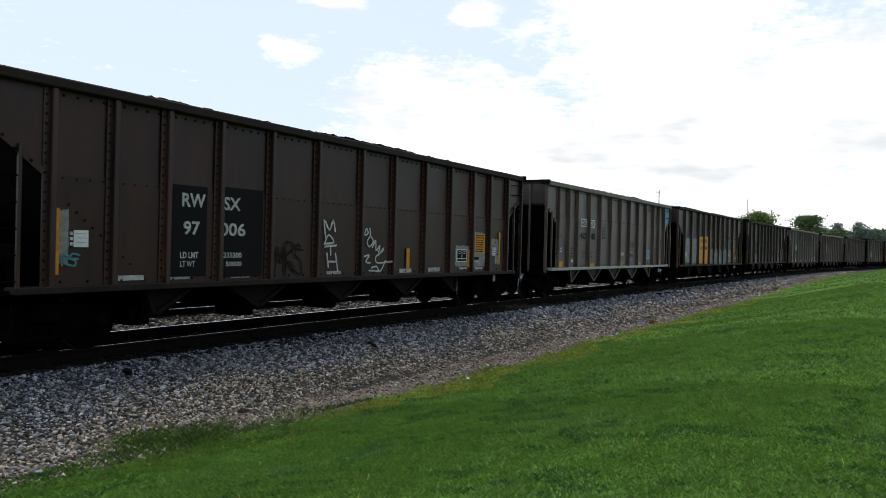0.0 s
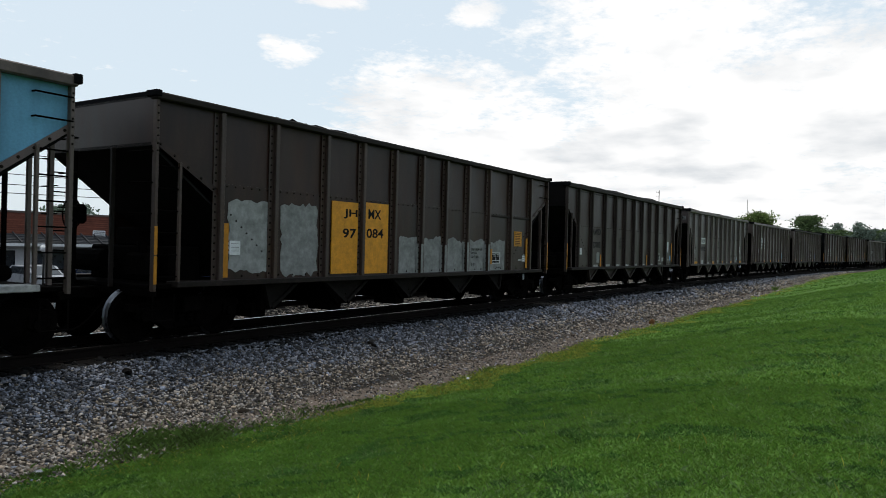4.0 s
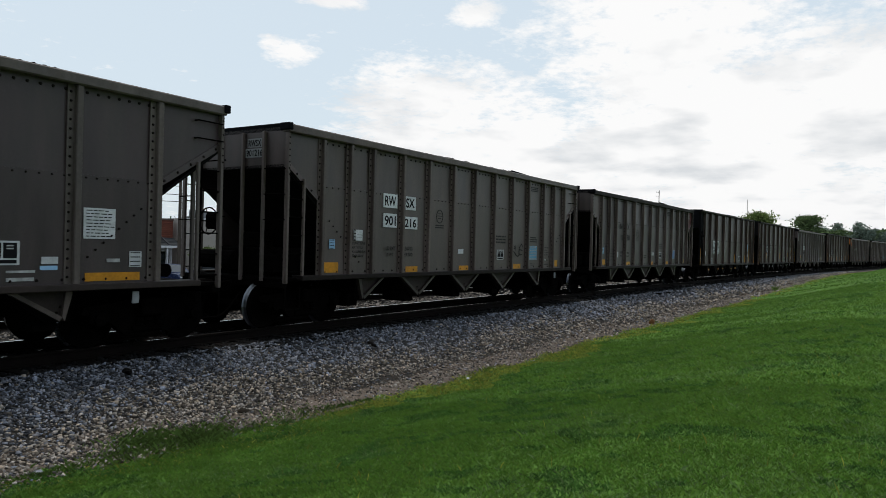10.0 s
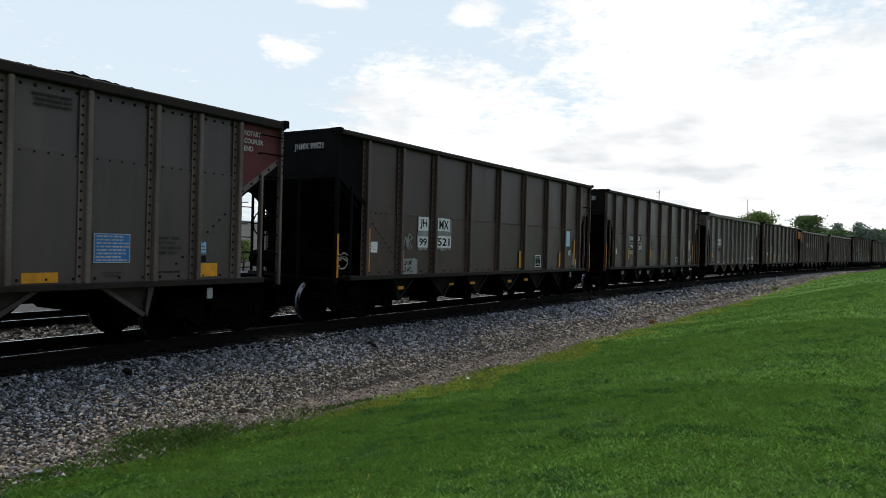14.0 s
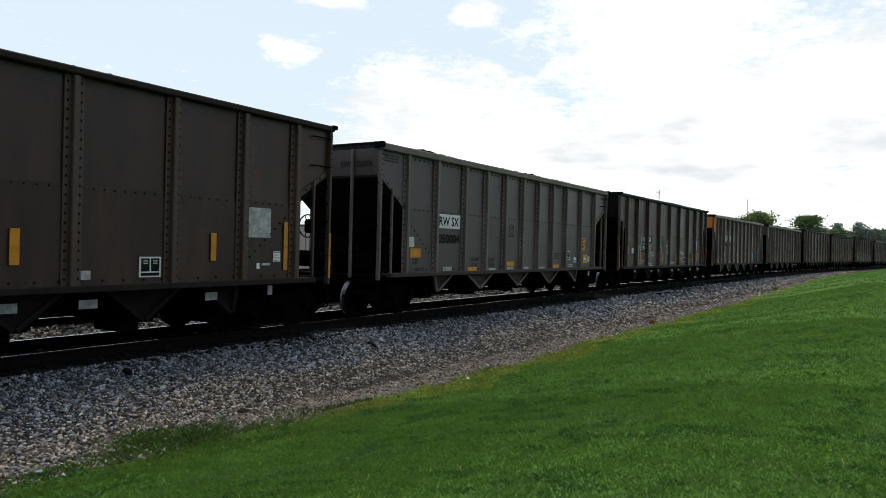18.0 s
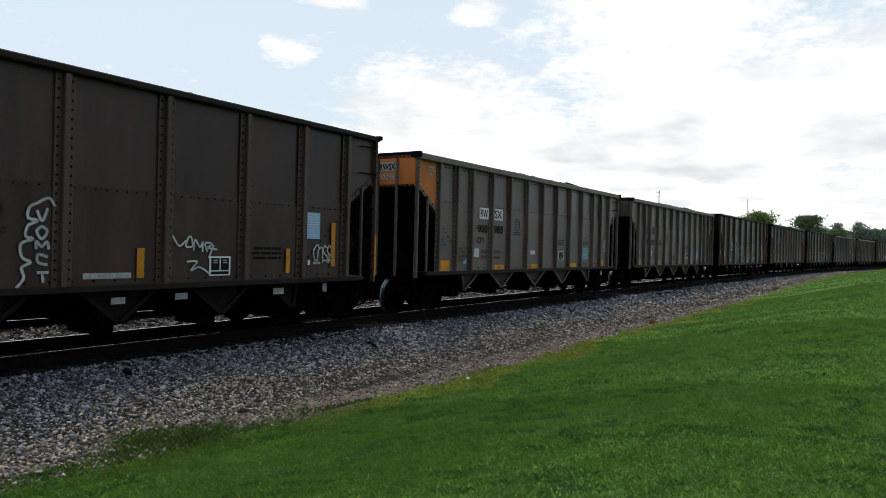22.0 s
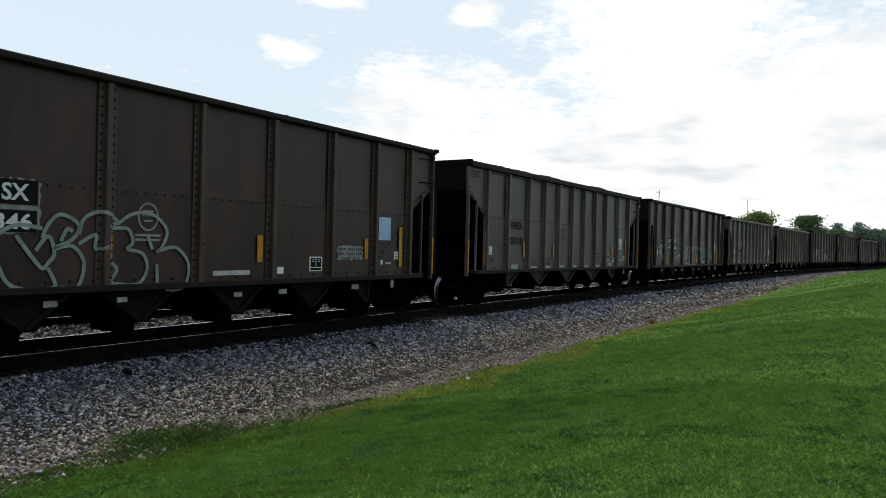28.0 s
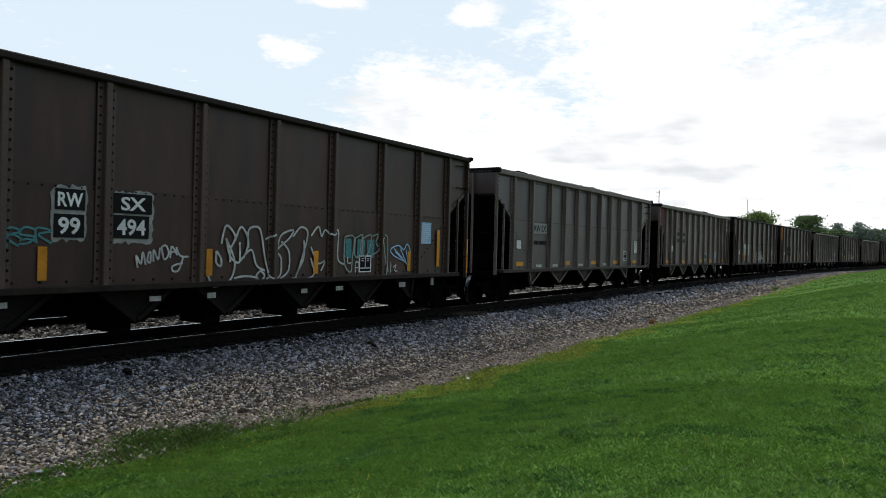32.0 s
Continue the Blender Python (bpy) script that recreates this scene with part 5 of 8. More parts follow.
def build_shops():
    y = 47.0
    shop = tagged(new("shop_building"), "long red brick shop row with dark awning and white trim", "building")
    x0, x1, z0, zt, ze = -6.0, 36.0, -1.35, 3.25, 1.1
    part("wall", Shape().box(x0, x1, y, y + 14, ze + 0.05, zt - 0.1), BRICKWALL, shop, "red brick parapet wall")
    part("roof", Shape().box(x0 + 0.3, x1 - 0.3, y + 0.3, y + 13.7, zt - 0.1, zt - 0.02), SHINGLE, shop)
    part("coping", Shape().box(x0 - 0.06, x1 + 0.06, y - 0.06, y + 0.3, zt - 0.1, zt + 0.03), surface("coping_stone", (0.13, 0.1, 0.085), 0.8), shop)
    for i in range(13):     # proud brick courses
        zc = ze + 0.25 + i * 0.145
        part("brick_course", Shape().box(x0, x1, y - 0.015, y - 0.001, zc, zc + 0.085), BRICK, shop)
    part("front_wall", Shape().box(x0, x1, y + 0.02, y + 0.3, z0, ze + 0.05), TRIM, shop, "white painted shop front")
    bays = 11
    w = (x1 - x0) / bays
    for i in range(bays):
        a = x0 + i * w
        kind = i % 3
        if kind == 0:
            d = part("door", Shape().box(a + 0.5, a + 1.5, y - 0.03, y + 0.02, z0, z0 + 2.1), DARKGLASS, shop, "glazed shop door")
            part("door_frame", Shape().box(a + 0.4, a + 0.5, y - 0.05, y + 0.02, z0, z0 + 2.2).box(a + 1.5, a + 1.6, y - 0.05, y + 0.02, z0, z0 + 2.2).box(a + 0.5, a + 1.5, y - 0.05, y + 0.02, z0 + 2.1, z0 + 2.2), TRIM, d)
            win = (a + 1.9, a + w - 0.3)
        elif kind == 1:
            win = (a + 0.3, a + w - 0.3)
        else:
            win = (a + 0.9, a + w - 0.9)
        q = part("window", Shape().box(win[0], win[1], y - 0.02, y + 0.02, z0 + 0.6, z0 + 2.1), DARKGLASS, shop)
        part("window_frame", Shape().box(win[0] - 0.08, win[0], y - 0.05, y + 0.02, z0 + 0.52, z0 + 2.18).box(win[1], win[1] + 0.08, y - 0.05, y + 0.02, z0 + 0.52, z0 + 2.18)
             .box((win[0] + win[1]) / 2 - 0.04, (win[0] + win[1]) / 2 + 0.04, y - 0.05, y + 0.02, z0 + 0.6, z0 + 2.1).box(win[0], win[1], y - 0.05, y + 0.02, z0 + 2.1, z0 + 2.18), TRIM, q)
        part("window_sill", Shape().box(win[0] - 0.1, win[1] + 0.1, y - 0.1, y + 0.02, z0 + 0.44, z0 + 0.52), TRIM, q)
    # awning from x = 12 to 34, in shingle courses with a white fascia
    aw = part("awning", Shape().prism([(-0.05, 0.0), (0.0, 0.0), (0.0, 0.62)], x0, x1), SHINGLE, shop, "dark shingled awning")
    aw.matrix_basis = Matrix.Identity(4)
    me = aw.data
    vs = [(x0, y - 1.2, ze + 0.12), (x1, y - 1.2, ze + 0.12), (x1, y - 0.02, ze + 0.72), (x0, y - 0.02, ze + 0.72), (x0, y - 0.02, ze + 0.12), (x1, y - 0.02, ze + 0.12)]
    aw.data = mesh_from("awning", vs, [(0, 1, 2, 3), (0, 4, 5, 1), (0, 3, 4), (1, 5, 2)], SHINGLE)
    for i in range(6):
        t = i / 6
        yy, zz = y - 1.2 + 1.18 * t, ze + 0.12 + 0.6 * t
        part("shingle_course", Shape().box(x0, x1, yy - 0.02, yy + 0.19, zz + 0.0, zz + 0.045), SHINGLE, aw)
    for i in range(int((x1 - x0) / 0.9)):
        xx = x0 + 0.3 + i * 0.9
        part("awning_batten", Shape().add([(xx, y - 1.21, ze + 0.13), (xx + 0.08, y - 1.21, ze + 0.13), (xx + 0.08, y - 0.04, ze + 0.8), (xx, y - 0.04, ze + 0.8),
                                            (xx, y - 1.21, ze + 0.21), (xx + 0.08, y - 1.21, ze + 0.21), (xx + 0.08, y - 0.04, ze + 0.86), (xx, y - 0.04, ze + 0.86)],
                                           [(0, 1, 5, 4), (4, 5, 6, 7), (0, 4, 7, 3), (1, 2, 6, 5)]), SHINGLE, aw)
    part("fascia", Shape().box(x0, x1, y - 1.24, y - 1.19, ze - 0.06, ze + 0.12), TRIM, shop, "white fascia board")
    for i in range(10):
        part("awning_post", Shape().box(x0 + 1 + i * 4.4, x0 + 1.14 + i * 4.4, y - 1.2, y - 1.06, z0, ze - 0.06), TRIM, shop)


build_shops()


def build_hall():
    hall = tagged(new("store_building"), "plain beige stucco store building beside the brick shops", "building")
    part("wall", Shape().box(36.4, 64.0, 46.2, 60.0, -1.35, 3.3), STUCCO, hall)
    part("coping", Shape().box(36.3, 64.1, 46.1, 46.5, 3.3, 3.42), TRIM, hall)
    part("roof", Shape().box(36.6, 63.8, 46.5, 59.8, 3.3, 3.34), SHINGLE, hall)
    for i in range(9):
        part("wall_joint", Shape().box(38.0 + i * 3.0, 38.05 + i * 3.0, 46.19, 46.2, -1.3, 3.28), SHINGLE, hall)
    unit = tagged(new("rooftop_unit"), "small grey rooftop cooling unit", "air conditioner")
    unit.matrix_basis = pose(38.7, 47.4, 3.34)
    part("casing", Shape().box(-0.6, 0.6, -0.4, 0.4, 0.05, 0.75, 0.03), surface("galvanised_casing", (0.22, 0.23, 0.24), 0.5), unit)
    part("fan_cowl", Shape().tube((0.2, 0, 0.75), (0.2, 0, 0.82), 0.3, 14), SHINGLE, unit)
    part("foot", Shape().box(-0.6, 0.6, -0.35, -0.25, 0, 0.05).box(-0.6, 0.6, 0.25, 0.35, 0, 0.05), SHINGLE, unit)


build_hall()

wall_sign = tagged(new("wall_sign"), "small white sign board on the brick parapet", "sign")
wall_sign.matrix_basis = pose(29.86, 46.96, 1.88)
part("board", Shape().box(-0.47, 0.47, -0.06, -0.02, -0.3, 0.3, 0.01), TRIM, wall_sign)
for _i in range(4):
    part("sign_bar", Shape().box(-0.4, 0.4, -0.068, -0.061, 0.17 - 0.13 * _i, 0.22 - 0.13 * _i), SHINGLE, wall_sign)


def parked_car(x, y, paint, label, heading=90):
    c = tagged(new("parked_car"), label, "car", "parked cars")
    prof = [(-2.2, 0.35), (-2.25, 0.65), (-2.1, 0.85), (-1.2, 0.93), (-0.55, 1.38), (0.7, 1.42), (1.5, 0.98), (2.1, 0.9), (2.2, 0.6), (2.15, 0.35)]
    part("body", Shape().prism(prof, -0.85, 0.85), paint, c)
    part("bumper", Shape().box(-2.3, -2.15, -0.8, 0.8, 0.35, 0.6, 0.04).box(2.1, 2.25, -0.8, 0.8, 0.35, 0.6, 0.04), paint, c)
    for sy in (-1, 1):
        part("window", Shape().prism([(-1.0, 0.97), (-0.5, 1.33), (0.65, 1.36), (1.2, 0.99)], min(sy * 0.85, sy * 0.858), max(sy * 0.85, sy * 0.858)), DARKGLASS, c)
    part("windscreen", Shape().add([(-1.19, -0.75, 0.95), (-1.19, 0.75, 0.95), (-0.58, 0.68, 1.37), (-0.58, -0.68, 1.37)], [(0, 1, 2, 3)]), DARKGLASS, c, at=pose(-0.015, 0, 0.012))
    for wx in (-1.4, 1.4):
        for sy in (-1, 1):
            t = part("wheel", Shape().lathe([(0.05, sy * 0.86), (0.2, sy * 0.86), (0.32, sy * 0.83), (0.32, sy * 0.66), (0.05, sy * 0.66)], 16), RUBBER, c, at=pose(wx, 0, 0.32))
            part("rim", Shape().lathe([(0.0, sy * 0.868), (0.19, sy * 0.866)], 12), TREAD, t)
    for sy in (-1, 1):
        part("headlight", Shape().box(-2.28, -2.2, sy * 0.62 - 0.15, sy * 0.62 + 0.15, 0.62, 0.76, 0.02), WHITE, c)
    z = float(ground_z(*su(x, y)))
    c.matrix_basis = pose(x, y, z, rz=heading)
    return c


for i, (px, py, pm, pl, ph) in enumerate((
        (17.5, 39.0, CARBLUE, "dark blue saloon car on the asphalt before the shops", 84), (21.3, 39.2, CARWHITE, "white saloon car on the asphalt before the shops", 93),
        (25.0, 38.9, CARBLUE, "dark saloon car on the asphalt before the shops", 88), (29.5, 39.1, CARBLUE, "dark saloon car parked nose out before the shops", 92),
        (34.0, 39.2, CARBLUE, "dark saloon car on the asphalt before the shops", 86))):
    parked_car(px, py, pm, pl, ph)


def utility_pole(x, y, height, label, arms=2, r=0.14, reach=1.1):
    z = float(ground_z(*su(x, y)))
    p = tagged(new("utility_pole"), label, "utility pole", "utility poles")
    p.matrix_basis = pose(x, y, z)
    part("pole", Shape().tube((0, 0, -0.3), (0, 0, height), r, 10, r * 0.65), POLE, p)
    for i in range(arms):
        arm = part("crossarm", Shape().box(-0.06, 0.06, -reach, reach, height - 0.45 - i * 0.9, height - 0.33 - i * 0.9), POLE, p)
        for q in (-0.9 * reach, -0.45 * reach, 0.45 * reach, 0.9 * reach):
            part("insulator", Shape().tube((0, q, height - 0.33 - i * 0.9), (0, q, height - 0.18 - i * 0.9), 0.045, 6), WIRE, arm)
    return p


utility_pole(-14.0, 43.0, 9.2, "tall wooden utility pole with two crossarms")
utility_pole(33.5, 43.0, 9.2, "tall wooden utility pole with two crossarms")
slim_pole = utility_pole(86.9, 23.5, 10.35, "slim wooden utility pole standing behind the train", 0, 0.065)
for _z in (10.1, 9.55):
    part("bracket", Shape().tube((0, 0, _z), (-0.1, 0.34, _z + 0.03), 0.018, 5).tube((-0.1, 0.34, _z + 0.03), (-0.1, 0.34, _z + 0.1), 0.03, 6), POLE, slim_pole)
mast = tagged(new("antenna_mast", Shape().tube((0, 0, 0), (0, 0, 16.8), 0.12, 8, 0.04).mesh("antenna_mast", POLE)), "thin tall grey antenna mast", "mast")
mast.matrix_basis = pose(197.6, 30.8, float(ground_z(*su(197.6, 30.8))))


def cable(a, b, sag, label):
    sh, n = Shape(), 14
    pts = [Vector(a).lerp(Vector(b), i / n) - Vector((0, 0, 4 * sag * (i / n) * (1 - i / n))) for i in range(n + 1)]
    sh.sweep(pts, 0.022, 4)
    tagged(new("overhead_wire", sh.mesh("overhead_wire", WIRE)), label, "wire", "overhead wires")


for q, zz in ((42.0, 7.55), (44.0, 7.55), (42.0, 6.6), (44.0, 6.65), (43.0, 5.5), (43.0, 4.9), (43.0, 4.4)):
    cable((-14, q, zz), (33.5, q, zz), 0.35, "thin overhead wire between utility poles")


def street_lamp(x, y):
    z = float(ground_z(*su(x, y)))
    p = tagged(new("street_lamp"), "dark post lamp with a white globe", "street lamp")
    p.matrix_basis = pose(x, y, z)
    part("post", Shape().tube((0, 0, 0), (0, 0, 2.3), 0.06, 8, 0.04), WIRE, p)
    bm = Shape().lathe([(0.001, -0.17), (0.1, -0.14), (0.165, -0.05), (0.165, 0.05), (0.1, 0.14), (0.001, 0.17)], 14)
    g = part("globe", bm, WHITE, p, "white glass globe")
    g.matrix_basis = pose(0, 0, 2.45, rx=90)


street_lamp(18.3, 33.0)

# ---- trees ----


def tree(name, x, y, height, spread, leaf, leaf_size, n, seed, label, trunk_share=0.25, shape=1.0, clumps=26):
    rng = np.random.default_rng(seed)
    z = float(ground_z(*su(x, y)))
    t = tagged(new(name), label, "tree", "trees")
    t.matrix_basis = pose(x, y, z)
    h0 = height * trunk_share
    tr = Shape().tube((0, 0, -0.2), (0.1, 0, h0), height * 0.03, 9, height * 0.022)
    tr.tube((0.1, 0, h0), (0, 0.1, height * 0.85), height * 0.022, 7, height * 0.004)
    cen = []
    for i in range(clumps):
        a, zz = rng.uniform(0, 2 * math.pi), rng.uniform(0.0, 1.0)
        wide = math.sqrt(1 - (0.97 * zz) ** 2) if shape == 1.0 else math.sin(math.pi * min(1, (0.18 + 0.82 * zz) ** shape)) ** 0.6
        r = spread / 2 * wide * rng.uniform(0.35, 1.0)
        c = np.array([math.cos(a) * r, math.sin(a) * r, h0 * 0.8 + (height - h0 * 0.8) * zz * 0.95])
        cen.append(c)
        lo = h0 + (c[2] - h0) * 0.5
        tr.tube((0.05, 0.05, max(h0 * 0.9, lo - 0.4)), c, height * 0.008, 5, height * 0.002)
    part("trunk", tr, BARK, t)
    cen = np.array(cen)
    k = rng.integers(0, clumps, n)
    size = spread * rng.uniform(0.06, 0.16, clumps)
    p = cen[k] + rng.normal(size=(n, 3)) * size[k][:, None] * np.array([1, 1, 0.65])
    p[:, 2] = np.minimum(p[:, 2], height * rng.uniform(0.93, 1.02, n))
    d1, d2 = rng.normal(size=(n, 3)), rng.normal(size=(n, 3))
    d1 /= np.linalg.norm(d1, axis=1, keepdims=True)
    d2 -= d1 * (d1 * d2).sum(1, keepdims=True)
    d2 /= np.linalg.norm(d2, axis=1, keepdims=True)
    ls = (leaf_size * rng.uniform(0.6, 1.3, n))[:, None]
    v = np.stack([p - d1 * ls, p + d2 * ls * 0.5, p + d1 * ls, p - d2 * ls * 0.5], 1).reshape(-1, 3)
    part("crown", quick_mesh("crown", v, np.arange(4 * n).reshape(-1, 4), leaf), None, t)
    return t


tree("broadleaf_tree", 148.6, 21.4, 11.2, 7.4, LEAF, 0.24, 16000, 1, "rounded light green tree behind the train")
tree("broadleaf_tree", 149.0, 12.3, 10.3, 7.4, LEAFDARK, 0.24, 13000, 2, "dark green tree with a ragged top behind the train")
tree("broadleaf_tree", 153.0, 9.2, 7.4, 6.0, LEAFDARK, 0.3, 4500, 3, "low dark green tree behind the train")
_r = random.Random(8)
for i in range(30):
    a = i / 29
    fx, fy = 300 + _r.uniform(-15, 35), 28 - 36 * a + _r.uniform(-1, 1)
    hh = (11.6, 12.8, 14.6, 12.4, 15.2, 12.0)[i % 6] + _r.uniform(-0.8, 0.8)
    tree("pine_tree" if i % 3 else "broadleaf_tree", fx, fy, hh, _r.uniform(5.5, 8.5), (LEAFDARK, LEAFHAZE, LEAFHAZE)[i % 3], 0.45, 2200, 120 + i,
         "distant pine in hazy woods, the haze put into its leaf colour" if i % 3 else "distant broad tree in hazy woods", 0.35, 0.8, 16)
for i in range(9):
    fx = -4 + i * 10 + _r.uniform(-2, 2)
    tree("broadleaf_tree", fx, 84 + _r.uniform(-4, 8), 6.4 + _r.uniform(-0.7, 1.2), _r.uniform(6, 9), LEAFHAZE, 0.3, 1600, 60 + i, "green tree behind the shop roof, leaves paled for haze", 0.3, 1.0, 18)
for i, fx in enumerate((36.9, 38.6, 40.6, 43.0, 46.2)):
    tree("young_tree", fx, 44.2 - 0.4 * (i % 2), 2.55 + 0.25 * (i % 3), 2.1, LEAF, 0.11, 1500, 200 + i, "young round-headed tree before the beige store", 0.45, 1.0, 12)


# ---- what is painted, stuck and lettered on the cars ----


def half_of(car):
    return max(abs(c[0]) for o in car.children if o.name.split(".")[0] == "top_chord" for c in o.bound_box) - 0.03


HALF = {}


def local(car, x):
    if car.name not in HALF:
        HALF[car.name] = half_of(car)
    return x - HALF[car.name]


LAYER = {"P": 0.004, "board": 0.008, "text": 0.012}


def flat(car, name, x, z, w, h, mat, lift, label="", y=None):
    sh = Shape().box(-w / 2, w / 2, -lift, 0, -h / 2, h / 2)
    return part(name, sh, mat, car, label, pose(local(car, x), PANEL_Y if y is None else y, z))


def sticker(car, x, z, w, h, mat, name="label"):
    if mat is AMBER and h > 1.5 * w:
        w = min(w, 0.13)
    ob = flat(car, name, x, z, w, h, mat, 0.0195 if name == "number_board" else 0.008)
    if mat in (WHITE, PALEBLUE) and name == "label" and h > 0.14:
        rng, sh, n = random.Random(int(x * 97 + z * 31)), Shape(), max(4, min(10, int(h / 0.05)))
        for i in range(n):
            zz, a = h * (0.42 - 0.84 * i / (n - 1)), -w * 0.42
            while a < w * rng.uniform(0.2, 0.4):
                b = a + w * rng.uniform(0.08, 0.2)
                sh.box(a, b, -0.0105, -0.0085, zz - h * 0.14 / n, zz + h * 0.14 / n)
                a = b + w * 0.035
        tagged(part("small_print", sh, FAINT if mat is WHITE else WHITE if h > 0.35 else FAINT, ob), kind="stuff")
    if w < 0.3 and h > 0.4 and mat is AMBER:      # upright strips ride on the rib's flange
        ob.location.y = PANEL_Y - 0.02
    return ob


def patch(car, x, z, w, h, mat):
    """An uneven painted-out area with ragged edges."""
    rng = random.Random(int(x * 971 + z * 131))
    n, v = 44, []
    for i in range(n):
        a = 2 * math.pi * i / n
        c, s = math.cos(a), math.sin(a)
        q = 1 / max(abs(c), abs(s))
        q *= rng.uniform(0.9, 1.05)
        v.append((c * q * w / 2, s * q * h / 2))
    part("paint_patch", Shape().prism(v, -0.005, -0.001), mat, car, "pale painted-out patch", pose(local(car, x), PANEL_Y, z))


def word(car, text, x, z, w, h, mat):
    me, tw = letters(text, h, mat)
    n = len(me.vertices)
    co = np.zeros(n * 3, np.float32)
    me.vertices.foreach_get("co", co)
    co = co.reshape(-1, 3)
    co -= (co.max(0) + co.min(0)) / 2
    size = np.ptp(co, axis=0)
    co[:, 0] *= w / size[0]
    co[:, 2] *= 0.94 * h / size[2]
    if mat is CHALK and len(text) > 1:      # sprayed by hand: slanting and rising
        co[:, 0] += 0.35 * co[:, 2]
        co[:, 2] += 0.16 * co[:, 0]
    me.vertices.foreach_set("co", co.ravel())
    me.update()
    part("lettering", me, None, car, at=pose(local(car, x), PANEL_Y - 0.022, z))


def bars(car, x, z, w, h, n, mat):
    """Small print too worn to read."""
    rng = random.Random(int(x * 77 + z * 13))
    sh, step = Shape(), h / n
    for i in range(n):
        zz, a = h / 2 - step * (i + 0.5), -w / 2 * rng.uniform(0.6, 1)
        while a < w / 2 * 0.9:
            b = min(w / 2, a + rng.uniform(0.15, 0.4) * w)
            sh.box(a, b, -0.006, 0, zz - step * 0.26, zz + step * 0.26)
            a = b + 0.05 * w
    tagged(part("small_print", sh, mat, car, at=pose(local(car, x), PANEL_Y, z)), kind="stuff")


def notice(car, x, z, w, h, mat):
    ob = flat(car, "notice", x, z, w, h, mat, 0.008, "bright notice plate with small print")
    rng, sh = random.Random(int(x * 61 + z * 17)), Shape()
    for i in range(8):
        zz, a = h * (0.4 - i * 0.115), -w * 0.42
        while a < w * rng.uniform(0.25, 0.4):
            b = a + w * rng.uniform(0.06, 0.16)
            sh.box(a, b, -0.011, -0.0085, zz - h * 0.026, zz + h * 0.026)
            a = b + w * 0.03
    if mat in (CYAN, DEEPBLUE):
        for q in (-1, 1):
            sh.box(q * w * 0.485 - 0.006, q * w * 0.485 + 0.006, -0.011, -0.0085, -h * 0.49, h * 0.49)
            sh.box(-w * 0.48, w * 0.48, -0.0115, -0.0085, q * h * 0.48 - 0.006, q * h * 0.48 + 0.006)
    tagged(part("small_print", sh, GREYWHITE if mat in (CYAN, DEEPBLUE) else INK, ob), kind="stuff")


def tag(car, x, z, w, h):
    """A white label with three dark squares down its edge."""
    ob = flat(car, "label", x, z, w, h, WHITE, 0.014, "white shipping label with dark squares")
    ob.location.y = PANEL_Y - 0.007
    sh = Shape().box(-w * 0.5, -w * 0.28, -0.017, -0.0145, -h * 0.5, h * 0.5)
    part("label_edge", sh, INK, ob)
    sq = Shape()
    for i in (-1, 0, 1):
        sq.box(-w * 0.46, -w * 0.32, -0.0195, -0.0175, i * h * 0.31 - h * 0.1, i * h * 0.31 + h * 0.1)
    tagged(part("label_squares", sq, GREYWHITE, ob), kind="stuff")
    sq = Shape()
    for i in range(3):
        sq.box(-w * 0.16, w * 0.4, -0.017, -0.0145, h * (0.28 - i * 0.25), h * (0.31 - i * 0.25))
    tagged(part("small_print", sq, PATCH, ob), kind="stuff")


def inspection(car, x, z, w, h):
    """The black consolidated stencil in a white frame."""
    ob = flat(car, "stencil_panel", x, z, w, h, WHITE, 0.01, "black stencil panel in a white frame")
    sh = Shape()
    sh.box(-w * 0.42, -w * 0.03, -0.013, -0.0105, -h * 0.22, h * 0.42)
    sh.box(w * 0.03, w * 0.42, -0.013, -0.0105, -h * 0.22, h * 0.42)
    sh.box(-w * 0.42, w * 0.42, -0.013, -0.0105, -h * 0.43, -h * 0.28)
    part("stencil_field", sh, INK, ob)
    t = Shape()
    for a in (-0.22, 0.22):
        for b in (0.3, 0.18):
            t.box(w * (a - 0.1), w * (a + 0.1), -0.0155, -0.0135, h * (b - 0.03), h * (b + 0.03))
    tagged(part("small_print", t, GREYWHITE, ob), kind="stuff")


def emblem(car, x, z, w, h, mat):
    """A ring-shaped stencil with bars of print in it."""
    sh, n = Shape(), 20
    for i in range(n):
        a, b = 2 * math.pi * i / n, 2 * math.pi * (i + 1) / n
        v = [(0.5 * w * r * math.cos(t), yy, 0.5 * h * r * math.sin(t)) for yy in (-0.006, -0.001) for t, r in ((a, 1), (b, 1), (b, 0.86), (a, 0.86))]
        sh.add(v, [(0, 1, 2, 3), (0, 4, 5, 1), (2, 6, 7, 3)])
    for i, q in ((0.2, 0.26), (0.04, 0.3), (-0.14, 0.2)):
        sh.box(-w * q, w * q, -0.006, -0.001, h * (i - 0.028), h * (i + 0.028))
    for i in range(2):
        sh.box(-w * 0.6, w * 0.6, -0.006, -0.001, -h * (0.68 + 0.16 * i), -h * (0.6 + 0.16 * i))
    part("round_stencil", sh, mat, car, at=pose(local(car, x), PANEL_Y, z))


def chute_mark(car, x, z, w, h, mat):
    flat(car, "hopper_marker", x, z, w * 0.85, h * 0.85, mat, 0.01, "pale marker on the hopper edge" if mat is not AMBER else "amber marker on the hopper edge", y=-1.43)


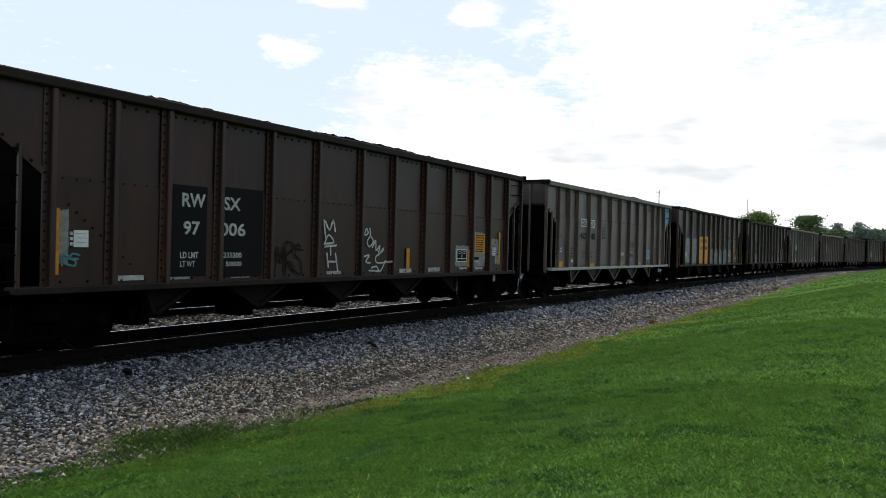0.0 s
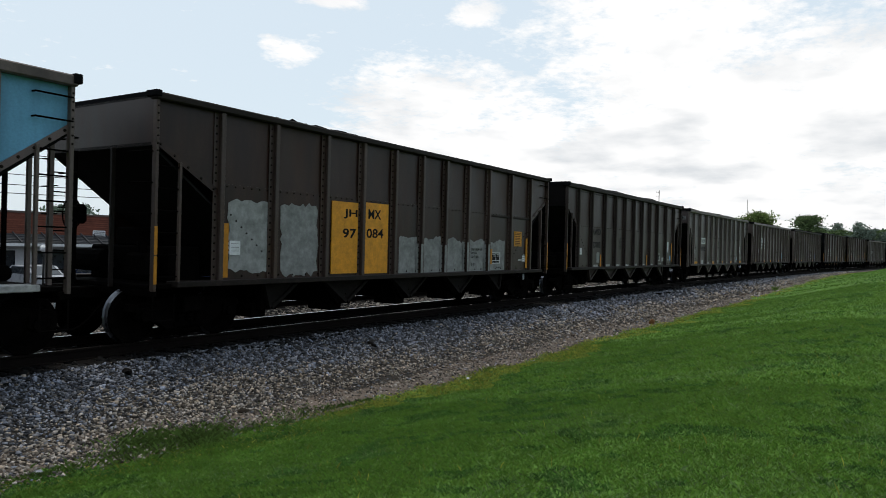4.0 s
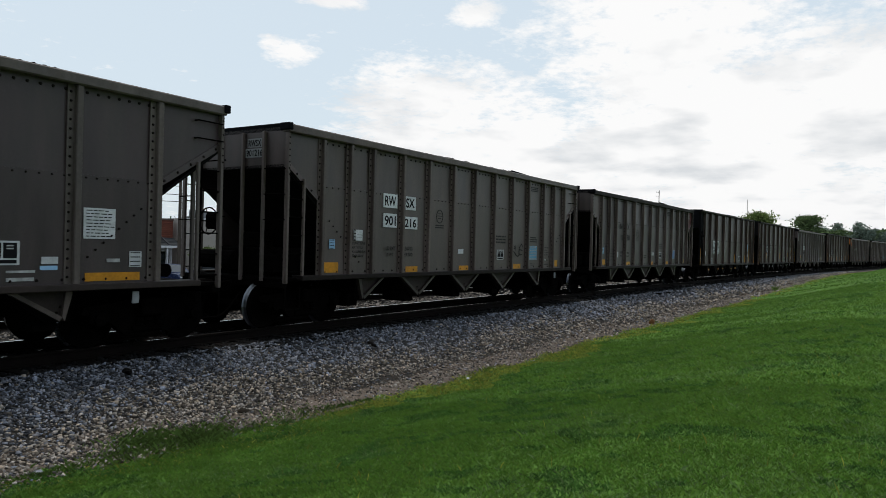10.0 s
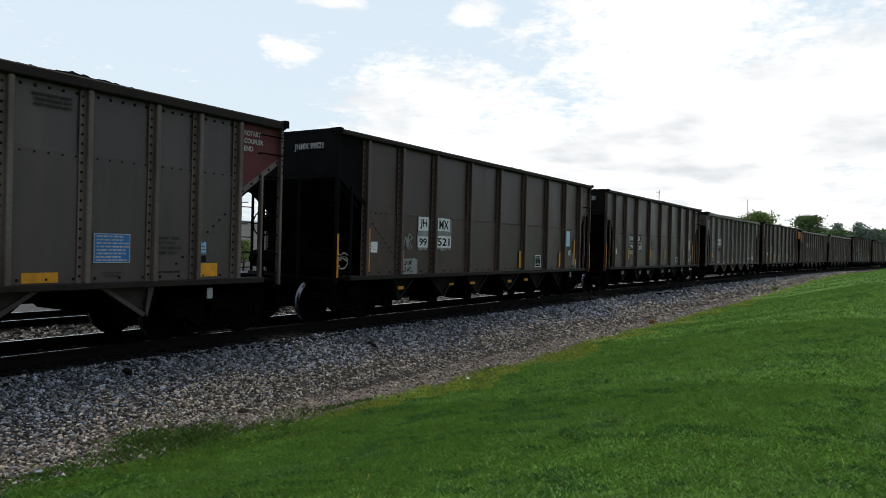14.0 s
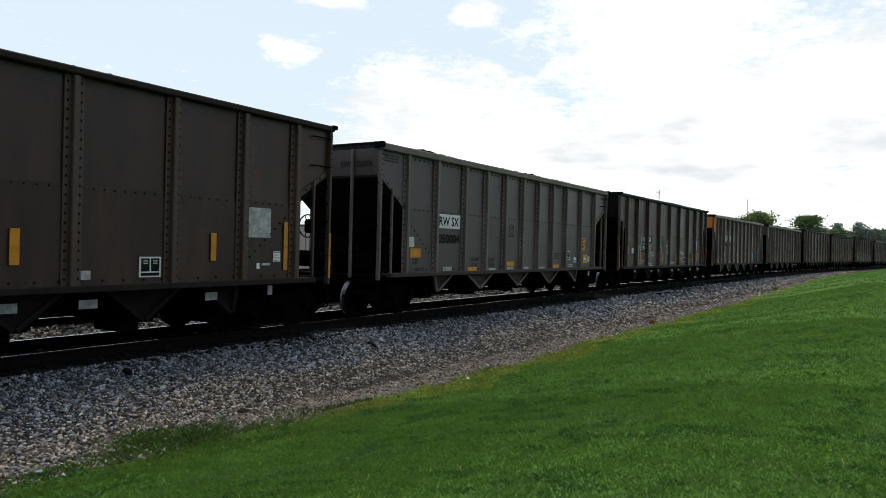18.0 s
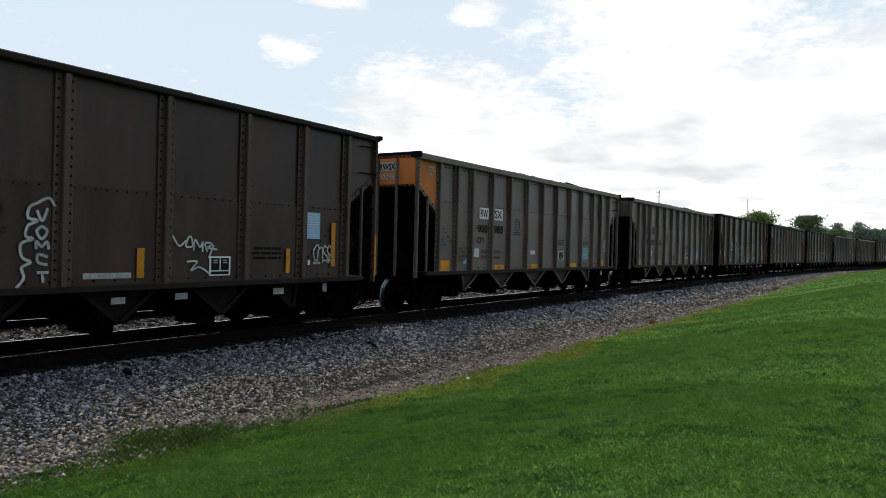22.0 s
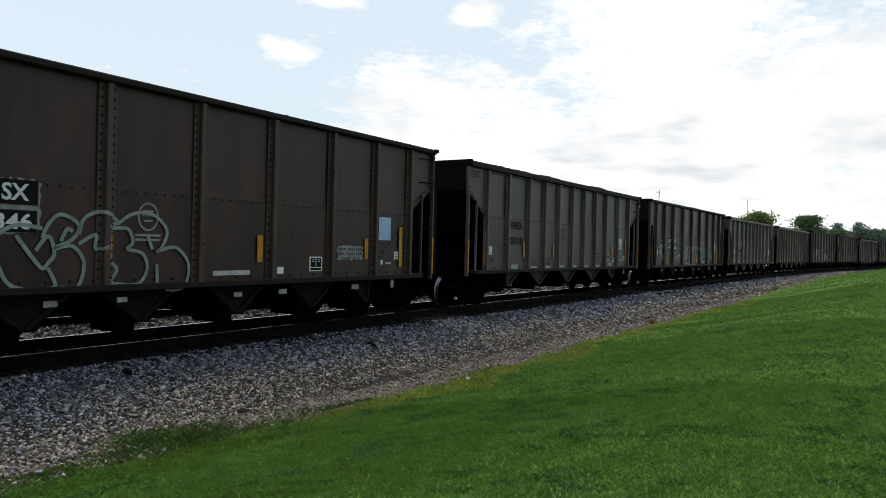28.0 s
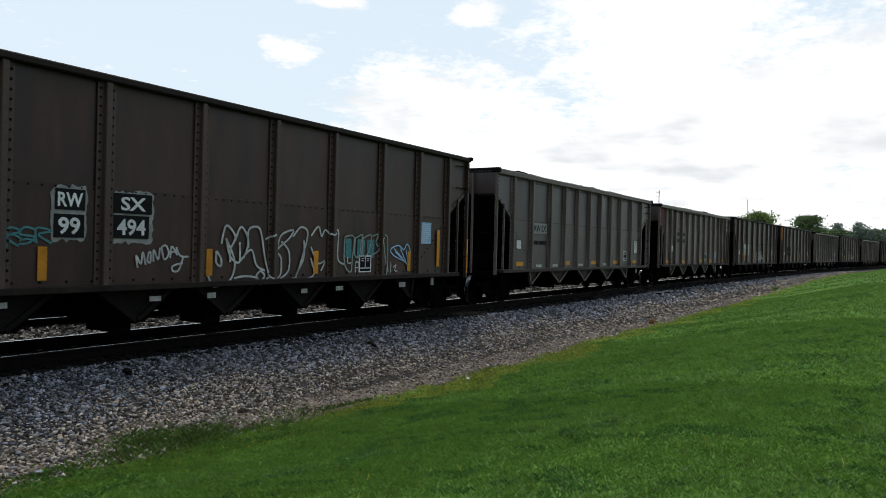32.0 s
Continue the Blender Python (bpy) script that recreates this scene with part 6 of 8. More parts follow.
def ribbon(sh, pts, width, rib_xs):
    """One painted line through points in x, z, riding over the ribs."""
    v = []
    for i, (x, z) in enumerate(pts):
        a, b = Vector(pts[max(i - 1, 0)]), Vector(pts[min(i + 1, len(pts) - 1)])
        d = (b - a).normalized() if (b - a).length > 1e-6 else Vector((1, 0))
        nx, nz = -d.y * width / 2, d.x * width / 2
        y = RIB_Y - 0.003 if any(abs(x - r) < 0.07 for r in rib_xs) else PANEL_Y - 0.0225
        v += [(x + nx, y, z + nz), (x - nx, y, z - nz)]
    sh.add(v, [(2 * i, 2 * i + 2, 2 * i + 3, 2 * i + 1) for i in range(len(pts) - 1)])


def smooth(ctrl, n=5):
    """A rounded path through control points."""
    out, m = [], len(ctrl)
    for i in range(m - 1):
        p0, p1, p2, p3 = (Vector(ctrl[min(max(j, 0), m - 1)]) for j in (i - 1, i, i + 1, i + 2))
        for k in range(n):
            t = k / n
            out.append(0.5 * (2 * p1 + (p2 - p0) * t + (2 * p0 - 5 * p1 + 4 * p2 - p3) * t * t + (3 * p1 - p0 - 3 * p2 + p3) * t ** 3))
    return out + [Vector(ctrl[-1])]


# bends of a spray can, in a unit cell: arch, hook, bowl, snake, loop, zigzag
BENDS = (((-0.4, -0.5), (-0.35, 0.3), (0.0, 0.48), (0.35, 0.3), (0.4, -0.5)), ((0.4, 0.35), (0.05, 0.5), (-0.38, 0.1), (-0.2, -0.45), (0.35, -0.35)),
         ((-0.4, 0.5), (-0.4, -0.2), (0.0, -0.48), (0.4, -0.2), (0.4, 0.5)), ((0.38, 0.4), (-0.1, 0.5), (-0.35, 0.2), (0.3, -0.1), (0.2, -0.45), (-0.38, -0.4)),
         ((-0.3, -0.5), (-0.3, 0.48), (0.3, 0.3), (-0.2, 0.02), (0.4, -0.48)), ((-0.42, -0.48), (-0.25, 0.45), (0.0, -0.2), (0.25, 0.45), (0.42, -0.48)))


def scrawl(car, x, z, w, h, mat, style, n, seed):
    """Sprayed scrawl: bending strokes side by side; bubbles are fat hollow outlines."""
    rng = random.Random(seed)
    cx = local(car, x)
    ribs = [sum(c[0] for c in o.bound_box) / 8 for o in car.children if o.name.split(".")[0] == "rib"]
    sh = Shape()
    for i in range(n):
        ox, oz, lw, lh = cx + w * ((i + 0.5) / n - 0.5), z + h * rng.uniform(-0.05, 0.05), w / n * 1.35, h * rng.uniform(0.85, 1.0)
        bend = [(p + rng.uniform(-0.13, 0.13), q + rng.uniform(-0.1, 0.1)) for p, q in BENDS[(seed + i * 5 + rng.randint(0, 2)) % len(BENDS)]]
        skew = rng.uniform(-0.1, 0.25)
        fat = 0.24 * min(lw, lh) if style == "bubble" else 0
        path = smooth([(ox + (lw - 2 * fat) * (a + skew * b) * 1.05, oz + (lh - 2 * fat) * b) for a, b in bend], 6)
        if style == "bubble":
            left, right = [], []
            for j, p in enumerate(path):
                d = path[min(j + 1, len(path) - 1)] - path[max(j - 1, 0)]
                d = d.normalized() if d.length > 1e-6 else Vector((1, 0))
                q = Vector((-d.y, d.x)) * fat * (0.85 + 0.3 * math.sin(j * 0.7 + i))
                left.append(tuple(p + q)); right.append(tuple(p - q))
            d0, d1 = (path[0] - path[1]).normalized() * fat, (path[-1] - path[-2]).normalized() * fat
            ring = left + [tuple(path[-1] + d1)] + right[::-1] + [tuple(path[0] + d0)]
            ribbon(sh, ring + ring[:1], 0.045, ribs)
        else:
            ribbon(sh, [tuple(p) for p in path], 0.03, ribs)
            if rng.random() < 0.6:
                a = rng.uniform(-0.3, 0.3)
                ribbon(sh, [tuple(p) for p in smooth([(ox - lw * 0.4, oz + lh * a), (ox, oz + lh * (a + rng.uniform(-0.2, 0.2))), (ox + lw * 0.45, oz + lh * (a - 0.05))], 5)], 0.028, ribs)
    part("scrawl", sh, mat, car, "sprayed looping scrawl")


GRID = "0123456789abcdefghijklmnopqrstuvwxyz"


def spray(car, x, z, w, h, mat, strokes, width=0.03, soft=5):
    """Hand-sprayed strokes: each word is one line through places of a 36 by 36 grid, across and up."""
    cx = local(car, x)
    ribs = [sum(c[0] for c in o.bound_box) / 8 for o in car.children if o.name.split(".")[0] == "rib"]
    sh = Shape()
    for line in strokes.split():
        at = [(cx + w * (GRID.index(line[i]) / 35 - 0.5), z + h * (GRID.index(line[i + 1]) / 35 - 0.5)) for i in range(0, len(line), 2)]
        ribbon(sh, [tuple(p) for p in smooth(at, soft)], width, ribs)
    part("scrawl", sh, mat, car, "hand-sprayed scrawl")


def painted_out(car, x0, x1, z0, z1, mat, seed):
    """A broad painted-out band with a ragged, dripping upper edge."""
    n = int((x1 - x0) / 0.06)
    tops = [z1 + 0.14 * noise.noise((i * 0.16, seed, 0)) + 0.07 * noise.noise((i * 0.55, seed, 3)) for i in range(n + 1)]
    sh, a = Shape(), local(car, 0)
    for i in range(n):
        p, q = x0 + (x1 - x0) * i / n, x0 + (x1 - x0) * (i + 1) / n
        v = [(a + p, PANEL_Y - 0.003, z0), (a + q, PANEL_Y - 0.003, z0), (a + q, PANEL_Y - 0.003, tops[i + 1]), (a + p, PANEL_Y - 0.003, tops[i])]
        sh.add(v, [(0, 1, 2, 3)])
    for o in [o for o in car.children if o.name.split(".")[0] == "rib"]:
        r = sum(c[0] for c in o.bound_box) / 8
        k = (r - a - x0) / (x1 - x0)
        if 0 < k < 1 and o.bound_box[0][1] < 0:
            t = tops[int(k * n)] - 0.1
            sh.box(r - 0.05, r + 0.05, RIB_Y - 0.004, RIB_Y - 0.001, z0, t)
            sh.box(r - 0.148, r - 0.052, PANEL_Y - 0.0215, PANEL_Y - 0.0185, z0, t)
    part("paint_patch", sh, mat, car, "pale painted-out band with a ragged edge")


def tape_corner(car, mat, pieces):
    """Reflective tape up the corner posts of both ends."""
    for z0, z1 in pieces:
        for side in (1, -1):
            part("reflective_strip", Shape().box(-0.028, 0.028, -0.004, 0, z0, z1), mat, car, at=pose(side * (local(car, 0) + 0.03), -1.594, 0))


def end_word(car, text, y, z, w, h, mat, plate=None):
    """Lettering on the leading header plate."""
    if plate:
        part("number_board", Shape().box(-0.008, 0, -w * 0.56, w * 0.56, -h * 0.75, h * 0.75), plate, car, at=pose(local(car, -0.002), y, z))
    me, tw = letters(text, h, mat)
    part("lettering", me, None, car, at=pose(local(car, -0.014), y, z - h / 2, rz=-90) @ Matrix.Diagonal((w / tw, 1, 1, 1)))


c = CARS["d"]
sticker(c, 3.246, 1.893, 0.797, 1.528, INK, "number_board")
sticker(c, 4.422, 1.898, 1.014, 1.594, INK, "number_board")
word(c, "RW", 3.368, 2.413, 0.475, 0.247, GREYWHITE)
word(c, "SX", 4.195, 2.403, 0.389, 0.252, GREYWHITE)
word(c, "97", 3.333, 1.945, 0.334, 0.247, GREYWHITE)
word(c, "006", 4.219, 1.95, 0.585, 0.252, GREYWHITE)
word(c, "LD LMT", 3.295, 1.489, 0.367, 0.114, GREYWHITE)
word(c, "LT WT", 3.264, 1.342, 0.297, 0.104, GREYWHITE)
word(c, "235200", 4.224, 1.49, 0.416, 0.101, GREYWHITE)
word(c, "50800", 4.254, 1.333, 0.366, 0.091, GREYWHITE)
sticker(c, 1.023, 1.679, 0.097, 0.947, AMBER, "reflective_strip")
sticker(c, 2.857, 1.391, 0.119, 0.469, AMBER, "reflective_strip")
sticker(c, 9.678, 1.418, 0.191, 0.495, AMBER, "reflective_strip")
patch(c, 1.149, 1.742, 0.141, 0.804, PATCH)
tag(c, 1.365, 1.723, 0.291, 0.246)
scrawl(c, 1.228, 1.412, 0.251, 0.178, TEAL, "tag", 2, 3)
sticker(c, 2.23, 1.131, 0.442, 0.079, GREYWHITE, "reflective_strip")
sticker(c, 3.114, 1.123, 0.425, 0.075, GREYWHITE, "reflective_strip")
sticker(c, 4.433, 1.117, 0.428, 0.072, GREYWHITE, "reflective_strip")
sticker(c, 9.61, 1.124, 0.499, 0.096, GREYWHITE, "reflective_strip")
sticker(c, 10.882, 1.132, 0.535, 0.102, GREYWHITE, "reflective_strip")
scrawl(c, 5.661, 1.404, 0.701, 0.664, INK, "tag", 3, 4)
spray(c, 6.865, 1.687, 0.468, 1.095, CHALK, "5m0zdslzrr 1ibpok1j 2hvi ghhb 8dc3 sdz0 a7v7", 0.04, 3)
spray(c, 8.453, 1.620, 0.985, 0.992, CHALK, "1v3y5v2t0v 7z8t4o7kco9s bjfpghllje jdqjoggci7z8 0c7d3897 a3h4m0t9 71n0", 0.04)
sticker(c, 6.99, 1.125, 0.45, 0.07, GREYWHITE, "reflective_strip")

c = CARS["blue"]
sticker(c, 3.39, 2.748, 0.516, 0.31, WHITE, "number_board")
sticker(c, 4.227, 2.738, 0.587, 0.318, WHITE, "number_board")
word(c, "DE", 3.389, 2.744, 0.413, 0.236, INK)
word(c, "GX", 4.243, 2.735, 0.461, 0.241, INK)
word(c, "452", 3.353, 2.255, 0.514, 0.244, INK)
word(c, "348", 4.255, 2.256, 0.589, 0.268, INK)
word(c, "LD LMT", 3.407, 1.612, 0.342, 0.098, FAINT)
word(c, "237300", 4.123, 1.619, 0.375, 0.103, FAINT)
word(c, "LT WT", 3.379, 1.469, 0.279, 0.09, FAINT)
word(c, "48700", 4.139, 1.46, 0.33, 0.095, FAINT)
sticker(c, 1.35, 1.214, 0.454, 0.205, YELLOW, "reflective_strip")
sticker(c, 4.306, 1.143, 0.489, 0.122, YELLOW, "reflective_strip")
sticker(c, 7.562, 1.135, 0.456, 0.136, YELLOW, "reflective_strip")
sticker(c, 1.199, 1.778, 0.18, 0.167, INK, "number_board")
sticker(c, 1.373, 1.697, 0.162, 0.198, PALEBLUE)
sticker(c, 1.167, 1.562, 0.179, 0.056, WHITE)
sticker(c, 2.387, 1.312, 0.162, 0.107, WHITE)
sticker(c, 7.764, 1.593, 0.293, 0.148, WHITE)
emblem(c, 5.512, 2.47, 0.323, 0.345, FAINT)
word(c, "RADIANT TUBE", 2.189, 1.771, 0.564, 0.058, FAINT)
word(c, "HEAT ONLY", 2.189, 1.677, 0.423, 0.058, FAINT)
word(c, "MAX. ALUMINUM", 2.189, 1.583, 0.611, 0.058, FAINT)
word(c, "TEMP 250 F", 2.189, 1.489, 0.470, 0.058, FAINT)
bars(c, 8.891, 2.004, 0.732, 0.246, 3, FAINT)
bars(c, 11.338, 3.688, 0.674, 0.25, 3, FAINT)
inspection(c, 8.928, 1.505, 0.464, 0.303)

c = CARS["e"]
patch(c, 2.084, 1.834, 1.058, 1.338, PATCH)
patch(c, 3.372, 1.802, 1.061, 1.427, PATCH)
sticker(c, 4.738, 1.873, 0.862, 1.545, YELLOW, "number_board")
sticker(c, 5.856, 1.881, 0.849, 1.597, YELLOW, "number_board")
word(c, "JH", 4.914, 2.387, 0.461, 0.22, INK)
word(c, "MX", 5.762, 2.423, 0.471, 0.229, INK)
word(c, "97", 4.888, 1.969, 0.46, 0.22, INK)
word(c, "084", 5.785, 1.99, 0.621, 0.229, INK)
bars(c, 4.919, 1.307, 0.461, 0.246, 2, INK)
bars(c, 5.82, 1.301, 0.623, 0.256, 2, INK)
tag(c, 1.674, 1.618, 0.322, 0.262)
sticker(c, 1.49, 1.574, 0.149, 0.966, AMBER, "reflective_strip")

c = CARS["e"]
word(c, "EXW 10-6 H 13-5", 10.471, 1.674, 0.602, 0.081, INK)
word(c, "EW 10-6", 10.322, 1.568, 0.297, 0.073, INK)
word(c, "CU. FT. 4224", 10.378, 1.461, 0.404, 0.074, INK)
word(c, "IL 48-2", 10.294, 1.248, 0.227, 0.073, INK)

c = CARS["c1"]
emblem(c, 5.881, 2.114, 0.432, 0.344, FAINT)

c = CARS["c2"]
sticker(c, 3.106, 2.413, 1.095, 0.358, WHITE, "number_board")
word(c, "RW SX", 3.096, 2.409, 0.97, 0.247, INK)
word(c, "050585", 3.096, 1.952, 1.049, 0.256, INK)
tag(c, 1.369, 1.795, 0.312, 0.235)
sticker(c, 1.632, 1.151, 0.945, 0.132, YELLOW, "reflective_strip")
sticker(c, 5.56, 1.133, 0.575, 0.169, YELLOW, "reflective_strip")
sticker(c, 7.836, 1.136, 0.536, 0.168, YELLOW, "reflective_strip")
sticker(c, 10.106, 1.138, 0.612, 0.162, YELLOW, "reflective_strip")
sticker(c, 3.078, 1.178, 0.451, 0.214, GREYWHITE, "reflective_strip")
sticker(c, 4.386, 1.113, 0.45, 0.093, GREYWHITE, "reflective_strip")
sticker(c, 6.679, 1.171, 0.443, 0.211, GREYWHITE, "reflective_strip")
sticker(c, 9.007, 1.112, 0.384, 0.095, GREYWHITE, "reflective_strip")
emblem(c, 6.761, 2.306, 0.395, 0.369, FAINT)
word(c, "LD LMT", 4.548, 1.428, 0.432, 0.112, FAINT)
word(c, "237300", 5.434, 1.431, 0.403, 0.108, FAINT)
word(c, "LT WT", 4.533, 1.269, 0.39, 0.112, FAINT)
word(c, "48700", 5.454, 1.273, 0.374, 0.108, FAINT)
bars(c, 0.48, 3.799, 0.624, 0.212, 3, FAINT)
bars(c, 1.613, 1.333, 0.296, 0.17, 2, FAINT)
bars(c, 10.112, 1.504, 0.66, 0.273, 3, FAINT)

c = CARS["a2"]
sticker(c, 3.416, 2.773, 0.54, 0.325, WHITE, "number_board")
sticker(c, 4.218, 2.763, 0.466, 0.325, WHITE, "number_board")
sticker(c, 3.419, 2.313, 0.519, 0.325, WHITE, "number_board")
sticker(c, 4.248, 2.285, 0.588, 0.299, WHITE, "number_board")
word(c, "RW", 3.414, 2.769, 0.432, 0.25, INK)
word(c, "SX", 4.217, 2.768, 0.371, 0.246, INK)
word(c, "901", 3.418, 2.309, 0.432, 0.25, INK)
word(c, "216", 4.246, 2.285, 0.492, 0.229, INK)
tag(c, 2.254, 1.939, 0.304, 0.239)
sticker(c, 1.413, 1.726, 0.179, 0.203, PALEBLUE)
sticker(c, 1.389, 1.233, 0.471, 0.217, YELLOW, "reflective_strip")
sticker(c, 4.357, 1.154, 0.499, 0.142, YELLOW, "reflective_strip")
sticker(c, 6.845, 1.158, 0.485, 0.123, YELLOW, "reflective_strip")
sticker(c, 10.059, 1.166, 0.531, 0.144, YELLOW, "reflective_strip")
emblem(c, 5.577, 2.506, 0.323, 0.362, FAINT)
inspection(c, 8.959, 1.523, 0.42, 0.297)
sticker(c, 6.673, 1.608, 0.27, 0.122, WHITE)
word(c, "LD LMT", 3.459, 1.658, 0.369, 0.101, FAINT)
word(c, "236700", 4.158, 1.658, 0.392, 0.105, FAINT)
word(c, "LT WT", 3.425, 1.511, 0.292, 0.092, FAINT)
word(c, "49300", 4.18, 1.513, 0.357, 0.097, FAINT)
word(c, "RADIANT TUBE", 2.23, 1.758, 0.534, 0.056, FAINT)
word(c, "HEAT ONLY", 2.23, 1.667, 0.401, 0.056, FAINT)
word(c, "MAX. ALUMINUM", 2.23, 1.577, 0.579, 0.056, FAINT)
word(c, "TEMP 250 F", 2.23, 1.486, 0.445, 0.056, FAINT)
bars(c, 8.904, 1.984, 0.775, 0.262, 3, FAINT)
bars(c, 11.197, 3.66, 0.635, 0.163, 3, FAINT)
scrawl(c, 10.06, 1.659, 0.664, 0.336, INK, "tag", 3, 14)

c = CARS["a3"]
word(c, "RW", 3.4, 2.755, 0.461, 0.249, INK)
word(c, "SX", 4.196, 2.762, 0.403, 0.245, INK)
word(c, "12", 3.488, 2.286, 0.271, 0.234, INK)
word(c, "138", 4.213, 2.298, 0.499, 0.263, INK)
sticker(c, 1.397, 1.706, 0.186, 0.267, PALEBLUE)
sticker(c, 1.408, 1.251, 0.469, 0.21, YELLOW, "reflective_strip")
sticker(c, 4.357, 1.186, 0.484, 0.133, YELLOW, "reflective_strip")
sticker(c, 7.619, 1.173, 0.506, 0.139, YELLOW, "reflective_strip")
sticker(c, 10.092, 1.166, 0.508, 0.144, YELLOW, "reflective_strip")
tag(c, 2.941, 1.557, 0.302, 0.234)
word(c, "LD LMT", 3.465, 1.661, 0.357, 0.109, INK)
word(c, "236800", 4.179, 1.644, 0.415, 0.096, INK)
word(c, "LT WT", 3.438, 1.49, 0.291, 0.1, INK)
word(c, "49200", 4.202, 1.487, 0.38, 0.097, INK)
inspection(c, 8.954, 1.523, 0.477, 0.319)
sticker(c, 7.828, 1.606, 0.267, 0.151, WHITE)
emblem(c, 5.58, 2.494, 0.322, 0.342, FAINT)
word(c, "RADIANT TUBE", 2.252, 1.778, 0.575, 0.060, FAINT)
word(c, "HEAT ONLY", 2.252, 1.682, 0.431, 0.060, FAINT)
word(c, "MAX. ALUMINUM", 2.252, 1.586, 0.623, 0.060, FAINT)
word(c, "TEMP 250 F", 2.252, 1.490, 0.479, 0.060, FAINT)
bars(c, 8.898, 1.994, 0.791, 0.284, 3, FAINT)
bars(c, 10.199, 3.645, 0.602, 0.204, 3, FAINT)
bars(c, 6.637, 1.475, 0.441, 0.182, 2, FAINT)

c = CARS["b1"]
patch(c, 3.345, 2.049, 0.494, 0.841, PATCH)
patch(c, 4.31, 2.066, 0.754, 0.857, PATCH)
patch(c, 2.797, 1.196, 0.663, 0.445, PATCH)
sticker(c, 3.343, 2.288, 0.423, 0.344, WHITE, "number_board")
sticker(c, 4.29, 2.298, 0.58, 0.332, WHITE, "number_board")
sticker(c, 3.331, 1.833, 0.423, 0.277, WHITE, "number_board")
sticker(c, 4.294, 1.849, 0.706, 0.303, WHITE, "number_board")
word(c, "JH", 3.342, 2.283, 0.31, 0.258, INK)
word(c, "MX", 4.288, 2.298, 0.455, 0.252, INK)
word(c, "99", 3.33, 1.833, 0.338, 0.201, INK)
word(c, "521", 4.292, 1.849, 0.58, 0.222, INK)
sticker(c, 1.14, 1.614, 0.151, 0.986, AMBER, "reflective_strip")
sticker(c, 2.461, 1.365, 0.153, 0.491, AMBER, "reflective_strip")
sticker(c, 5.681, 1.362, 0.145, 0.511, AMBER, "reflective_strip")
sticker(c, 8.762, 1.379, 0.169, 0.528, AMBER, "reflective_strip")
sticker(c, 11.856, 1.361, 0.185, 0.499, AMBER, "reflective_strip")
tag(c, 1.33, 1.68, 0.299, 0.245)
inspection(c, 10.116, 1.321, 0.458, 0.399)
scrawl(c, 2.699, 1.806, 0.354, 0.368, PATCH, "tag", 2, 21)
word(c, "LD LMT", 2.703, 1.317, 0.38, 0.111, INK)
word(c, "LT WT", 2.676, 1.152, 0.314, 0.111, INK)
chute_mark(c, 2.548, 0.706, 0.257, 0.092, AMBER)
chute_mark(c, 4.858, 0.721, 0.267, 0.073, AMBER)
chute_mark(c, 5.985, 0.721, 0.336, 0.077, AMBER)
chute_mark(c, 8.277, 0.704, 0.3, 0.099, AMBER)
chute_mark(c, 9.401, 0.725, 0.305, 0.091, AMBER)
scrawl(c, 0.214, 1.343, 0.428, 0.353, PATCH, "tag", 2, 22)

c = CARS["b2"]
patch(c, 3.213, 2.012, 0.561, 0.878, PATCH)
patch(c, 4.27, 2.08, 0.813, 0.714, PATCH)
patch(c, 1.126, 1.371, 0.109, 0.318, PATCH)
sticker(c, 3.236, 2.279, 0.422, 0.303, INK, "number_board")
sticker(c, 4.23, 2.294, 0.637, 0.331, INK, "number_board")
sticker(c, 3.237, 1.909, 0.423, 0.296, INK, "number_board")
sticker(c, 4.22, 1.887, 0.605, 0.315, INK, "number_board")
word(c, "RW", 3.24, 2.275, 0.357, 0.233, WHITE)
word(c, "SX", 4.23, 2.289, 0.371, 0.24, WHITE)
word(c, "99", 3.245, 1.909, 0.31, 0.234, WHITE)
word(c, "330", 4.22, 1.883, 0.498, 0.24, WHITE)
sticker(c, 1.041, 1.697, 0.154, 0.927, AMBER, "reflective_strip")
sticker(c, 2.882, 1.593, 0.143, 0.471, AMBER, "reflective_strip")
sticker(c, 5.939, 1.604, 0.146, 0.464, AMBER, "reflective_strip")
sticker(c, 8.207, 1.597, 0.137, 0.495, AMBER, "reflective_strip")
tag(c, 1.261, 1.692, 0.299, 0.241)
tag(c, 1.213, 1.301, 0.159, 0.194)
sticker(c, 9.165, 1.189, 0.282, 0.133, GREYWHITE, "reflective_strip")
emblem(c, 6.234, 2.103, 0.344, 0.349, FAINT)
chute_mark(c, 2.414, 0.781, 0.3, 0.177, PATCH)
chute_mark(c, 4.706, 0.75, 0.274, 0.172, PATCH)
chute_mark(c, 5.858, 0.744, 0.263, 0.185, PATCH)
chute_mark(c, 8.174, 0.755, 0.306, 0.158, PATCH)
chute_mark(c, 9.326, 0.752, 0.344, 0.156, PATCH)
chute_mark(c, 11.599, 0.766, 0.306, 0.162, PATCH)

c = CARS["c3"]
sticker(c, 3.077, 2.395, 1.073, 0.371, WHITE, "number_board")
word(c, "RW SX", 3.069, 2.394, 0.961, 0.258, INK)
word(c, "050004", 3.076, 1.938, 1.063, 0.25, INK)
tag(c, 1.325, 1.824, 0.299, 0.249)
sticker(c, 1.562, 1.555, 0.449, 0.225, YELLOW, "reflective_strip")
sticker(c, 4.356, 1.117, 0.479, 0.115, YELLOW, "reflective_strip")
sticker(c, 6.677, 1.243, 0.47, 0.141, YELLOW, "reflective_strip")
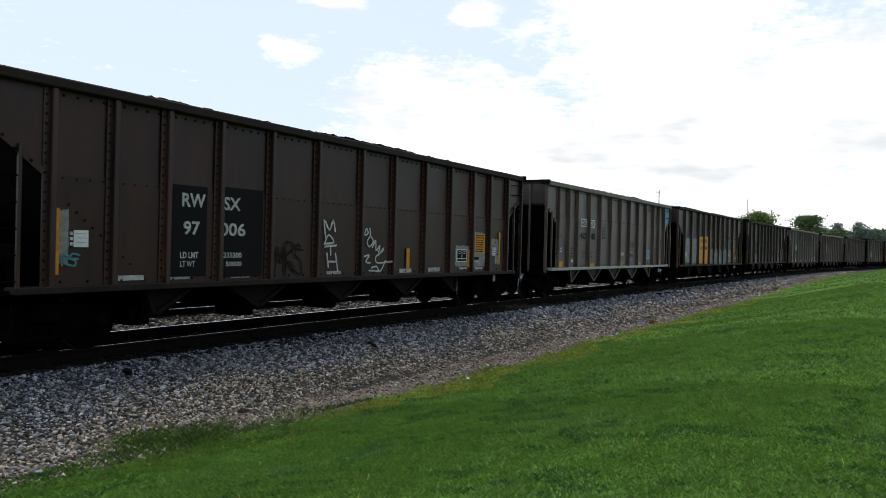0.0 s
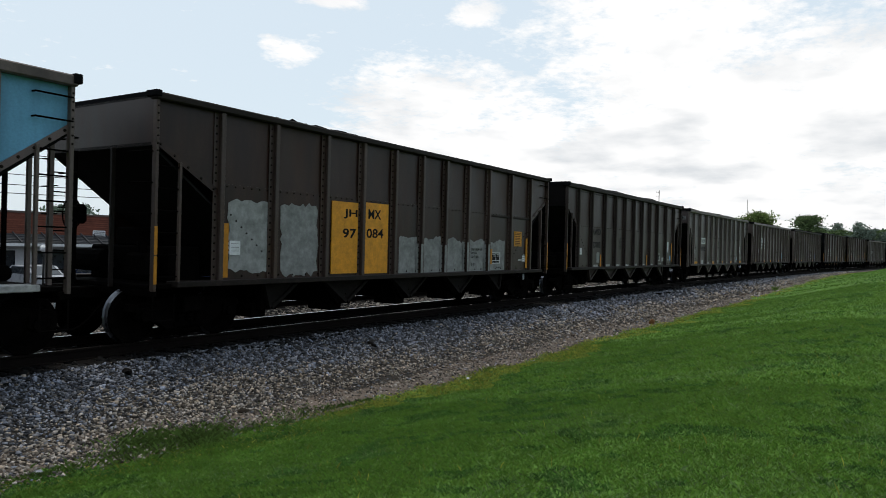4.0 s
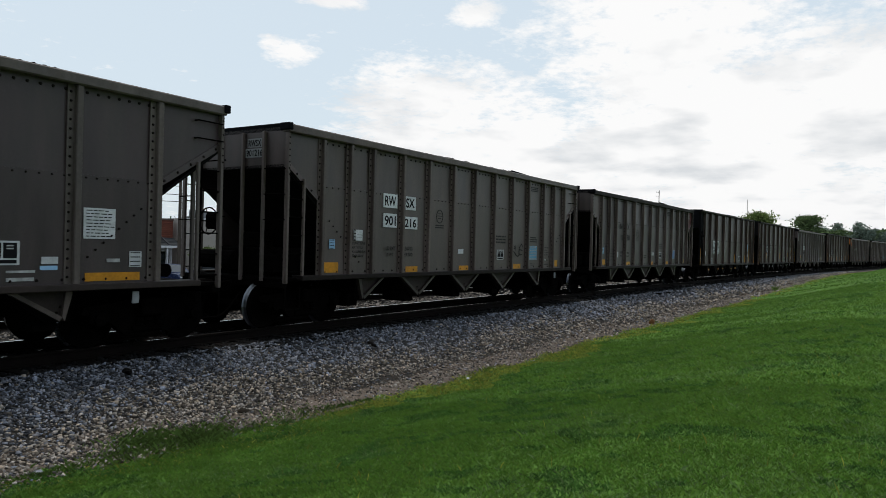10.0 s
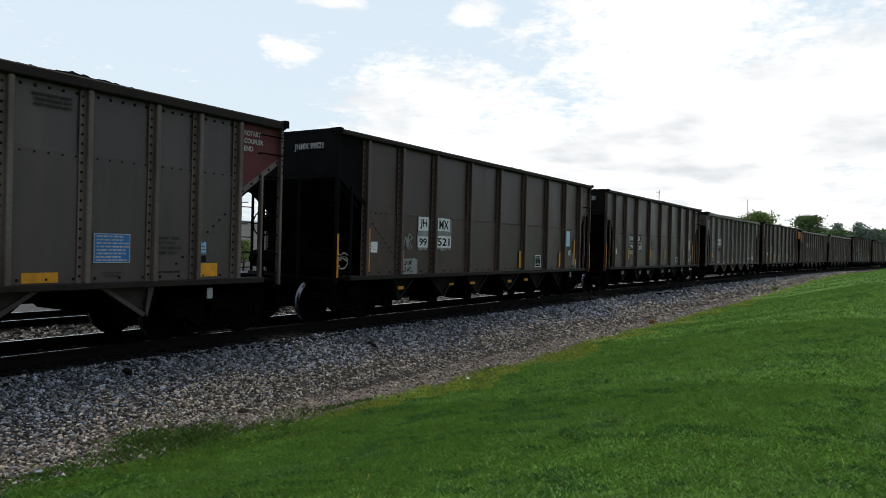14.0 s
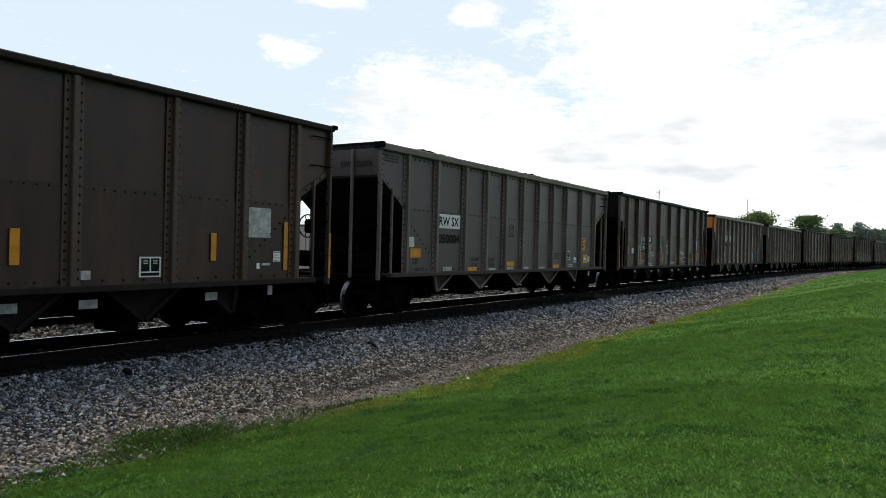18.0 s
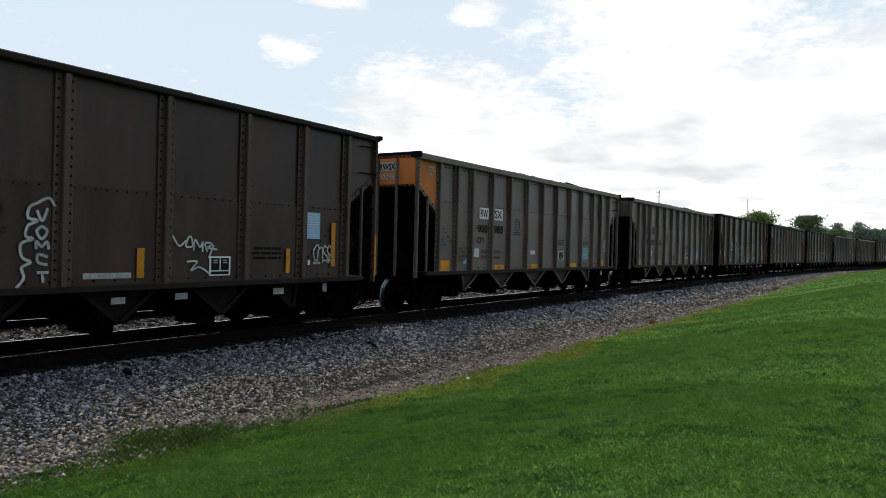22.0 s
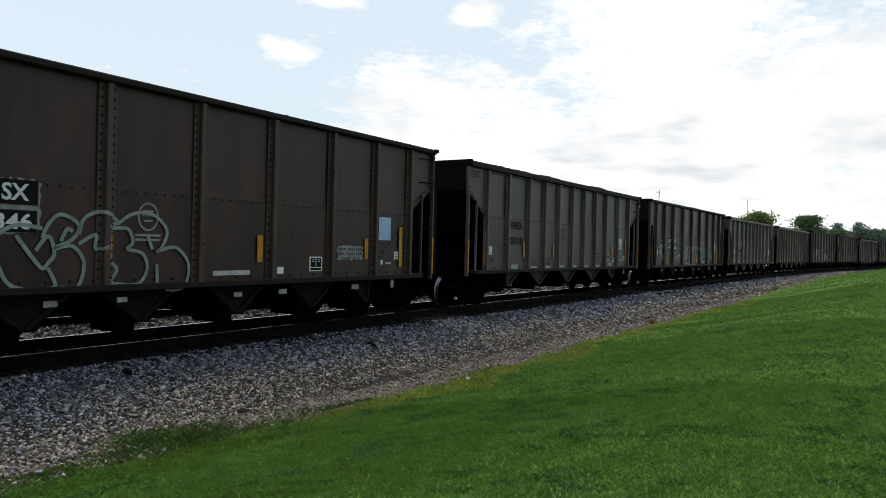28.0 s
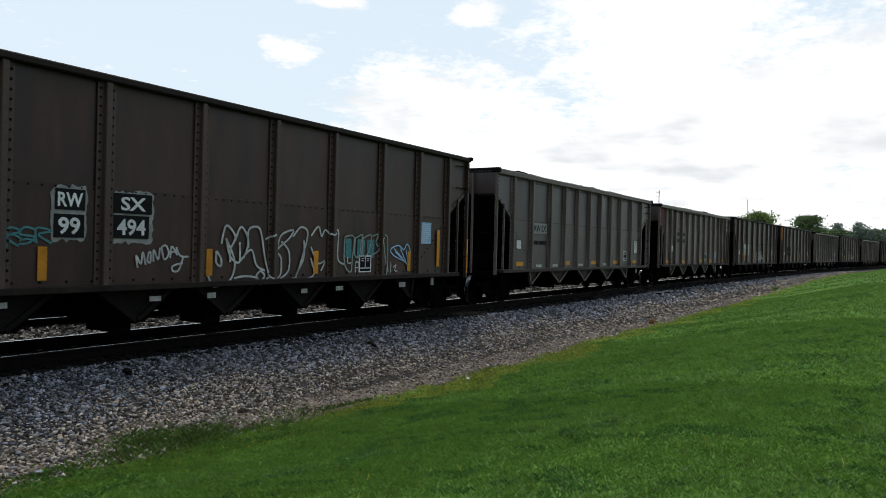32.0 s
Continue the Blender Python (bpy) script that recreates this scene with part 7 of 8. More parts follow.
sticker(c, 10.078, 1.12, 0.547, 0.144, YELLOW, "reflective_strip")
sticker(c, 3.058, 1.141, 0.425, 0.113, GREYWHITE, "reflective_strip")
sticker(c, 5.509, 1.097, 0.412, 0.076, GREYWHITE, "reflective_strip")
sticker(c, 6.673, 1.107, 0.391, 0.071, GREYWHITE, "reflective_strip")
sticker(c, 7.793, 1.102, 0.387, 0.086, GREYWHITE, "reflective_strip")
sticker(c, 8.937, 1.098, 0.453, 0.079, GREYWHITE, "reflective_strip")
emblem(c, 6.689, 2.318, 0.329, 0.292, FAINT)
word(c, "LD LMT", 4.491, 1.394, 0.438, 0.107, FAINT)
word(c, "235900", 5.41, 1.371, 0.367, 0.094, FAINT)
word(c, "LT WT", 4.447, 1.239, 0.387, 0.098, FAINT)
word(c, "50100", 5.429, 1.23, 0.34, 0.094, FAINT)
bars(c, 0.463, 3.77, 0.637, 0.198, 3, FAINT)
bars(c, 1.561, 1.348, 0.261, 0.145, 2, FAINT)
bars(c, 1.73, 1.148, 0.46, 0.103, 2, FAINT)
bars(c, 10.072, 1.49, 0.612, 0.239, 3, FAINT)

c = CARS["b3"]
patch(c, 3.27, 2.123, 0.598, 0.757, PATCH)
patch(c, 4.269, 2.106, 0.752, 0.772, PATCH)
patch(c, 1.296, 1.765, 0.277, 0.357, PATCH)
patch(c, 1.209, 1.45, 0.117, 0.227, PATCH)
patch(c, 2.968, 1.271, 1.147, 0.307, PATCH)
sticker(c, 3.341, 2.284, 0.424, 0.347, INK, "number_board")
sticker(c, 4.238, 2.276, 0.654, 0.377, INK, "number_board")
sticker(c, 3.332, 1.87, 0.402, 0.331, INK, "number_board")
sticker(c, 4.221, 1.872, 0.617, 0.306, INK, "number_board")
word(c, "RW", 3.345, 2.28, 0.35, 0.273, WHITE)
word(c, "SX", 4.24, 2.281, 0.404, 0.28, WHITE)
word(c, "99", 3.336, 1.87, 0.286, 0.265, WHITE)
word(c, "477", 4.225, 1.872, 0.51, 0.237, WHITE)
sticker(c, 1.109, 1.707, 0.146, 0.937, AMBER, "reflective_strip")
sticker(c, 2.957, 1.38, 0.131, 0.476, AMBER, "reflective_strip")
sticker(c, 6.296, 1.371, 0.151, 0.466, AMBER, "reflective_strip")
sticker(c, 8.567, 1.365, 0.134, 0.469, AMBER, "reflective_strip")
tag(c, 1.837, 1.736, 0.309, 0.231)
word(c, "LD LMT", 2.683, 1.377, 0.359, 0.095, INK)
word(c, "239700", 3.273, 1.374, 0.378, 0.099, INK)
word(c, "LT WT", 2.658, 1.219, 0.299, 0.095, INK)
word(c, "46200", 3.288, 1.209, 0.358, 0.099, INK)
inspection(c, 10.157, 1.298, 0.466, 0.337)
spray(c, 4.4, 1.561, 0.877, 0.324, CHALK, "0w688u3s 9y5jc8fvaw ffjlftlz nzoc sxnlt0rczgyy", 0.035)
spray(c, 4.493, 1.226, 0.72, 0.384, CHALK, "7z9ldwfkiz 0e336g94ae c3ffi1 kfk1u0 m9sf 42z0", 0.035)
spray(c, 5.89, 1.595, 0.514, 1.121, CHALK, "0w7zixgtrstomlyizcn9u5t0 4x4q 8p2m8kdn8p 8i3f9cef8i 5b62 ib66c1", 0.04)
spray(c, 6.935, 1.654, 0.514, 1.256, CHALK, "zwtzjxbvarjqao8kfj4h5cda587400 iunqsv noimnjsmno ifiingsiuf tckdkat9 j6u6 o6p2", 0.04)
spray(c, 9.614, 1.481, 0.928, 0.658, CHALK, "0z5qav cyaqfqeycy gmhwlpnunl povsptrl ppzn wrsf bcjce4l7u0", 0.032)
scrawl(c, 2.758, 1.719, 0.49, 0.557, CHALK, "tag", 3, 36)
sticker(c, 8.024, 1.172, 0.779, 0.087, GREYWHITE, "reflective_strip")
emblem(c, 6.331, 2.091, 0.364, 0.377, FAINT)
chute_mark(c, 2.483, 0.82, 0.264, 0.117, GREYWHITE)
chute_mark(c, 4.837, 0.791, 0.294, 0.11, GREYWHITE)
chute_mark(c, 5.947, 0.799, 0.233, 0.127, GREYWHITE)
chute_mark(c, 8.254, 0.779, 0.278, 0.121, GREYWHITE)
chute_mark(c, 9.418, 0.797, 0.29, 0.128, GREYWHITE)
chute_mark(c, 11.671, 0.791, 0.329, 0.142, GREYWHITE)

c = CARS["a4"]
sticker(c, 3.446, 2.705, 0.515, 0.32, WHITE, "number_board")
sticker(c, 4.292, 2.711, 0.551, 0.336, WHITE, "number_board")
word(c, "RW", 3.445, 2.711, 0.421, 0.243, INK)
word(c, "SX", 4.29, 2.717, 0.447, 0.255, INK)
word(c, "900", 3.376, 2.265, 0.557, 0.242, INK)
word(c, "983", 4.309, 2.269, 0.586, 0.244, INK)
tag(c, 3.026, 1.573, 0.341, 0.248)
sticker(c, 1.387, 1.217, 0.54, 0.291, YELLOW, "reflective_strip")
sticker(c, 4.438, 1.149, 0.63, 0.153, YELLOW, "reflective_strip")
sticker(c, 6.849, 1.139, 0.519, 0.16, YELLOW, "reflective_strip")
sticker(c, 10.119, 1.141, 0.577, 0.171, YELLOW, "reflective_strip")
emblem(c, 5.576, 2.459, 0.357, 0.374, FAINT)
sticker(c, 6.704, 1.599, 0.311, 0.146, WHITE)
inspection(c, 9.001, 1.504, 0.469, 0.325)
sticker(c, 2.439, 1.34, 0.193, 0.135, PALEBLUE)
word(c, "RADIANT TUBE", 2.248, 1.686, 0.570, 0.064, FAINT)
word(c, "HEAT ONLY", 2.248, 1.583, 0.428, 0.064, FAINT)
word(c, "MAX. ALUMINUM", 2.248, 1.481, 0.618, 0.064, FAINT)
word(c, "TEMP 250 F", 2.248, 1.378, 0.475, 0.064, FAINT)
bars(c, 8.886, 1.974, 0.71, 0.206, 3, FAINT)
word(c, "LD LMT", 3.53, 1.61, 0.426, 0.1, FAINT)
word(c, "235900", 4.211, 1.605, 0.478, 0.104, FAINT)
word(c, "LT WT", 3.487, 1.454, 0.329, 0.1, FAINT)
word(c, "49100", 4.234, 1.436, 0.445, 0.093, FAINT)
scrawl(c, 1.282, 1.84, 0.343, 0.202, TEAL, "tag", 3, 41)
scrawl(c, 3.277, 1.926, 0.336, 0.164, INK, "tag", 2, 42)
word(c, "ROTARY", 0.704, 3.75, 0.294, 0.073, GREYWHITE)
word(c, "COUPLER", 0.718, 3.665, 0.316, 0.064, GREYWHITE)
word(c, "END", 0.638, 3.565, 0.151, 0.073, GREYWHITE)

c = CARS["a5"]
word(c, "FU", 2.258, 2.716, 0.483, 0.306, INK)
word(c, "RX", 3.227, 2.695, 0.549, 0.326, INK)
word(c, "93", 2.223, 2.173, 0.481, 0.306, INK)
word(c, "05", 3.215, 2.153, 0.491, 0.292, INK)
word(c, "66", 4.219, 2.156, 0.543, 0.302, INK)
tag(c, 2.916, 1.621, 0.319, 0.245)
sticker(c, 1.346, 1.733, 0.195, 0.204, PALEBLUE)
patch(c, 4.294, 1.184, 0.626, 0.249, PATCH)
sticker(c, 1.35, 1.23, 0.488, 0.243, YELLOW, "reflective_strip")
sticker(c, 4.266, 1.18, 0.52, 0.129, YELLOW, "reflective_strip")
sticker(c, 7.623, 1.173, 0.505, 0.166, YELLOW, "reflective_strip")
sticker(c, 10.07, 1.176, 0.539, 0.161, YELLOW, "reflective_strip")
sticker(c, 13.024, 1.223, 0.447, 0.266, YELLOW, "reflective_strip")
emblem(c, 5.519, 2.413, 0.3, 0.315, FAINT)
inspection(c, 9.174, 1.526, 0.411, 0.309)
sticker(c, 8.642, 1.617, 0.309, 0.139, WHITE)
sticker(c, 12.899, 1.58, 0.236, 0.195, WHITE)
notice(c, 11.219, 1.571, 0.671, 0.468, CYAN)
scrawl(c, 10.054, 1.584, 0.819, 0.68, CHALK, "tag", 4, 51)
word(c, "LD LMT", 3.422, 1.63, 0.375, 0.105, INK)
word(c, "239900", 4.132, 1.647, 0.41, 0.109, INK)
word(c, "LT WT", 3.403, 1.478, 0.328, 0.096, INK)
word(c, "50100", 4.15, 1.488, 0.385, 0.1, INK)
word(c, "RADIANT TUBE", 2.191, 1.747, 0.534, 0.047, FAINT)
word(c, "HEAT ONLY", 2.191, 1.671, 0.401, 0.047, FAINT)
word(c, "MAX. ALUMINUM", 2.191, 1.595, 0.579, 0.047, FAINT)
word(c, "TEMP 250 F", 2.191, 1.519, 0.445, 0.047, FAINT)
bars(c, 8.902, 1.988, 0.78, 0.246, 3, FAINT)
bars(c, 2.188, 1.199, 0.549, 0.08, 2, FAINT)
bars(c, 6.688, 1.408, 0.561, 0.263, 3, FAINT)

c = CARS["b4"]
patch(c, 3.275, 2.146, 0.551, 0.736, PATCH)
patch(c, 4.275, 2.144, 0.718, 0.754, PATCH)
patch(c, 2.965, 1.254, 1.009, 0.253, PATCH)
patch(c, 1.224, 1.293, 0.098, 0.101, PATCH)
sticker(c, 3.267, 2.346, 0.437, 0.305, INK, "number_board")
sticker(c, 4.278, 2.337, 0.609, 0.335, INK, "number_board")
sticker(c, 3.259, 1.958, 0.436, 0.313, INK, "number_board")
sticker(c, 4.258, 1.942, 0.629, 0.301, INK, "number_board")
word(c, "RW", 3.271, 2.342, 0.389, 0.235, WHITE)
word(c, "SX", 4.279, 2.338, 0.359, 0.251, WHITE)
word(c, "99", 3.229, 1.957, 0.246, 0.25, WHITE)
word(c, "346", 4.255, 1.942, 0.499, 0.234, WHITE)
sticker(c, 1.114, 1.713, 0.144, 0.937, AMBER, "reflective_strip")
sticker(c, 2.446, 1.634, 0.127, 0.472, AMBER, "reflective_strip")
sticker(c, 5.635, 1.629, 0.155, 0.457, AMBER, "reflective_strip")
sticker(c, 8.694, 1.612, 0.162, 0.509, AMBER, "reflective_strip")
tag(c, 1.339, 1.708, 0.319, 0.271)
word(c, "LD LMT", 2.684, 1.344, 0.349, 0.09, INK)
word(c, "239700", 3.186, 1.344, 0.366, 0.086, INK)
word(c, "LT WT", 2.661, 1.202, 0.296, 0.09, INK)
word(c, "46300", 3.209, 1.203, 0.33, 0.086, INK)
sticker(c, 9.192, 1.199, 0.284, 0.133, WHITE)
emblem(c, 6.326, 2.094, 0.377, 0.457, PATCH)
spray(c, 5.567, 1.528, 3.067, 1.206, MINT, "7r3s0n0g256293968b 3o5h7b8d9h8o6i 7n8taxdtcn9jckedd3a3 ambrcq dpewhzkvit dlgpgjik jsmsnmmjphqao3j4 kunzrzustksiwkzcy1u0 qprj scs2q1 jdkaj5", 0.055, 7)
sticker(c, 8.05, 1.172, 0.843, 0.084, GREYWHITE, "reflective_strip")
chute_mark(c, 2.469, 0.821, 0.246, 0.089, GREYWHITE)
chute_mark(c, 4.829, 0.786, 0.234, 0.105, GREYWHITE)
chute_mark(c, 5.947, 0.794, 0.201, 0.093, GREYWHITE)
chute_mark(c, 8.27, 0.771, 0.224, 0.096, GREYWHITE)
chute_mark(c, 9.401, 0.781, 0.251, 0.112, GREYWHITE)
chute_mark(c, 11.632, 0.794, 0.284, 0.125, GREYWHITE)

c = CARS["c4"]
word(c, "RWSX", 2.996, 2.434, 0.901, 0.264, INK)
word(c, "23718", 2.988, 1.96, 0.855, 0.239, INK)
sticker(c, 1.112, 1.7, 0.122, 0.968, AMBER, "reflective_strip")
tag(c, 1.332, 1.647, 0.333, 0.244)
sticker(c, 2.977, 1.149, 0.439, 0.137, GREYWHITE, "reflective_strip")
emblem(c, 6.648, 2.331, 0.411, 0.316, FAINT)
bars(c, 0.386, 3.784, 0.608, 0.212, 3, FAINT)
bars(c, 1.47, 1.384, 0.275, 0.116, 2, FAINT)

c = CARS["b5"]
patch(c, 3.308, 2.086, 0.54, 0.819, PATCH)
patch(c, 4.31, 2.071, 0.765, 0.82, PATCH)
sticker(c, 3.312, 2.285, 0.444, 0.299, INK, "number_board")
sticker(c, 4.31, 2.281, 0.671, 0.307, INK, "number_board")
sticker(c, 3.301, 1.905, 0.444, 0.335, INK, "number_board")
sticker(c, 4.29, 1.921, 0.614, 0.353, INK, "number_board")
word(c, "RW", 3.311, 2.281, 0.372, 0.22, WHITE)
word(c, "SX", 4.32, 2.277, 0.43, 0.224, WHITE)
word(c, "99", 3.299, 1.905, 0.324, 0.264, WHITE)
word(c, "494", 4.29, 1.916, 0.494, 0.27, WHITE)
sticker(c, 1.081, 1.695, 0.151, 0.933, AMBER, "reflective_strip")
sticker(c, 2.923, 1.366, 0.16, 0.474, AMBER, "reflective_strip")
sticker(c, 5.796, 1.363, 0.144, 0.469, AMBER, "reflective_strip")
sticker(c, 8.501, 1.349, 0.146, 0.467, AMBER, "reflective_strip")
sticker(c, 11.827, 1.353, 0.194, 0.473, AMBER, "reflective_strip")
sticker(c, 13.139, 1.681, 0.246, 0.939, AMBER, "reflective_strip")
tag(c, 1.29, 1.692, 0.303, 0.27)
tag(c, 1.214, 1.449, 0.173, 0.199)
sticker(c, 12.534, 2.058, 0.558, 0.541, PALEBLUE)
inspection(c, 10.134, 1.303, 0.435, 0.378)
spray(c, 1.872, 1.708, 0.624, 0.701, CHALK, "0sqzwsal5fmk hucitf a9i0z3wbhb abb2", 0.05)
spray(c, 4.876, 1.435, 0.987, 0.414, CHALK, "150l3a4q69 8q7f9c9p8q bdbtegfw gxiglojzgx minyrm mpqs qxtlzk vjs1o0o7vb", 0.032)
spray(c, 7.563, 1.512, 3.651, 1.14, CHALK, "091220536d4q 2j2d3b3f2j 3n4x6r5k5d 4q5g7d7o 6p7w8v9o8f 9l9vbxctdfe6f2 7d9jajbbd8 c8b5c2d5c8 6485b4c0e4 dqft glhtkwjrgkhfh6g3 hpjjj8h3 ksmyovnjl4k3 nqnfl4n2q5pf ptrzsttxvuxxxfzb pmrctds7", 0.04, 6)
for q, g in ((9.55, 0.2), (9.98, 0.26), (10.33, 0.26), (10.75, 0.18)):
    patch(c, q, 1.64, g, 0.42, TEAL)
spray(c, 10.167, 1.499, 1.53, 0.957, MINT, "0w7w6f540b0w 8veycpdh8h8v evlyjkehev mxrzpssmlh tvzxz2w0vftv", 0.035, 4)
spray(c, 10.435, 1.272, 1.842, 0.36, CHALK, "0z0n2n 525n7n7d5d rps0 upu0 wcyhx5z2", 0.025)
spray(c, 11.476, 1.437, 0.808, 0.665, PALEBLUE, "y0sb6k0sdxnstzzpy0 8psb htu8 6tlh rsx6", 0.03)
scrawl(c, 2.719, 1.736, 0.613, 0.255, TEAL, "tag", 3, 76)
chute_mark(c, 2.427, 0.802, 0.204, 0.092, GREYWHITE)
chute_mark(c, 4.805, 0.78, 0.244, 0.097, GREYWHITE)
chute_mark(c, 5.932, 0.782, 0.211, 0.113, GREYWHITE)
chute_mark(c, 8.27, 0.767, 0.205, 0.104, GREYWHITE)
chute_mark(c, 9.365, 0.78, 0.271, 0.11, GREYWHITE)
chute_mark(c, 11.692, 0.782, 0.302, 0.135, GREYWHITE)

c = CARS["d"]
patch(c, 12.288, 1.48, 0.717, 0.576, PATCH)
patch(c, 13.263, 1.668, 0.631, 1.0, PATCH)
patch(c, 14.166, 1.76, 0.45, 0.474, PATCH)
patch(c, 14.298, 1.379, 0.25, 0.253, PATCH)
inspection(c, 12.265, 1.495, 0.572, 0.345)
sticker(c, 12.596, 1.413, 0.104, 0.49, AMBER, "reflective_strip")
sticker(c, 14.413, 1.719, 0.085, 0.975, AMBER, "reflective_strip")
sticker(c, 12.352, 1.143, 0.397, 0.046, GREYWHITE, "reflective_strip")
sticker(c, 13.084, 1.337, 0.242, 0.049, GREYWHITE, "reflective_strip")
sticker(c, 13.236, 1.131, 0.416, 0.058, GREYWHITE, "reflective_strip")
notice(c, 13.257, 1.84, 0.559, 0.558, YELLOW)
sticker(c, 13.087, 1.415, 0.251, 0.074, INK)
sticker(c, 14.121, 1.616, 0.173, 0.241, WHITE)

c = CARS["blue"]
sticker(c, 10.095, 1.167, 0.45, 0.114, YELLOW, "reflective_strip")
sticker(c, 13.006, 1.222, 0.468, 0.233, YELLOW, "reflective_strip")
notice(c, 11.232, 1.572, 0.608, 0.437, CYAN)
word(c, "STAND CLEAR", 11.207, 1.227, 0.323, 0.036, FAINT)
word(c, "OF DOORS", 11.207, 1.169, 0.235, 0.036, FAINT)
word(c, "RADIANT TUBE", 12.206, 1.799, 0.517, 0.055, FAINT)
word(c, "HEAT ONLY", 12.206, 1.710, 0.388, 0.055, FAINT)
word(c, "MAX. ALUMINUM", 12.206, 1.622, 0.560, 0.055, FAINT)
word(c, "TEMP 250 F", 12.206, 1.533, 0.431, 0.055, FAINT)
bars(c, 12.209, 1.197, 0.584, 0.067, 1, FAINT)
sticker(c, 12.004, 1.333, 0.159, 0.104, WHITE)
sticker(c, 12.895, 1.59, 0.192, 0.201, PALEBLUE)

c = CARS["e"]
painted_out(c, 6.75, 12.2, 1.06, 1.93, PATCH, 7)
for q0, q1 in ((11.12, 12.48), (12.52, 13.83)):
    part("seam_ledge", Shape().box(local(c, q0), local(c, q1), PANEL_Y - 0.05, PANEL_Y - 0.002, 2.64, 2.7, 0.01), DARKCHORD, c, "dark ledge along the plate seam")
sticker(c, 11.332, 1.468, 0.099, 0.449, AMBER, "reflective_strip")
sticker(c, 13.672, 1.576, 0.121, 0.94, AMBER, "reflective_strip")
inspection(c, 11.641, 1.425, 0.531, 0.326)
bars(c, 11.849, 1.149, 0.367, 0.04, 1, INK)
notice(c, 13.088, 2.021, 0.506, 0.463, YELLOW)
sticker(c, 13.508, 1.414, 0.194, 0.221, WHITE)
sticker(c, 13.256, 1.361, 0.249, 0.054, GREYWHITE, "reflective_strip")

c = CARS["c1"]
sticker(c, 1.19, 1.689, 0.124, 0.972, AMBER, "reflective_strip")
sticker(c, 3.474, 1.316, 0.117, 0.479, AMBER, "reflective_strip")
sticker(c, 6.327, 1.322, 0.101, 0.46, AMBER, "reflective_strip")
sticker(c, 9.298, 1.311, 0.115, 0.485, AMBER, "reflective_strip")
tag(c, 1.377, 1.669, 0.298, 0.237)
patch(c, 1.527, 1.646, 0.174, 0.207, PATCH)
patch(c, 3.231, 1.436, 0.316, 0.423, PATCH)
word(c, "RWSX", 3.05, 2.446, 0.911, 0.257, INK)
word(c, "23703", 3.0, 1.933, 0.785, 0.248, INK)
sticker(c, 3.009, 1.117, 0.437, 0.074, GREYWHITE, "reflective_strip")
sticker(c, 4.33, 1.115, 0.433, 0.081, GREYWHITE, "reflective_strip")
sticker(c, 5.455, 1.116, 0.438, 0.076, GREYWHITE, "reflective_strip")
sticker(c, 6.61, 1.104, 0.45, 0.082, GREYWHITE, "reflective_strip")
sticker(c, 7.78, 1.111, 0.452, 0.075, GREYWHITE, "reflective_strip")
sticker(c, 8.915, 1.109, 0.442, 0.066, GREYWHITE, "reflective_strip")
sticker(c, 10.047, 1.097, 0.468, 0.084, GREYWHITE, "reflective_strip")

c = CARS["c1"]
inspection(c, 11.133, 1.453, 0.457, 0.333)
sticker(c, 11.842, 1.339, 0.252, 0.193, WHITE)
sticker(c, 12.559, 1.953, 0.513, 0.523, WHITE)
sticker(c, 11.432, 1.127, 0.439, 0.049, GREYWHITE, "reflective_strip")
sticker(c, 12.792, 1.32, 0.209, 0.063, GREYWHITE, "reflective_strip")
sticker(c, 13.295, 1.694, 0.101, 0.937, AMBER, "reflective_strip")
sticker(c, 13.104, 1.409, 0.207, 0.25, PALEBLUE)

c = CARS["c2"]
inspection(c, 11.209, 1.512, 0.456, 0.327)
sticker(c, 11.852, 1.41, 0.235, 0.101, WHITE)
sticker(c, 12.589, 1.955, 0.507, 0.454, WHITE)
sticker(c, 13.198, 1.423, 0.211, 0.242, WHITE)
sticker(c, 11.841, 1.305, 0.244, 0.059, PALEBLUE)
sticker(c, 11.459, 1.257, 0.382, 0.033, GREYWHITE, "reflective_strip")
sticker(c, 11.453, 1.151, 0.365, 0.049, GREYWHITE, "reflective_strip")
sticker(c, 12.821, 1.406, 0.22, 0.054, GREYWHITE, "reflective_strip")
sticker(c, 12.826, 1.161, 0.902, 0.127, YELLOW, "reflective_strip")

c = CARS["a2"]
bars(c, 11.199, 2.02, 0.597, 0.201, 3, FAINT)
notice(c, 11.202, 1.589, 0.614, 0.451, CYAN)
word(c, "STAND CLEAR", 11.167, 1.235, 0.305, 0.030, FAINT)
word(c, "OF DOORS", 11.167, 1.187, 0.222, 0.030, FAINT)
word(c, "RADIANT TUBE", 12.155, 1.768, 0.481, 0.050, FAINT)
word(c, "HEAT ONLY", 12.155, 1.687, 0.361, 0.050, FAINT)
word(c, "MAX. ALUMINUM", 12.155, 1.607, 0.521, 0.050, FAINT)
word(c, "TEMP 250 F", 12.155, 1.526, 0.401, 0.050, FAINT)
sticker(c, 12.177, 1.364, 0.136, 0.052, GREYWHITE, "reflective_strip")
bars(c, 12.158, 1.212, 0.599, 0.061, 1, FAINT)
sticker(c, 12.838, 1.611, 0.182, 0.211, PALEBLUE)
sticker(c, 12.838, 1.428, 0.235, 0.064, WHITE)
sticker(c, 12.965, 1.238, 0.479, 0.222, YELLOW, "reflective_strip")

c = CARS["a3"]
notice(c, 11.172, 1.589, 0.606, 0.448, DEEPBLUE)
word(c, "STAND CLEAR", 11.167, 1.220, 0.328, 0.030, FAINT)
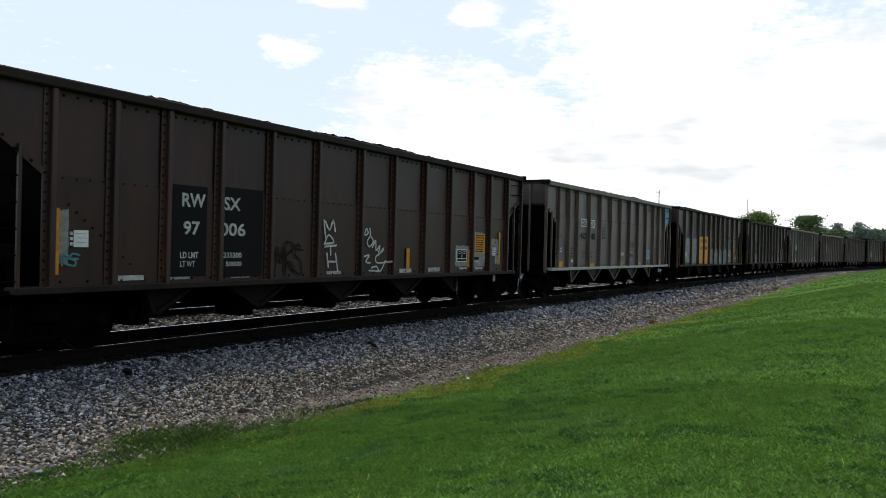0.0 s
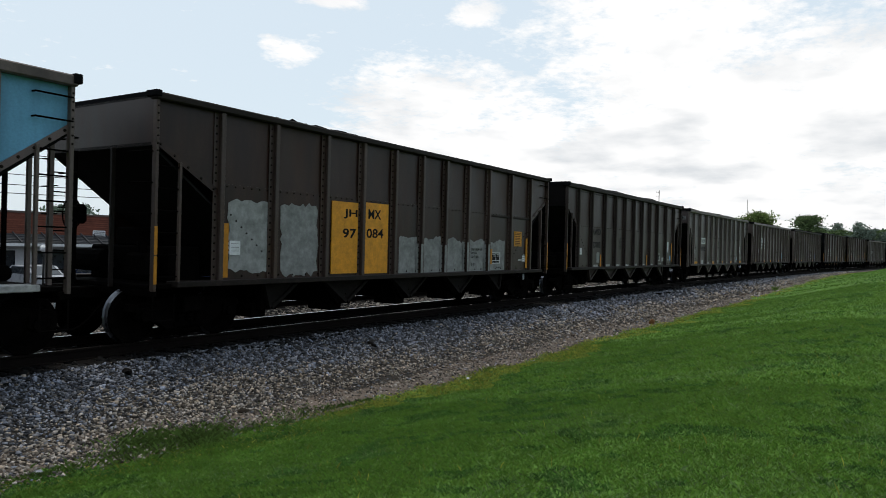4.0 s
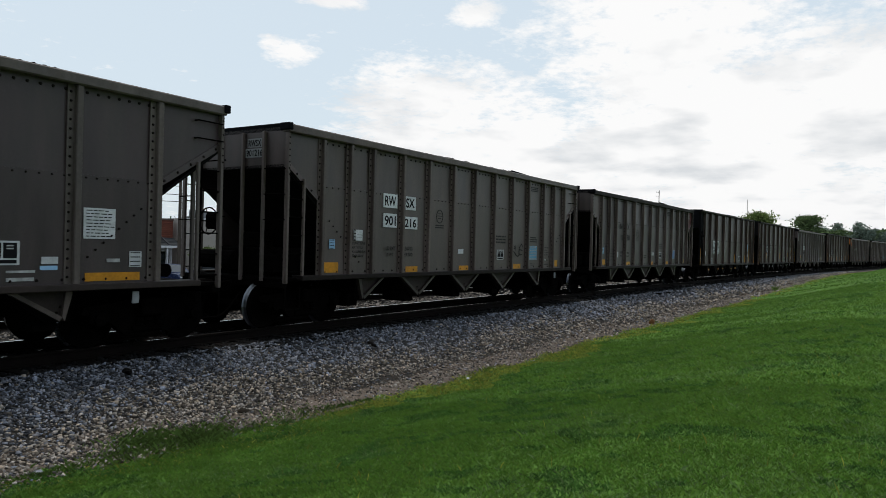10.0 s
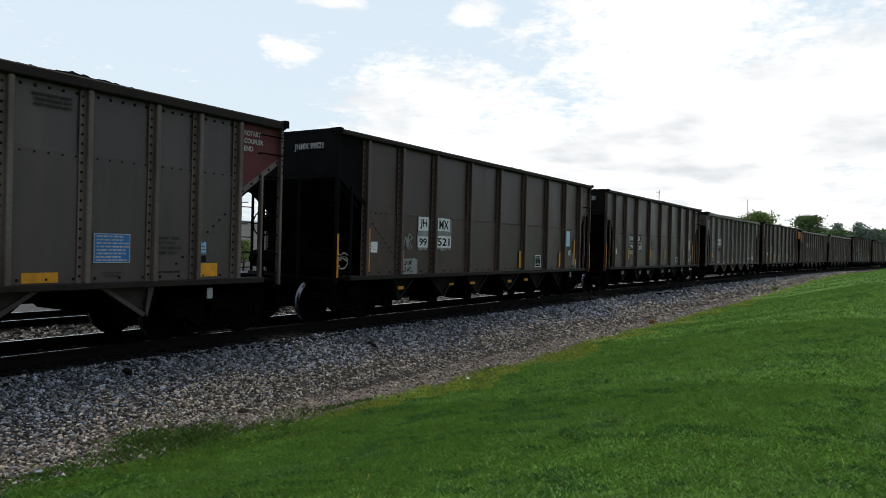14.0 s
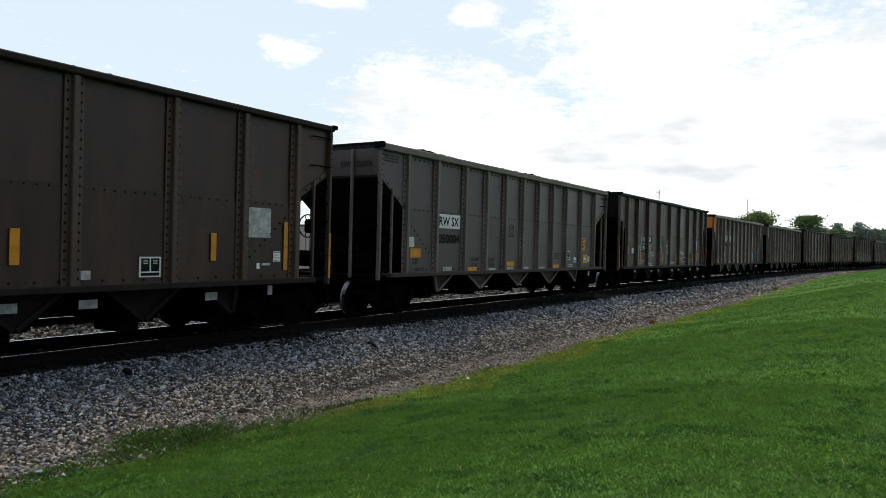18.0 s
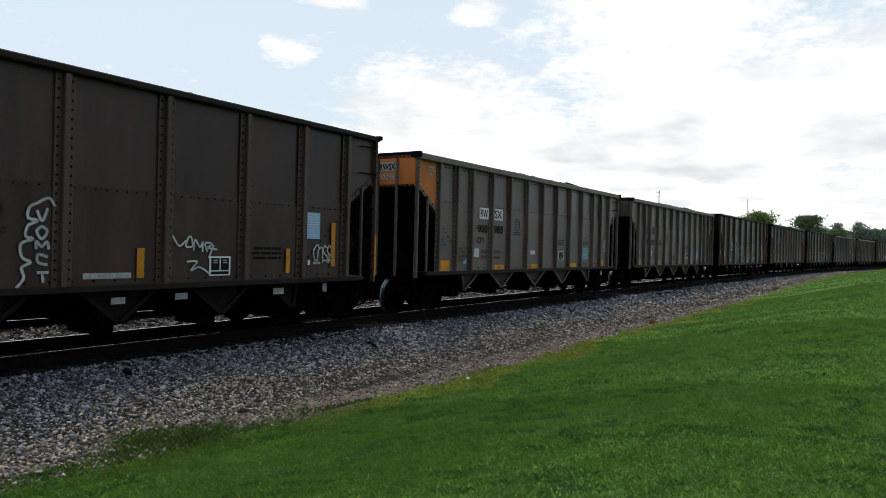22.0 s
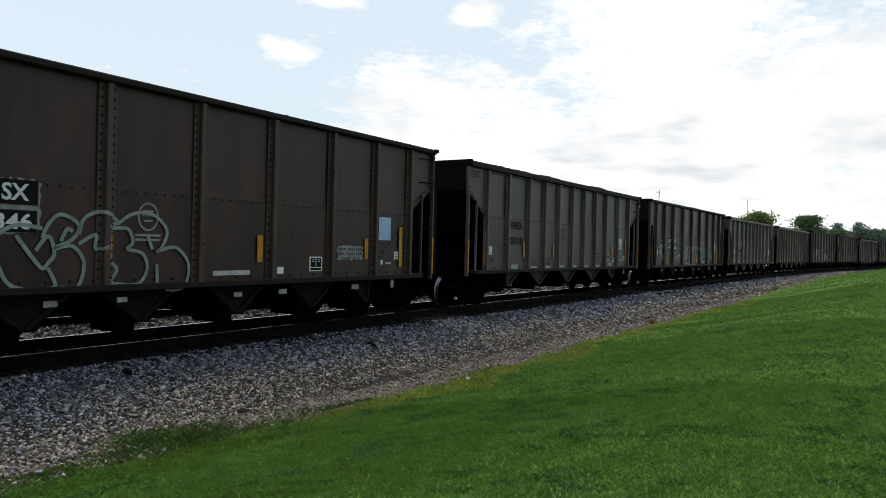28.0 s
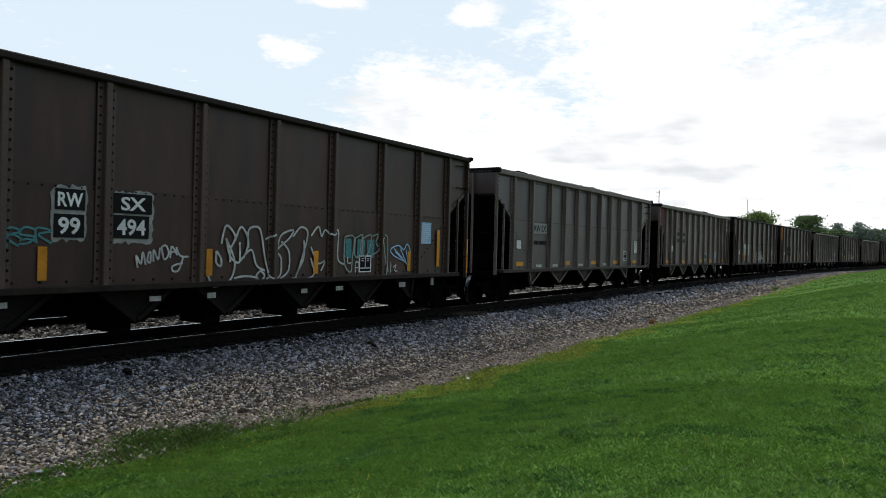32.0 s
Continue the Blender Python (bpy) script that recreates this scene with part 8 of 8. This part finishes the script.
word(c, "OF DOORS", 11.167, 1.172, 0.239, 0.030, FAINT)
word(c, "RADIANT TUBE", 12.128, 1.766, 0.485, 0.050, FAINT)
word(c, "HEAT ONLY", 12.128, 1.686, 0.363, 0.050, FAINT)
word(c, "MAX. ALUMINUM", 12.128, 1.606, 0.525, 0.050, FAINT)
word(c, "TEMP 250 F", 12.128, 1.526, 0.404, 0.050, FAINT)
bars(c, 12.125, 1.214, 0.554, 0.061, 1, FAINT)
sticker(c, 12.829, 1.611, 0.202, 0.21, PALEBLUE)
sticker(c, 12.808, 1.424, 0.254, 0.109, INK)
sticker(c, 12.955, 1.235, 0.454, 0.23, YELLOW, "reflective_strip")

c = CARS["b1"]
sticker(c, 12.565, 2.108, 0.415, 0.544, PALEBLUE)
sticker(c, 12.774, 1.603, 0.165, 0.18, WHITE)
sticker(c, 13.369, 1.211, 0.096, 0.34, WHITE)
patch(c, 13.059, 1.384, 0.113, 0.462, PATCH)
sticker(c, 13.164, 1.623, 0.108, 0.932, AMBER, "reflective_strip")

c = CARS["b2"]
inspection(c, 10.309, 1.298, 0.393, 0.326)
sticker(c, 11.551, 1.634, 0.113, 0.478, AMBER, "reflective_strip")
sticker(c, 13.305, 1.672, 0.102, 0.932, AMBER, "reflective_strip")
sticker(c, 12.63, 2.097, 0.564, 0.555, GREYWHITE)
sticker(c, 13.088, 1.465, 0.187, 0.195, WHITE)
sticker(c, 12.615, 1.29, 0.072, 0.108, WHITE)
sticker(c, 12.813, 1.319, 0.221, 0.045, GREYWHITE, "reflective_strip")

c = CARS["c3"]
inspection(c, 11.102, 1.508, 0.446, 0.316)
sticker(c, 11.798, 1.389, 0.224, 0.109, WHITE)
sticker(c, 12.771, 1.393, 0.26, 0.081, WHITE)
sticker(c, 13.133, 1.377, 0.186, 0.222, WHITE)
sticker(c, 11.788, 1.281, 0.25, 0.059, PALEBLUE)
sticker(c, 11.39, 1.185, 0.36, 0.032, GREYWHITE, "reflective_strip")
sticker(c, 11.396, 1.12, 0.385, 0.049, GREYWHITE, "reflective_strip")
notice(c, 12.521, 1.938, 0.5, 0.46, YELLOW)
sticker(c, 12.771, 1.496, 0.446, 0.09, YELLOW, "reflective_strip")
sticker(c, 12.777, 1.28, 0.447, 0.09, YELLOW, "reflective_strip")

c = CARS["b3"]
bars(c, 11.263, 1.529, 0.778, 0.266, 3, INK)
sticker(c, 11.813, 1.384, 0.1, 0.472, AMBER, "reflective_strip")
sticker(c, 13.146, 1.716, 0.122, 0.922, AMBER, "reflective_strip")
sticker(c, 12.467, 2.093, 0.551, 0.539, PALEBLUE)
scrawl(c, 12.836, 1.537, 0.529, 0.392, CHALK, "tag", 4, 35)
sticker(c, 12.665, 1.334, 0.217, 0.054, GREYWHITE, "reflective_strip")
sticker(c, 12.431, 1.341, 0.07, 0.097, WHITE)
patch(c, 13.034, 1.414, 0.12, 0.185, PATCH)

c = CARS["a4"]
bars(c, 11.236, 1.97, 0.606, 0.175, 3, FAINT)
notice(c, 11.237, 1.584, 0.606, 0.437, CYAN)
word(c, "STAND CLEAR", 11.216, 1.212, 0.331, 0.032, FAINT)
word(c, "OF DOORS", 11.216, 1.160, 0.241, 0.032, FAINT)
word(c, "RADIANT TUBE", 12.213, 1.764, 0.498, 0.051, FAINT)
word(c, "HEAT ONLY", 12.213, 1.682, 0.374, 0.051, FAINT)
word(c, "MAX. ALUMINUM", 12.213, 1.600, 0.540, 0.051, FAINT)
word(c, "TEMP 250 F", 12.213, 1.518, 0.415, 0.051, FAINT)
bars(c, 12.172, 1.211, 0.546, 0.069, 1, FAINT)
patch(c, 11.997, 1.333, 0.165, 0.136, PATCH)
sticker(c, 12.887, 1.596, 0.157, 0.181, PALEBLUE)
sticker(c, 12.878, 1.379, 0.251, 0.073, INK)
sticker(c, 13.006, 1.218, 0.459, 0.211, YELLOW, "reflective_strip")
scrawl(c, 13.238, 1.934, 0.221, 0.483, CHALK, "tag", 3, 44)

c = CARS["b4"]
inspection(c, 10.253, 1.313, 0.379, 0.296)
patch(c, 11.349, 1.542, 0.871, 0.325, PATCH)
word(c, "EXW 10-8 H 3-8", 11.342, 1.628, 0.777, 0.064, INK)
word(c, "EW 10-8 H 13-8", 11.342, 1.525, 0.777, 0.064, INK)
word(c, "CU.FT. 4215", 11.342, 1.422, 0.611, 0.064, INK)
sticker(c, 11.888, 1.639, 0.12, 0.459, AMBER, "reflective_strip")
sticker(c, 13.206, 1.694, 0.112, 0.938, AMBER, "reflective_strip")
sticker(c, 12.536, 2.112, 0.571, 0.535, PALEBLUE)
sticker(c, 13.05, 1.497, 0.165, 0.204, WHITE)
sticker(c, 12.495, 1.335, 0.071, 0.107, WHITE)
sticker(c, 12.744, 1.31, 0.221, 0.045, GREYWHITE, "reflective_strip")

c = CARS["c4"]
sticker(c, 3.567, 1.678, 0.096, 0.48, AMBER, "reflective_strip")
sticker(c, 5.833, 1.656, 0.075, 0.502, AMBER, "reflective_strip")
sticker(c, 8.657, 1.669, 0.108, 0.463, AMBER, "reflective_strip")
sticker(c, 4.351, 1.127, 0.415, 0.065, GREYWHITE, "reflective_strip")
sticker(c, 5.488, 1.122, 0.415, 0.071, GREYWHITE, "reflective_strip")
sticker(c, 6.61, 1.122, 0.428, 0.077, GREYWHITE, "reflective_strip")
sticker(c, 7.771, 1.11, 0.43, 0.073, GREYWHITE, "reflective_strip")
sticker(c, 8.899, 1.102, 0.43, 0.067, GREYWHITE, "reflective_strip")
sticker(c, 10.036, 1.101, 0.453, 0.072, GREYWHITE, "reflective_strip")
word(c, "LD LMT", 4.361, 1.371, 0.365, 0.065, FAINT)
word(c, "LT WT", 4.355, 1.22, 0.296, 0.073, FAINT)
word(c, "237000", 5.505, 1.38, 0.365, 0.071, FAINT)
word(c, "49000", 5.504, 1.219, 0.314, 0.071, FAINT)
bars(c, 10.016, 1.43, 0.543, 0.418, 4, FAINT)

c = CARS["c4"]
inspection(c, 11.185, 1.468, 0.41, 0.315)
patch(c, 11.836, 1.381, 0.21, 0.079, PATCH)
sticker(c, 11.83, 1.29, 0.242, 0.072, PALEBLUE)
sticker(c, 13.115, 1.429, 0.208, 0.238, PALEBLUE)
sticker(c, 11.46, 1.195, 0.393, 0.038, GREYWHITE, "reflective_strip")
sticker(c, 11.454, 1.13, 0.408, 0.062, GREYWHITE, "reflective_strip")
sticker(c, 12.795, 1.336, 0.226, 0.06, GREYWHITE, "reflective_strip")
sticker(c, 12.565, 2.0, 0.517, 0.455, WHITE)
sticker(c, 13.272, 1.731, 0.101, 0.935, AMBER, "reflective_strip")
sticker(c, 11.649, 1.687, 0.102, 0.453, AMBER, "reflective_strip")

# ends of the cars
for key in ("c1", "c4", "b1", "b3", "b5", "b2", "b4", "e"):
    tape_corner(CARS[key], AMBER, ((1.02, 1.47), (1.49, 1.95)))
end_word(CARS["c2"], "RWSX 050585", -0.85, 3.62, 0.95, 0.13, INK, PATCH)
end_word(CARS["c3"], "RWSX 050004", -0.85, 3.62, 0.95, 0.13, FAINT)
end_word(CARS["b1"], "JHMX 99521", -0.75, 3.85, 0.85, 0.12, GREYWHITE)
end_word(CARS["b2"], "RWSX 99330", -0.6, 3.85, 0.95, 0.14, GREYWHITE, FAINT)
end_word(CARS["b3"], "RWSX 99477", -0.5, 3.85, 0.95, 0.14, PATCH, FAINT)
end_word(CARS["b5"], "RWSX 99494", -0.6, 3.85, 0.95, 0.14, GREYWHITE, FAINT)
end_word(CARS["a4"], "RWSX", -0.62, 3.72, 0.5, 0.15, INK, GREYWHITE)
end_word(CARS["a4"], "90098", -0.62, 3.46, 0.5, 0.14, GREYWHITE)
end_word(CARS["a5"], "FURX", -0.65, 3.72, 0.4, 0.12, INK)
end_word(CARS["a5"], "93056", -0.65, 3.5, 0.4, 0.12, INK)
end_word(CARS["a2"], "RWSX", -0.65, 3.72, 0.36, 0.12, INK, PATCH)
end_word(CARS["a2"], "901216", -0.65, 3.52, 0.46, 0.12, INK, PATCH)
c = CARS["a3"]
word(c, "ROTARY", 13.92, 3.72, 0.4, 0.1, GREYWHITE)
word(c, "COUPLER", 13.95, 3.58, 0.46, 0.1, GREYWHITE)
word(c, "END", 13.83, 3.44, 0.22, 0.1, GREYWHITE)
recolour(CARS["blue"], ("end_gusset",), BLUE, 1)
recolour(CARS["blue"], ("side_sill",), GREYWHITE)

# the cars at the rear carry the same kinds of marks
for key in ("c5", "c6"):
    c = CARS[key]
    sticker(c, 3.1, 2.4, 1.05, 0.34, PATCH, "number_board")
    word(c, "RW SX", 3.1, 2.4, 0.9, 0.22, INK)
    bars(c, 3.1, 1.93, 1.0, 0.24, 1, INK)
    tag(c, 1.55, 1.85, 0.35, 0.26)
    for q in (1.7, 5.4, 8.0, 10.4, 12.9):
        sticker(c, q, 1.24, 0.5, 0.13, YELLOW, "reflective_strip")
    for q in (3.1, 4.4, 6.7, 9.2):
        sticker(c, q, 1.16, 0.42, 0.09, GREYWHITE, "reflective_strip")
    inspection(c, 11.6, 1.5, 0.4, 0.4)
    sticker(c, 13.0, 1.9, 0.35, 0.5, WHITE)
for key in ("a6", "a7"):
    c = CARS[key]
    for q in (3.4, 4.4):
        bars(c, q, 2.5, 0.5, 0.7, 2, FAINT)
    for q in (1.5, 4.5, 8.0, 10.2, 13.1):
        sticker(c, q, 1.22, 0.5, 0.16, YELLOW, "reflective_strip")
    notice(c, 11.3, 1.6, 0.5, 0.45, CYAN)
    tag(c, 2.3, 1.9, 0.35, 0.28)
    inspection(c, 9.0, 1.5, 0.4, 0.4)
for key in ("b6", "b7", "b8", "b9"):
    c = CARS[key]
    for q in (3.3, 4.3):
        for z in (2.2, 1.78):
            sticker(c, q, z, 0.55, 0.36, INK if key != "b6" else GREYWHITE, "number_board")
    for q in (1.25, 3.2, 6.3, 8.7, 11.2, 13.3):
        sticker(c, q, 1.5, 0.14, 0.55, AMBER, "reflective_strip")
    tag(c, 1.65, 1.8, 0.36, 0.28)
    sticker(c, 12.9, 1.85, 0.4, 0.45, PALEBLUE)
    if key in ("b6", "b8"):
        scrawl(c, 8.0, 1.55, 2.6, 0.8, CHALK, "bubble", 4, 90)
for key in ("c7",):
    c = CARS[key]
    for q in (1.3, 3.6, 6.3, 8.9, 11.4, 13.6):
        sticker(c, q, 1.55, 0.14, 0.5, AMBER, "reflective_strip")
        sticker(c, q + 0.6, 1.16, 0.42, 0.09, GREYWHITE, "reflective_strip")
    tag(c, 1.7, 1.8, 0.36, 0.28)


# ---- what moves: the train rolls past at a steady pace, its wheels turning ----


def motions():
    turn = SPEED / 0.457
    for car, mid in TRAIN:
        rows = []
        for i in range(33):
            x, y, h = place(mid - SPEED * i)
            rows.append((float(i), Matrix.Translation((x, y, 0)) @ Matrix.Rotation(h, 4, "Z")))
        walk(car, rows)
        for truck in [o for o in car.children if o.name.split(".")[0] == "truck"]:
            for axle in [o for o in truck.children if o.name.split(".")[0] == "wheelset"]:
                at = axle.location.copy()
                walk(axle, [(i / 15, Matrix.Translation(at) @ Matrix.Rotation(-turn * i / 15, 4, "Y")) for i in range(481)])


motions()
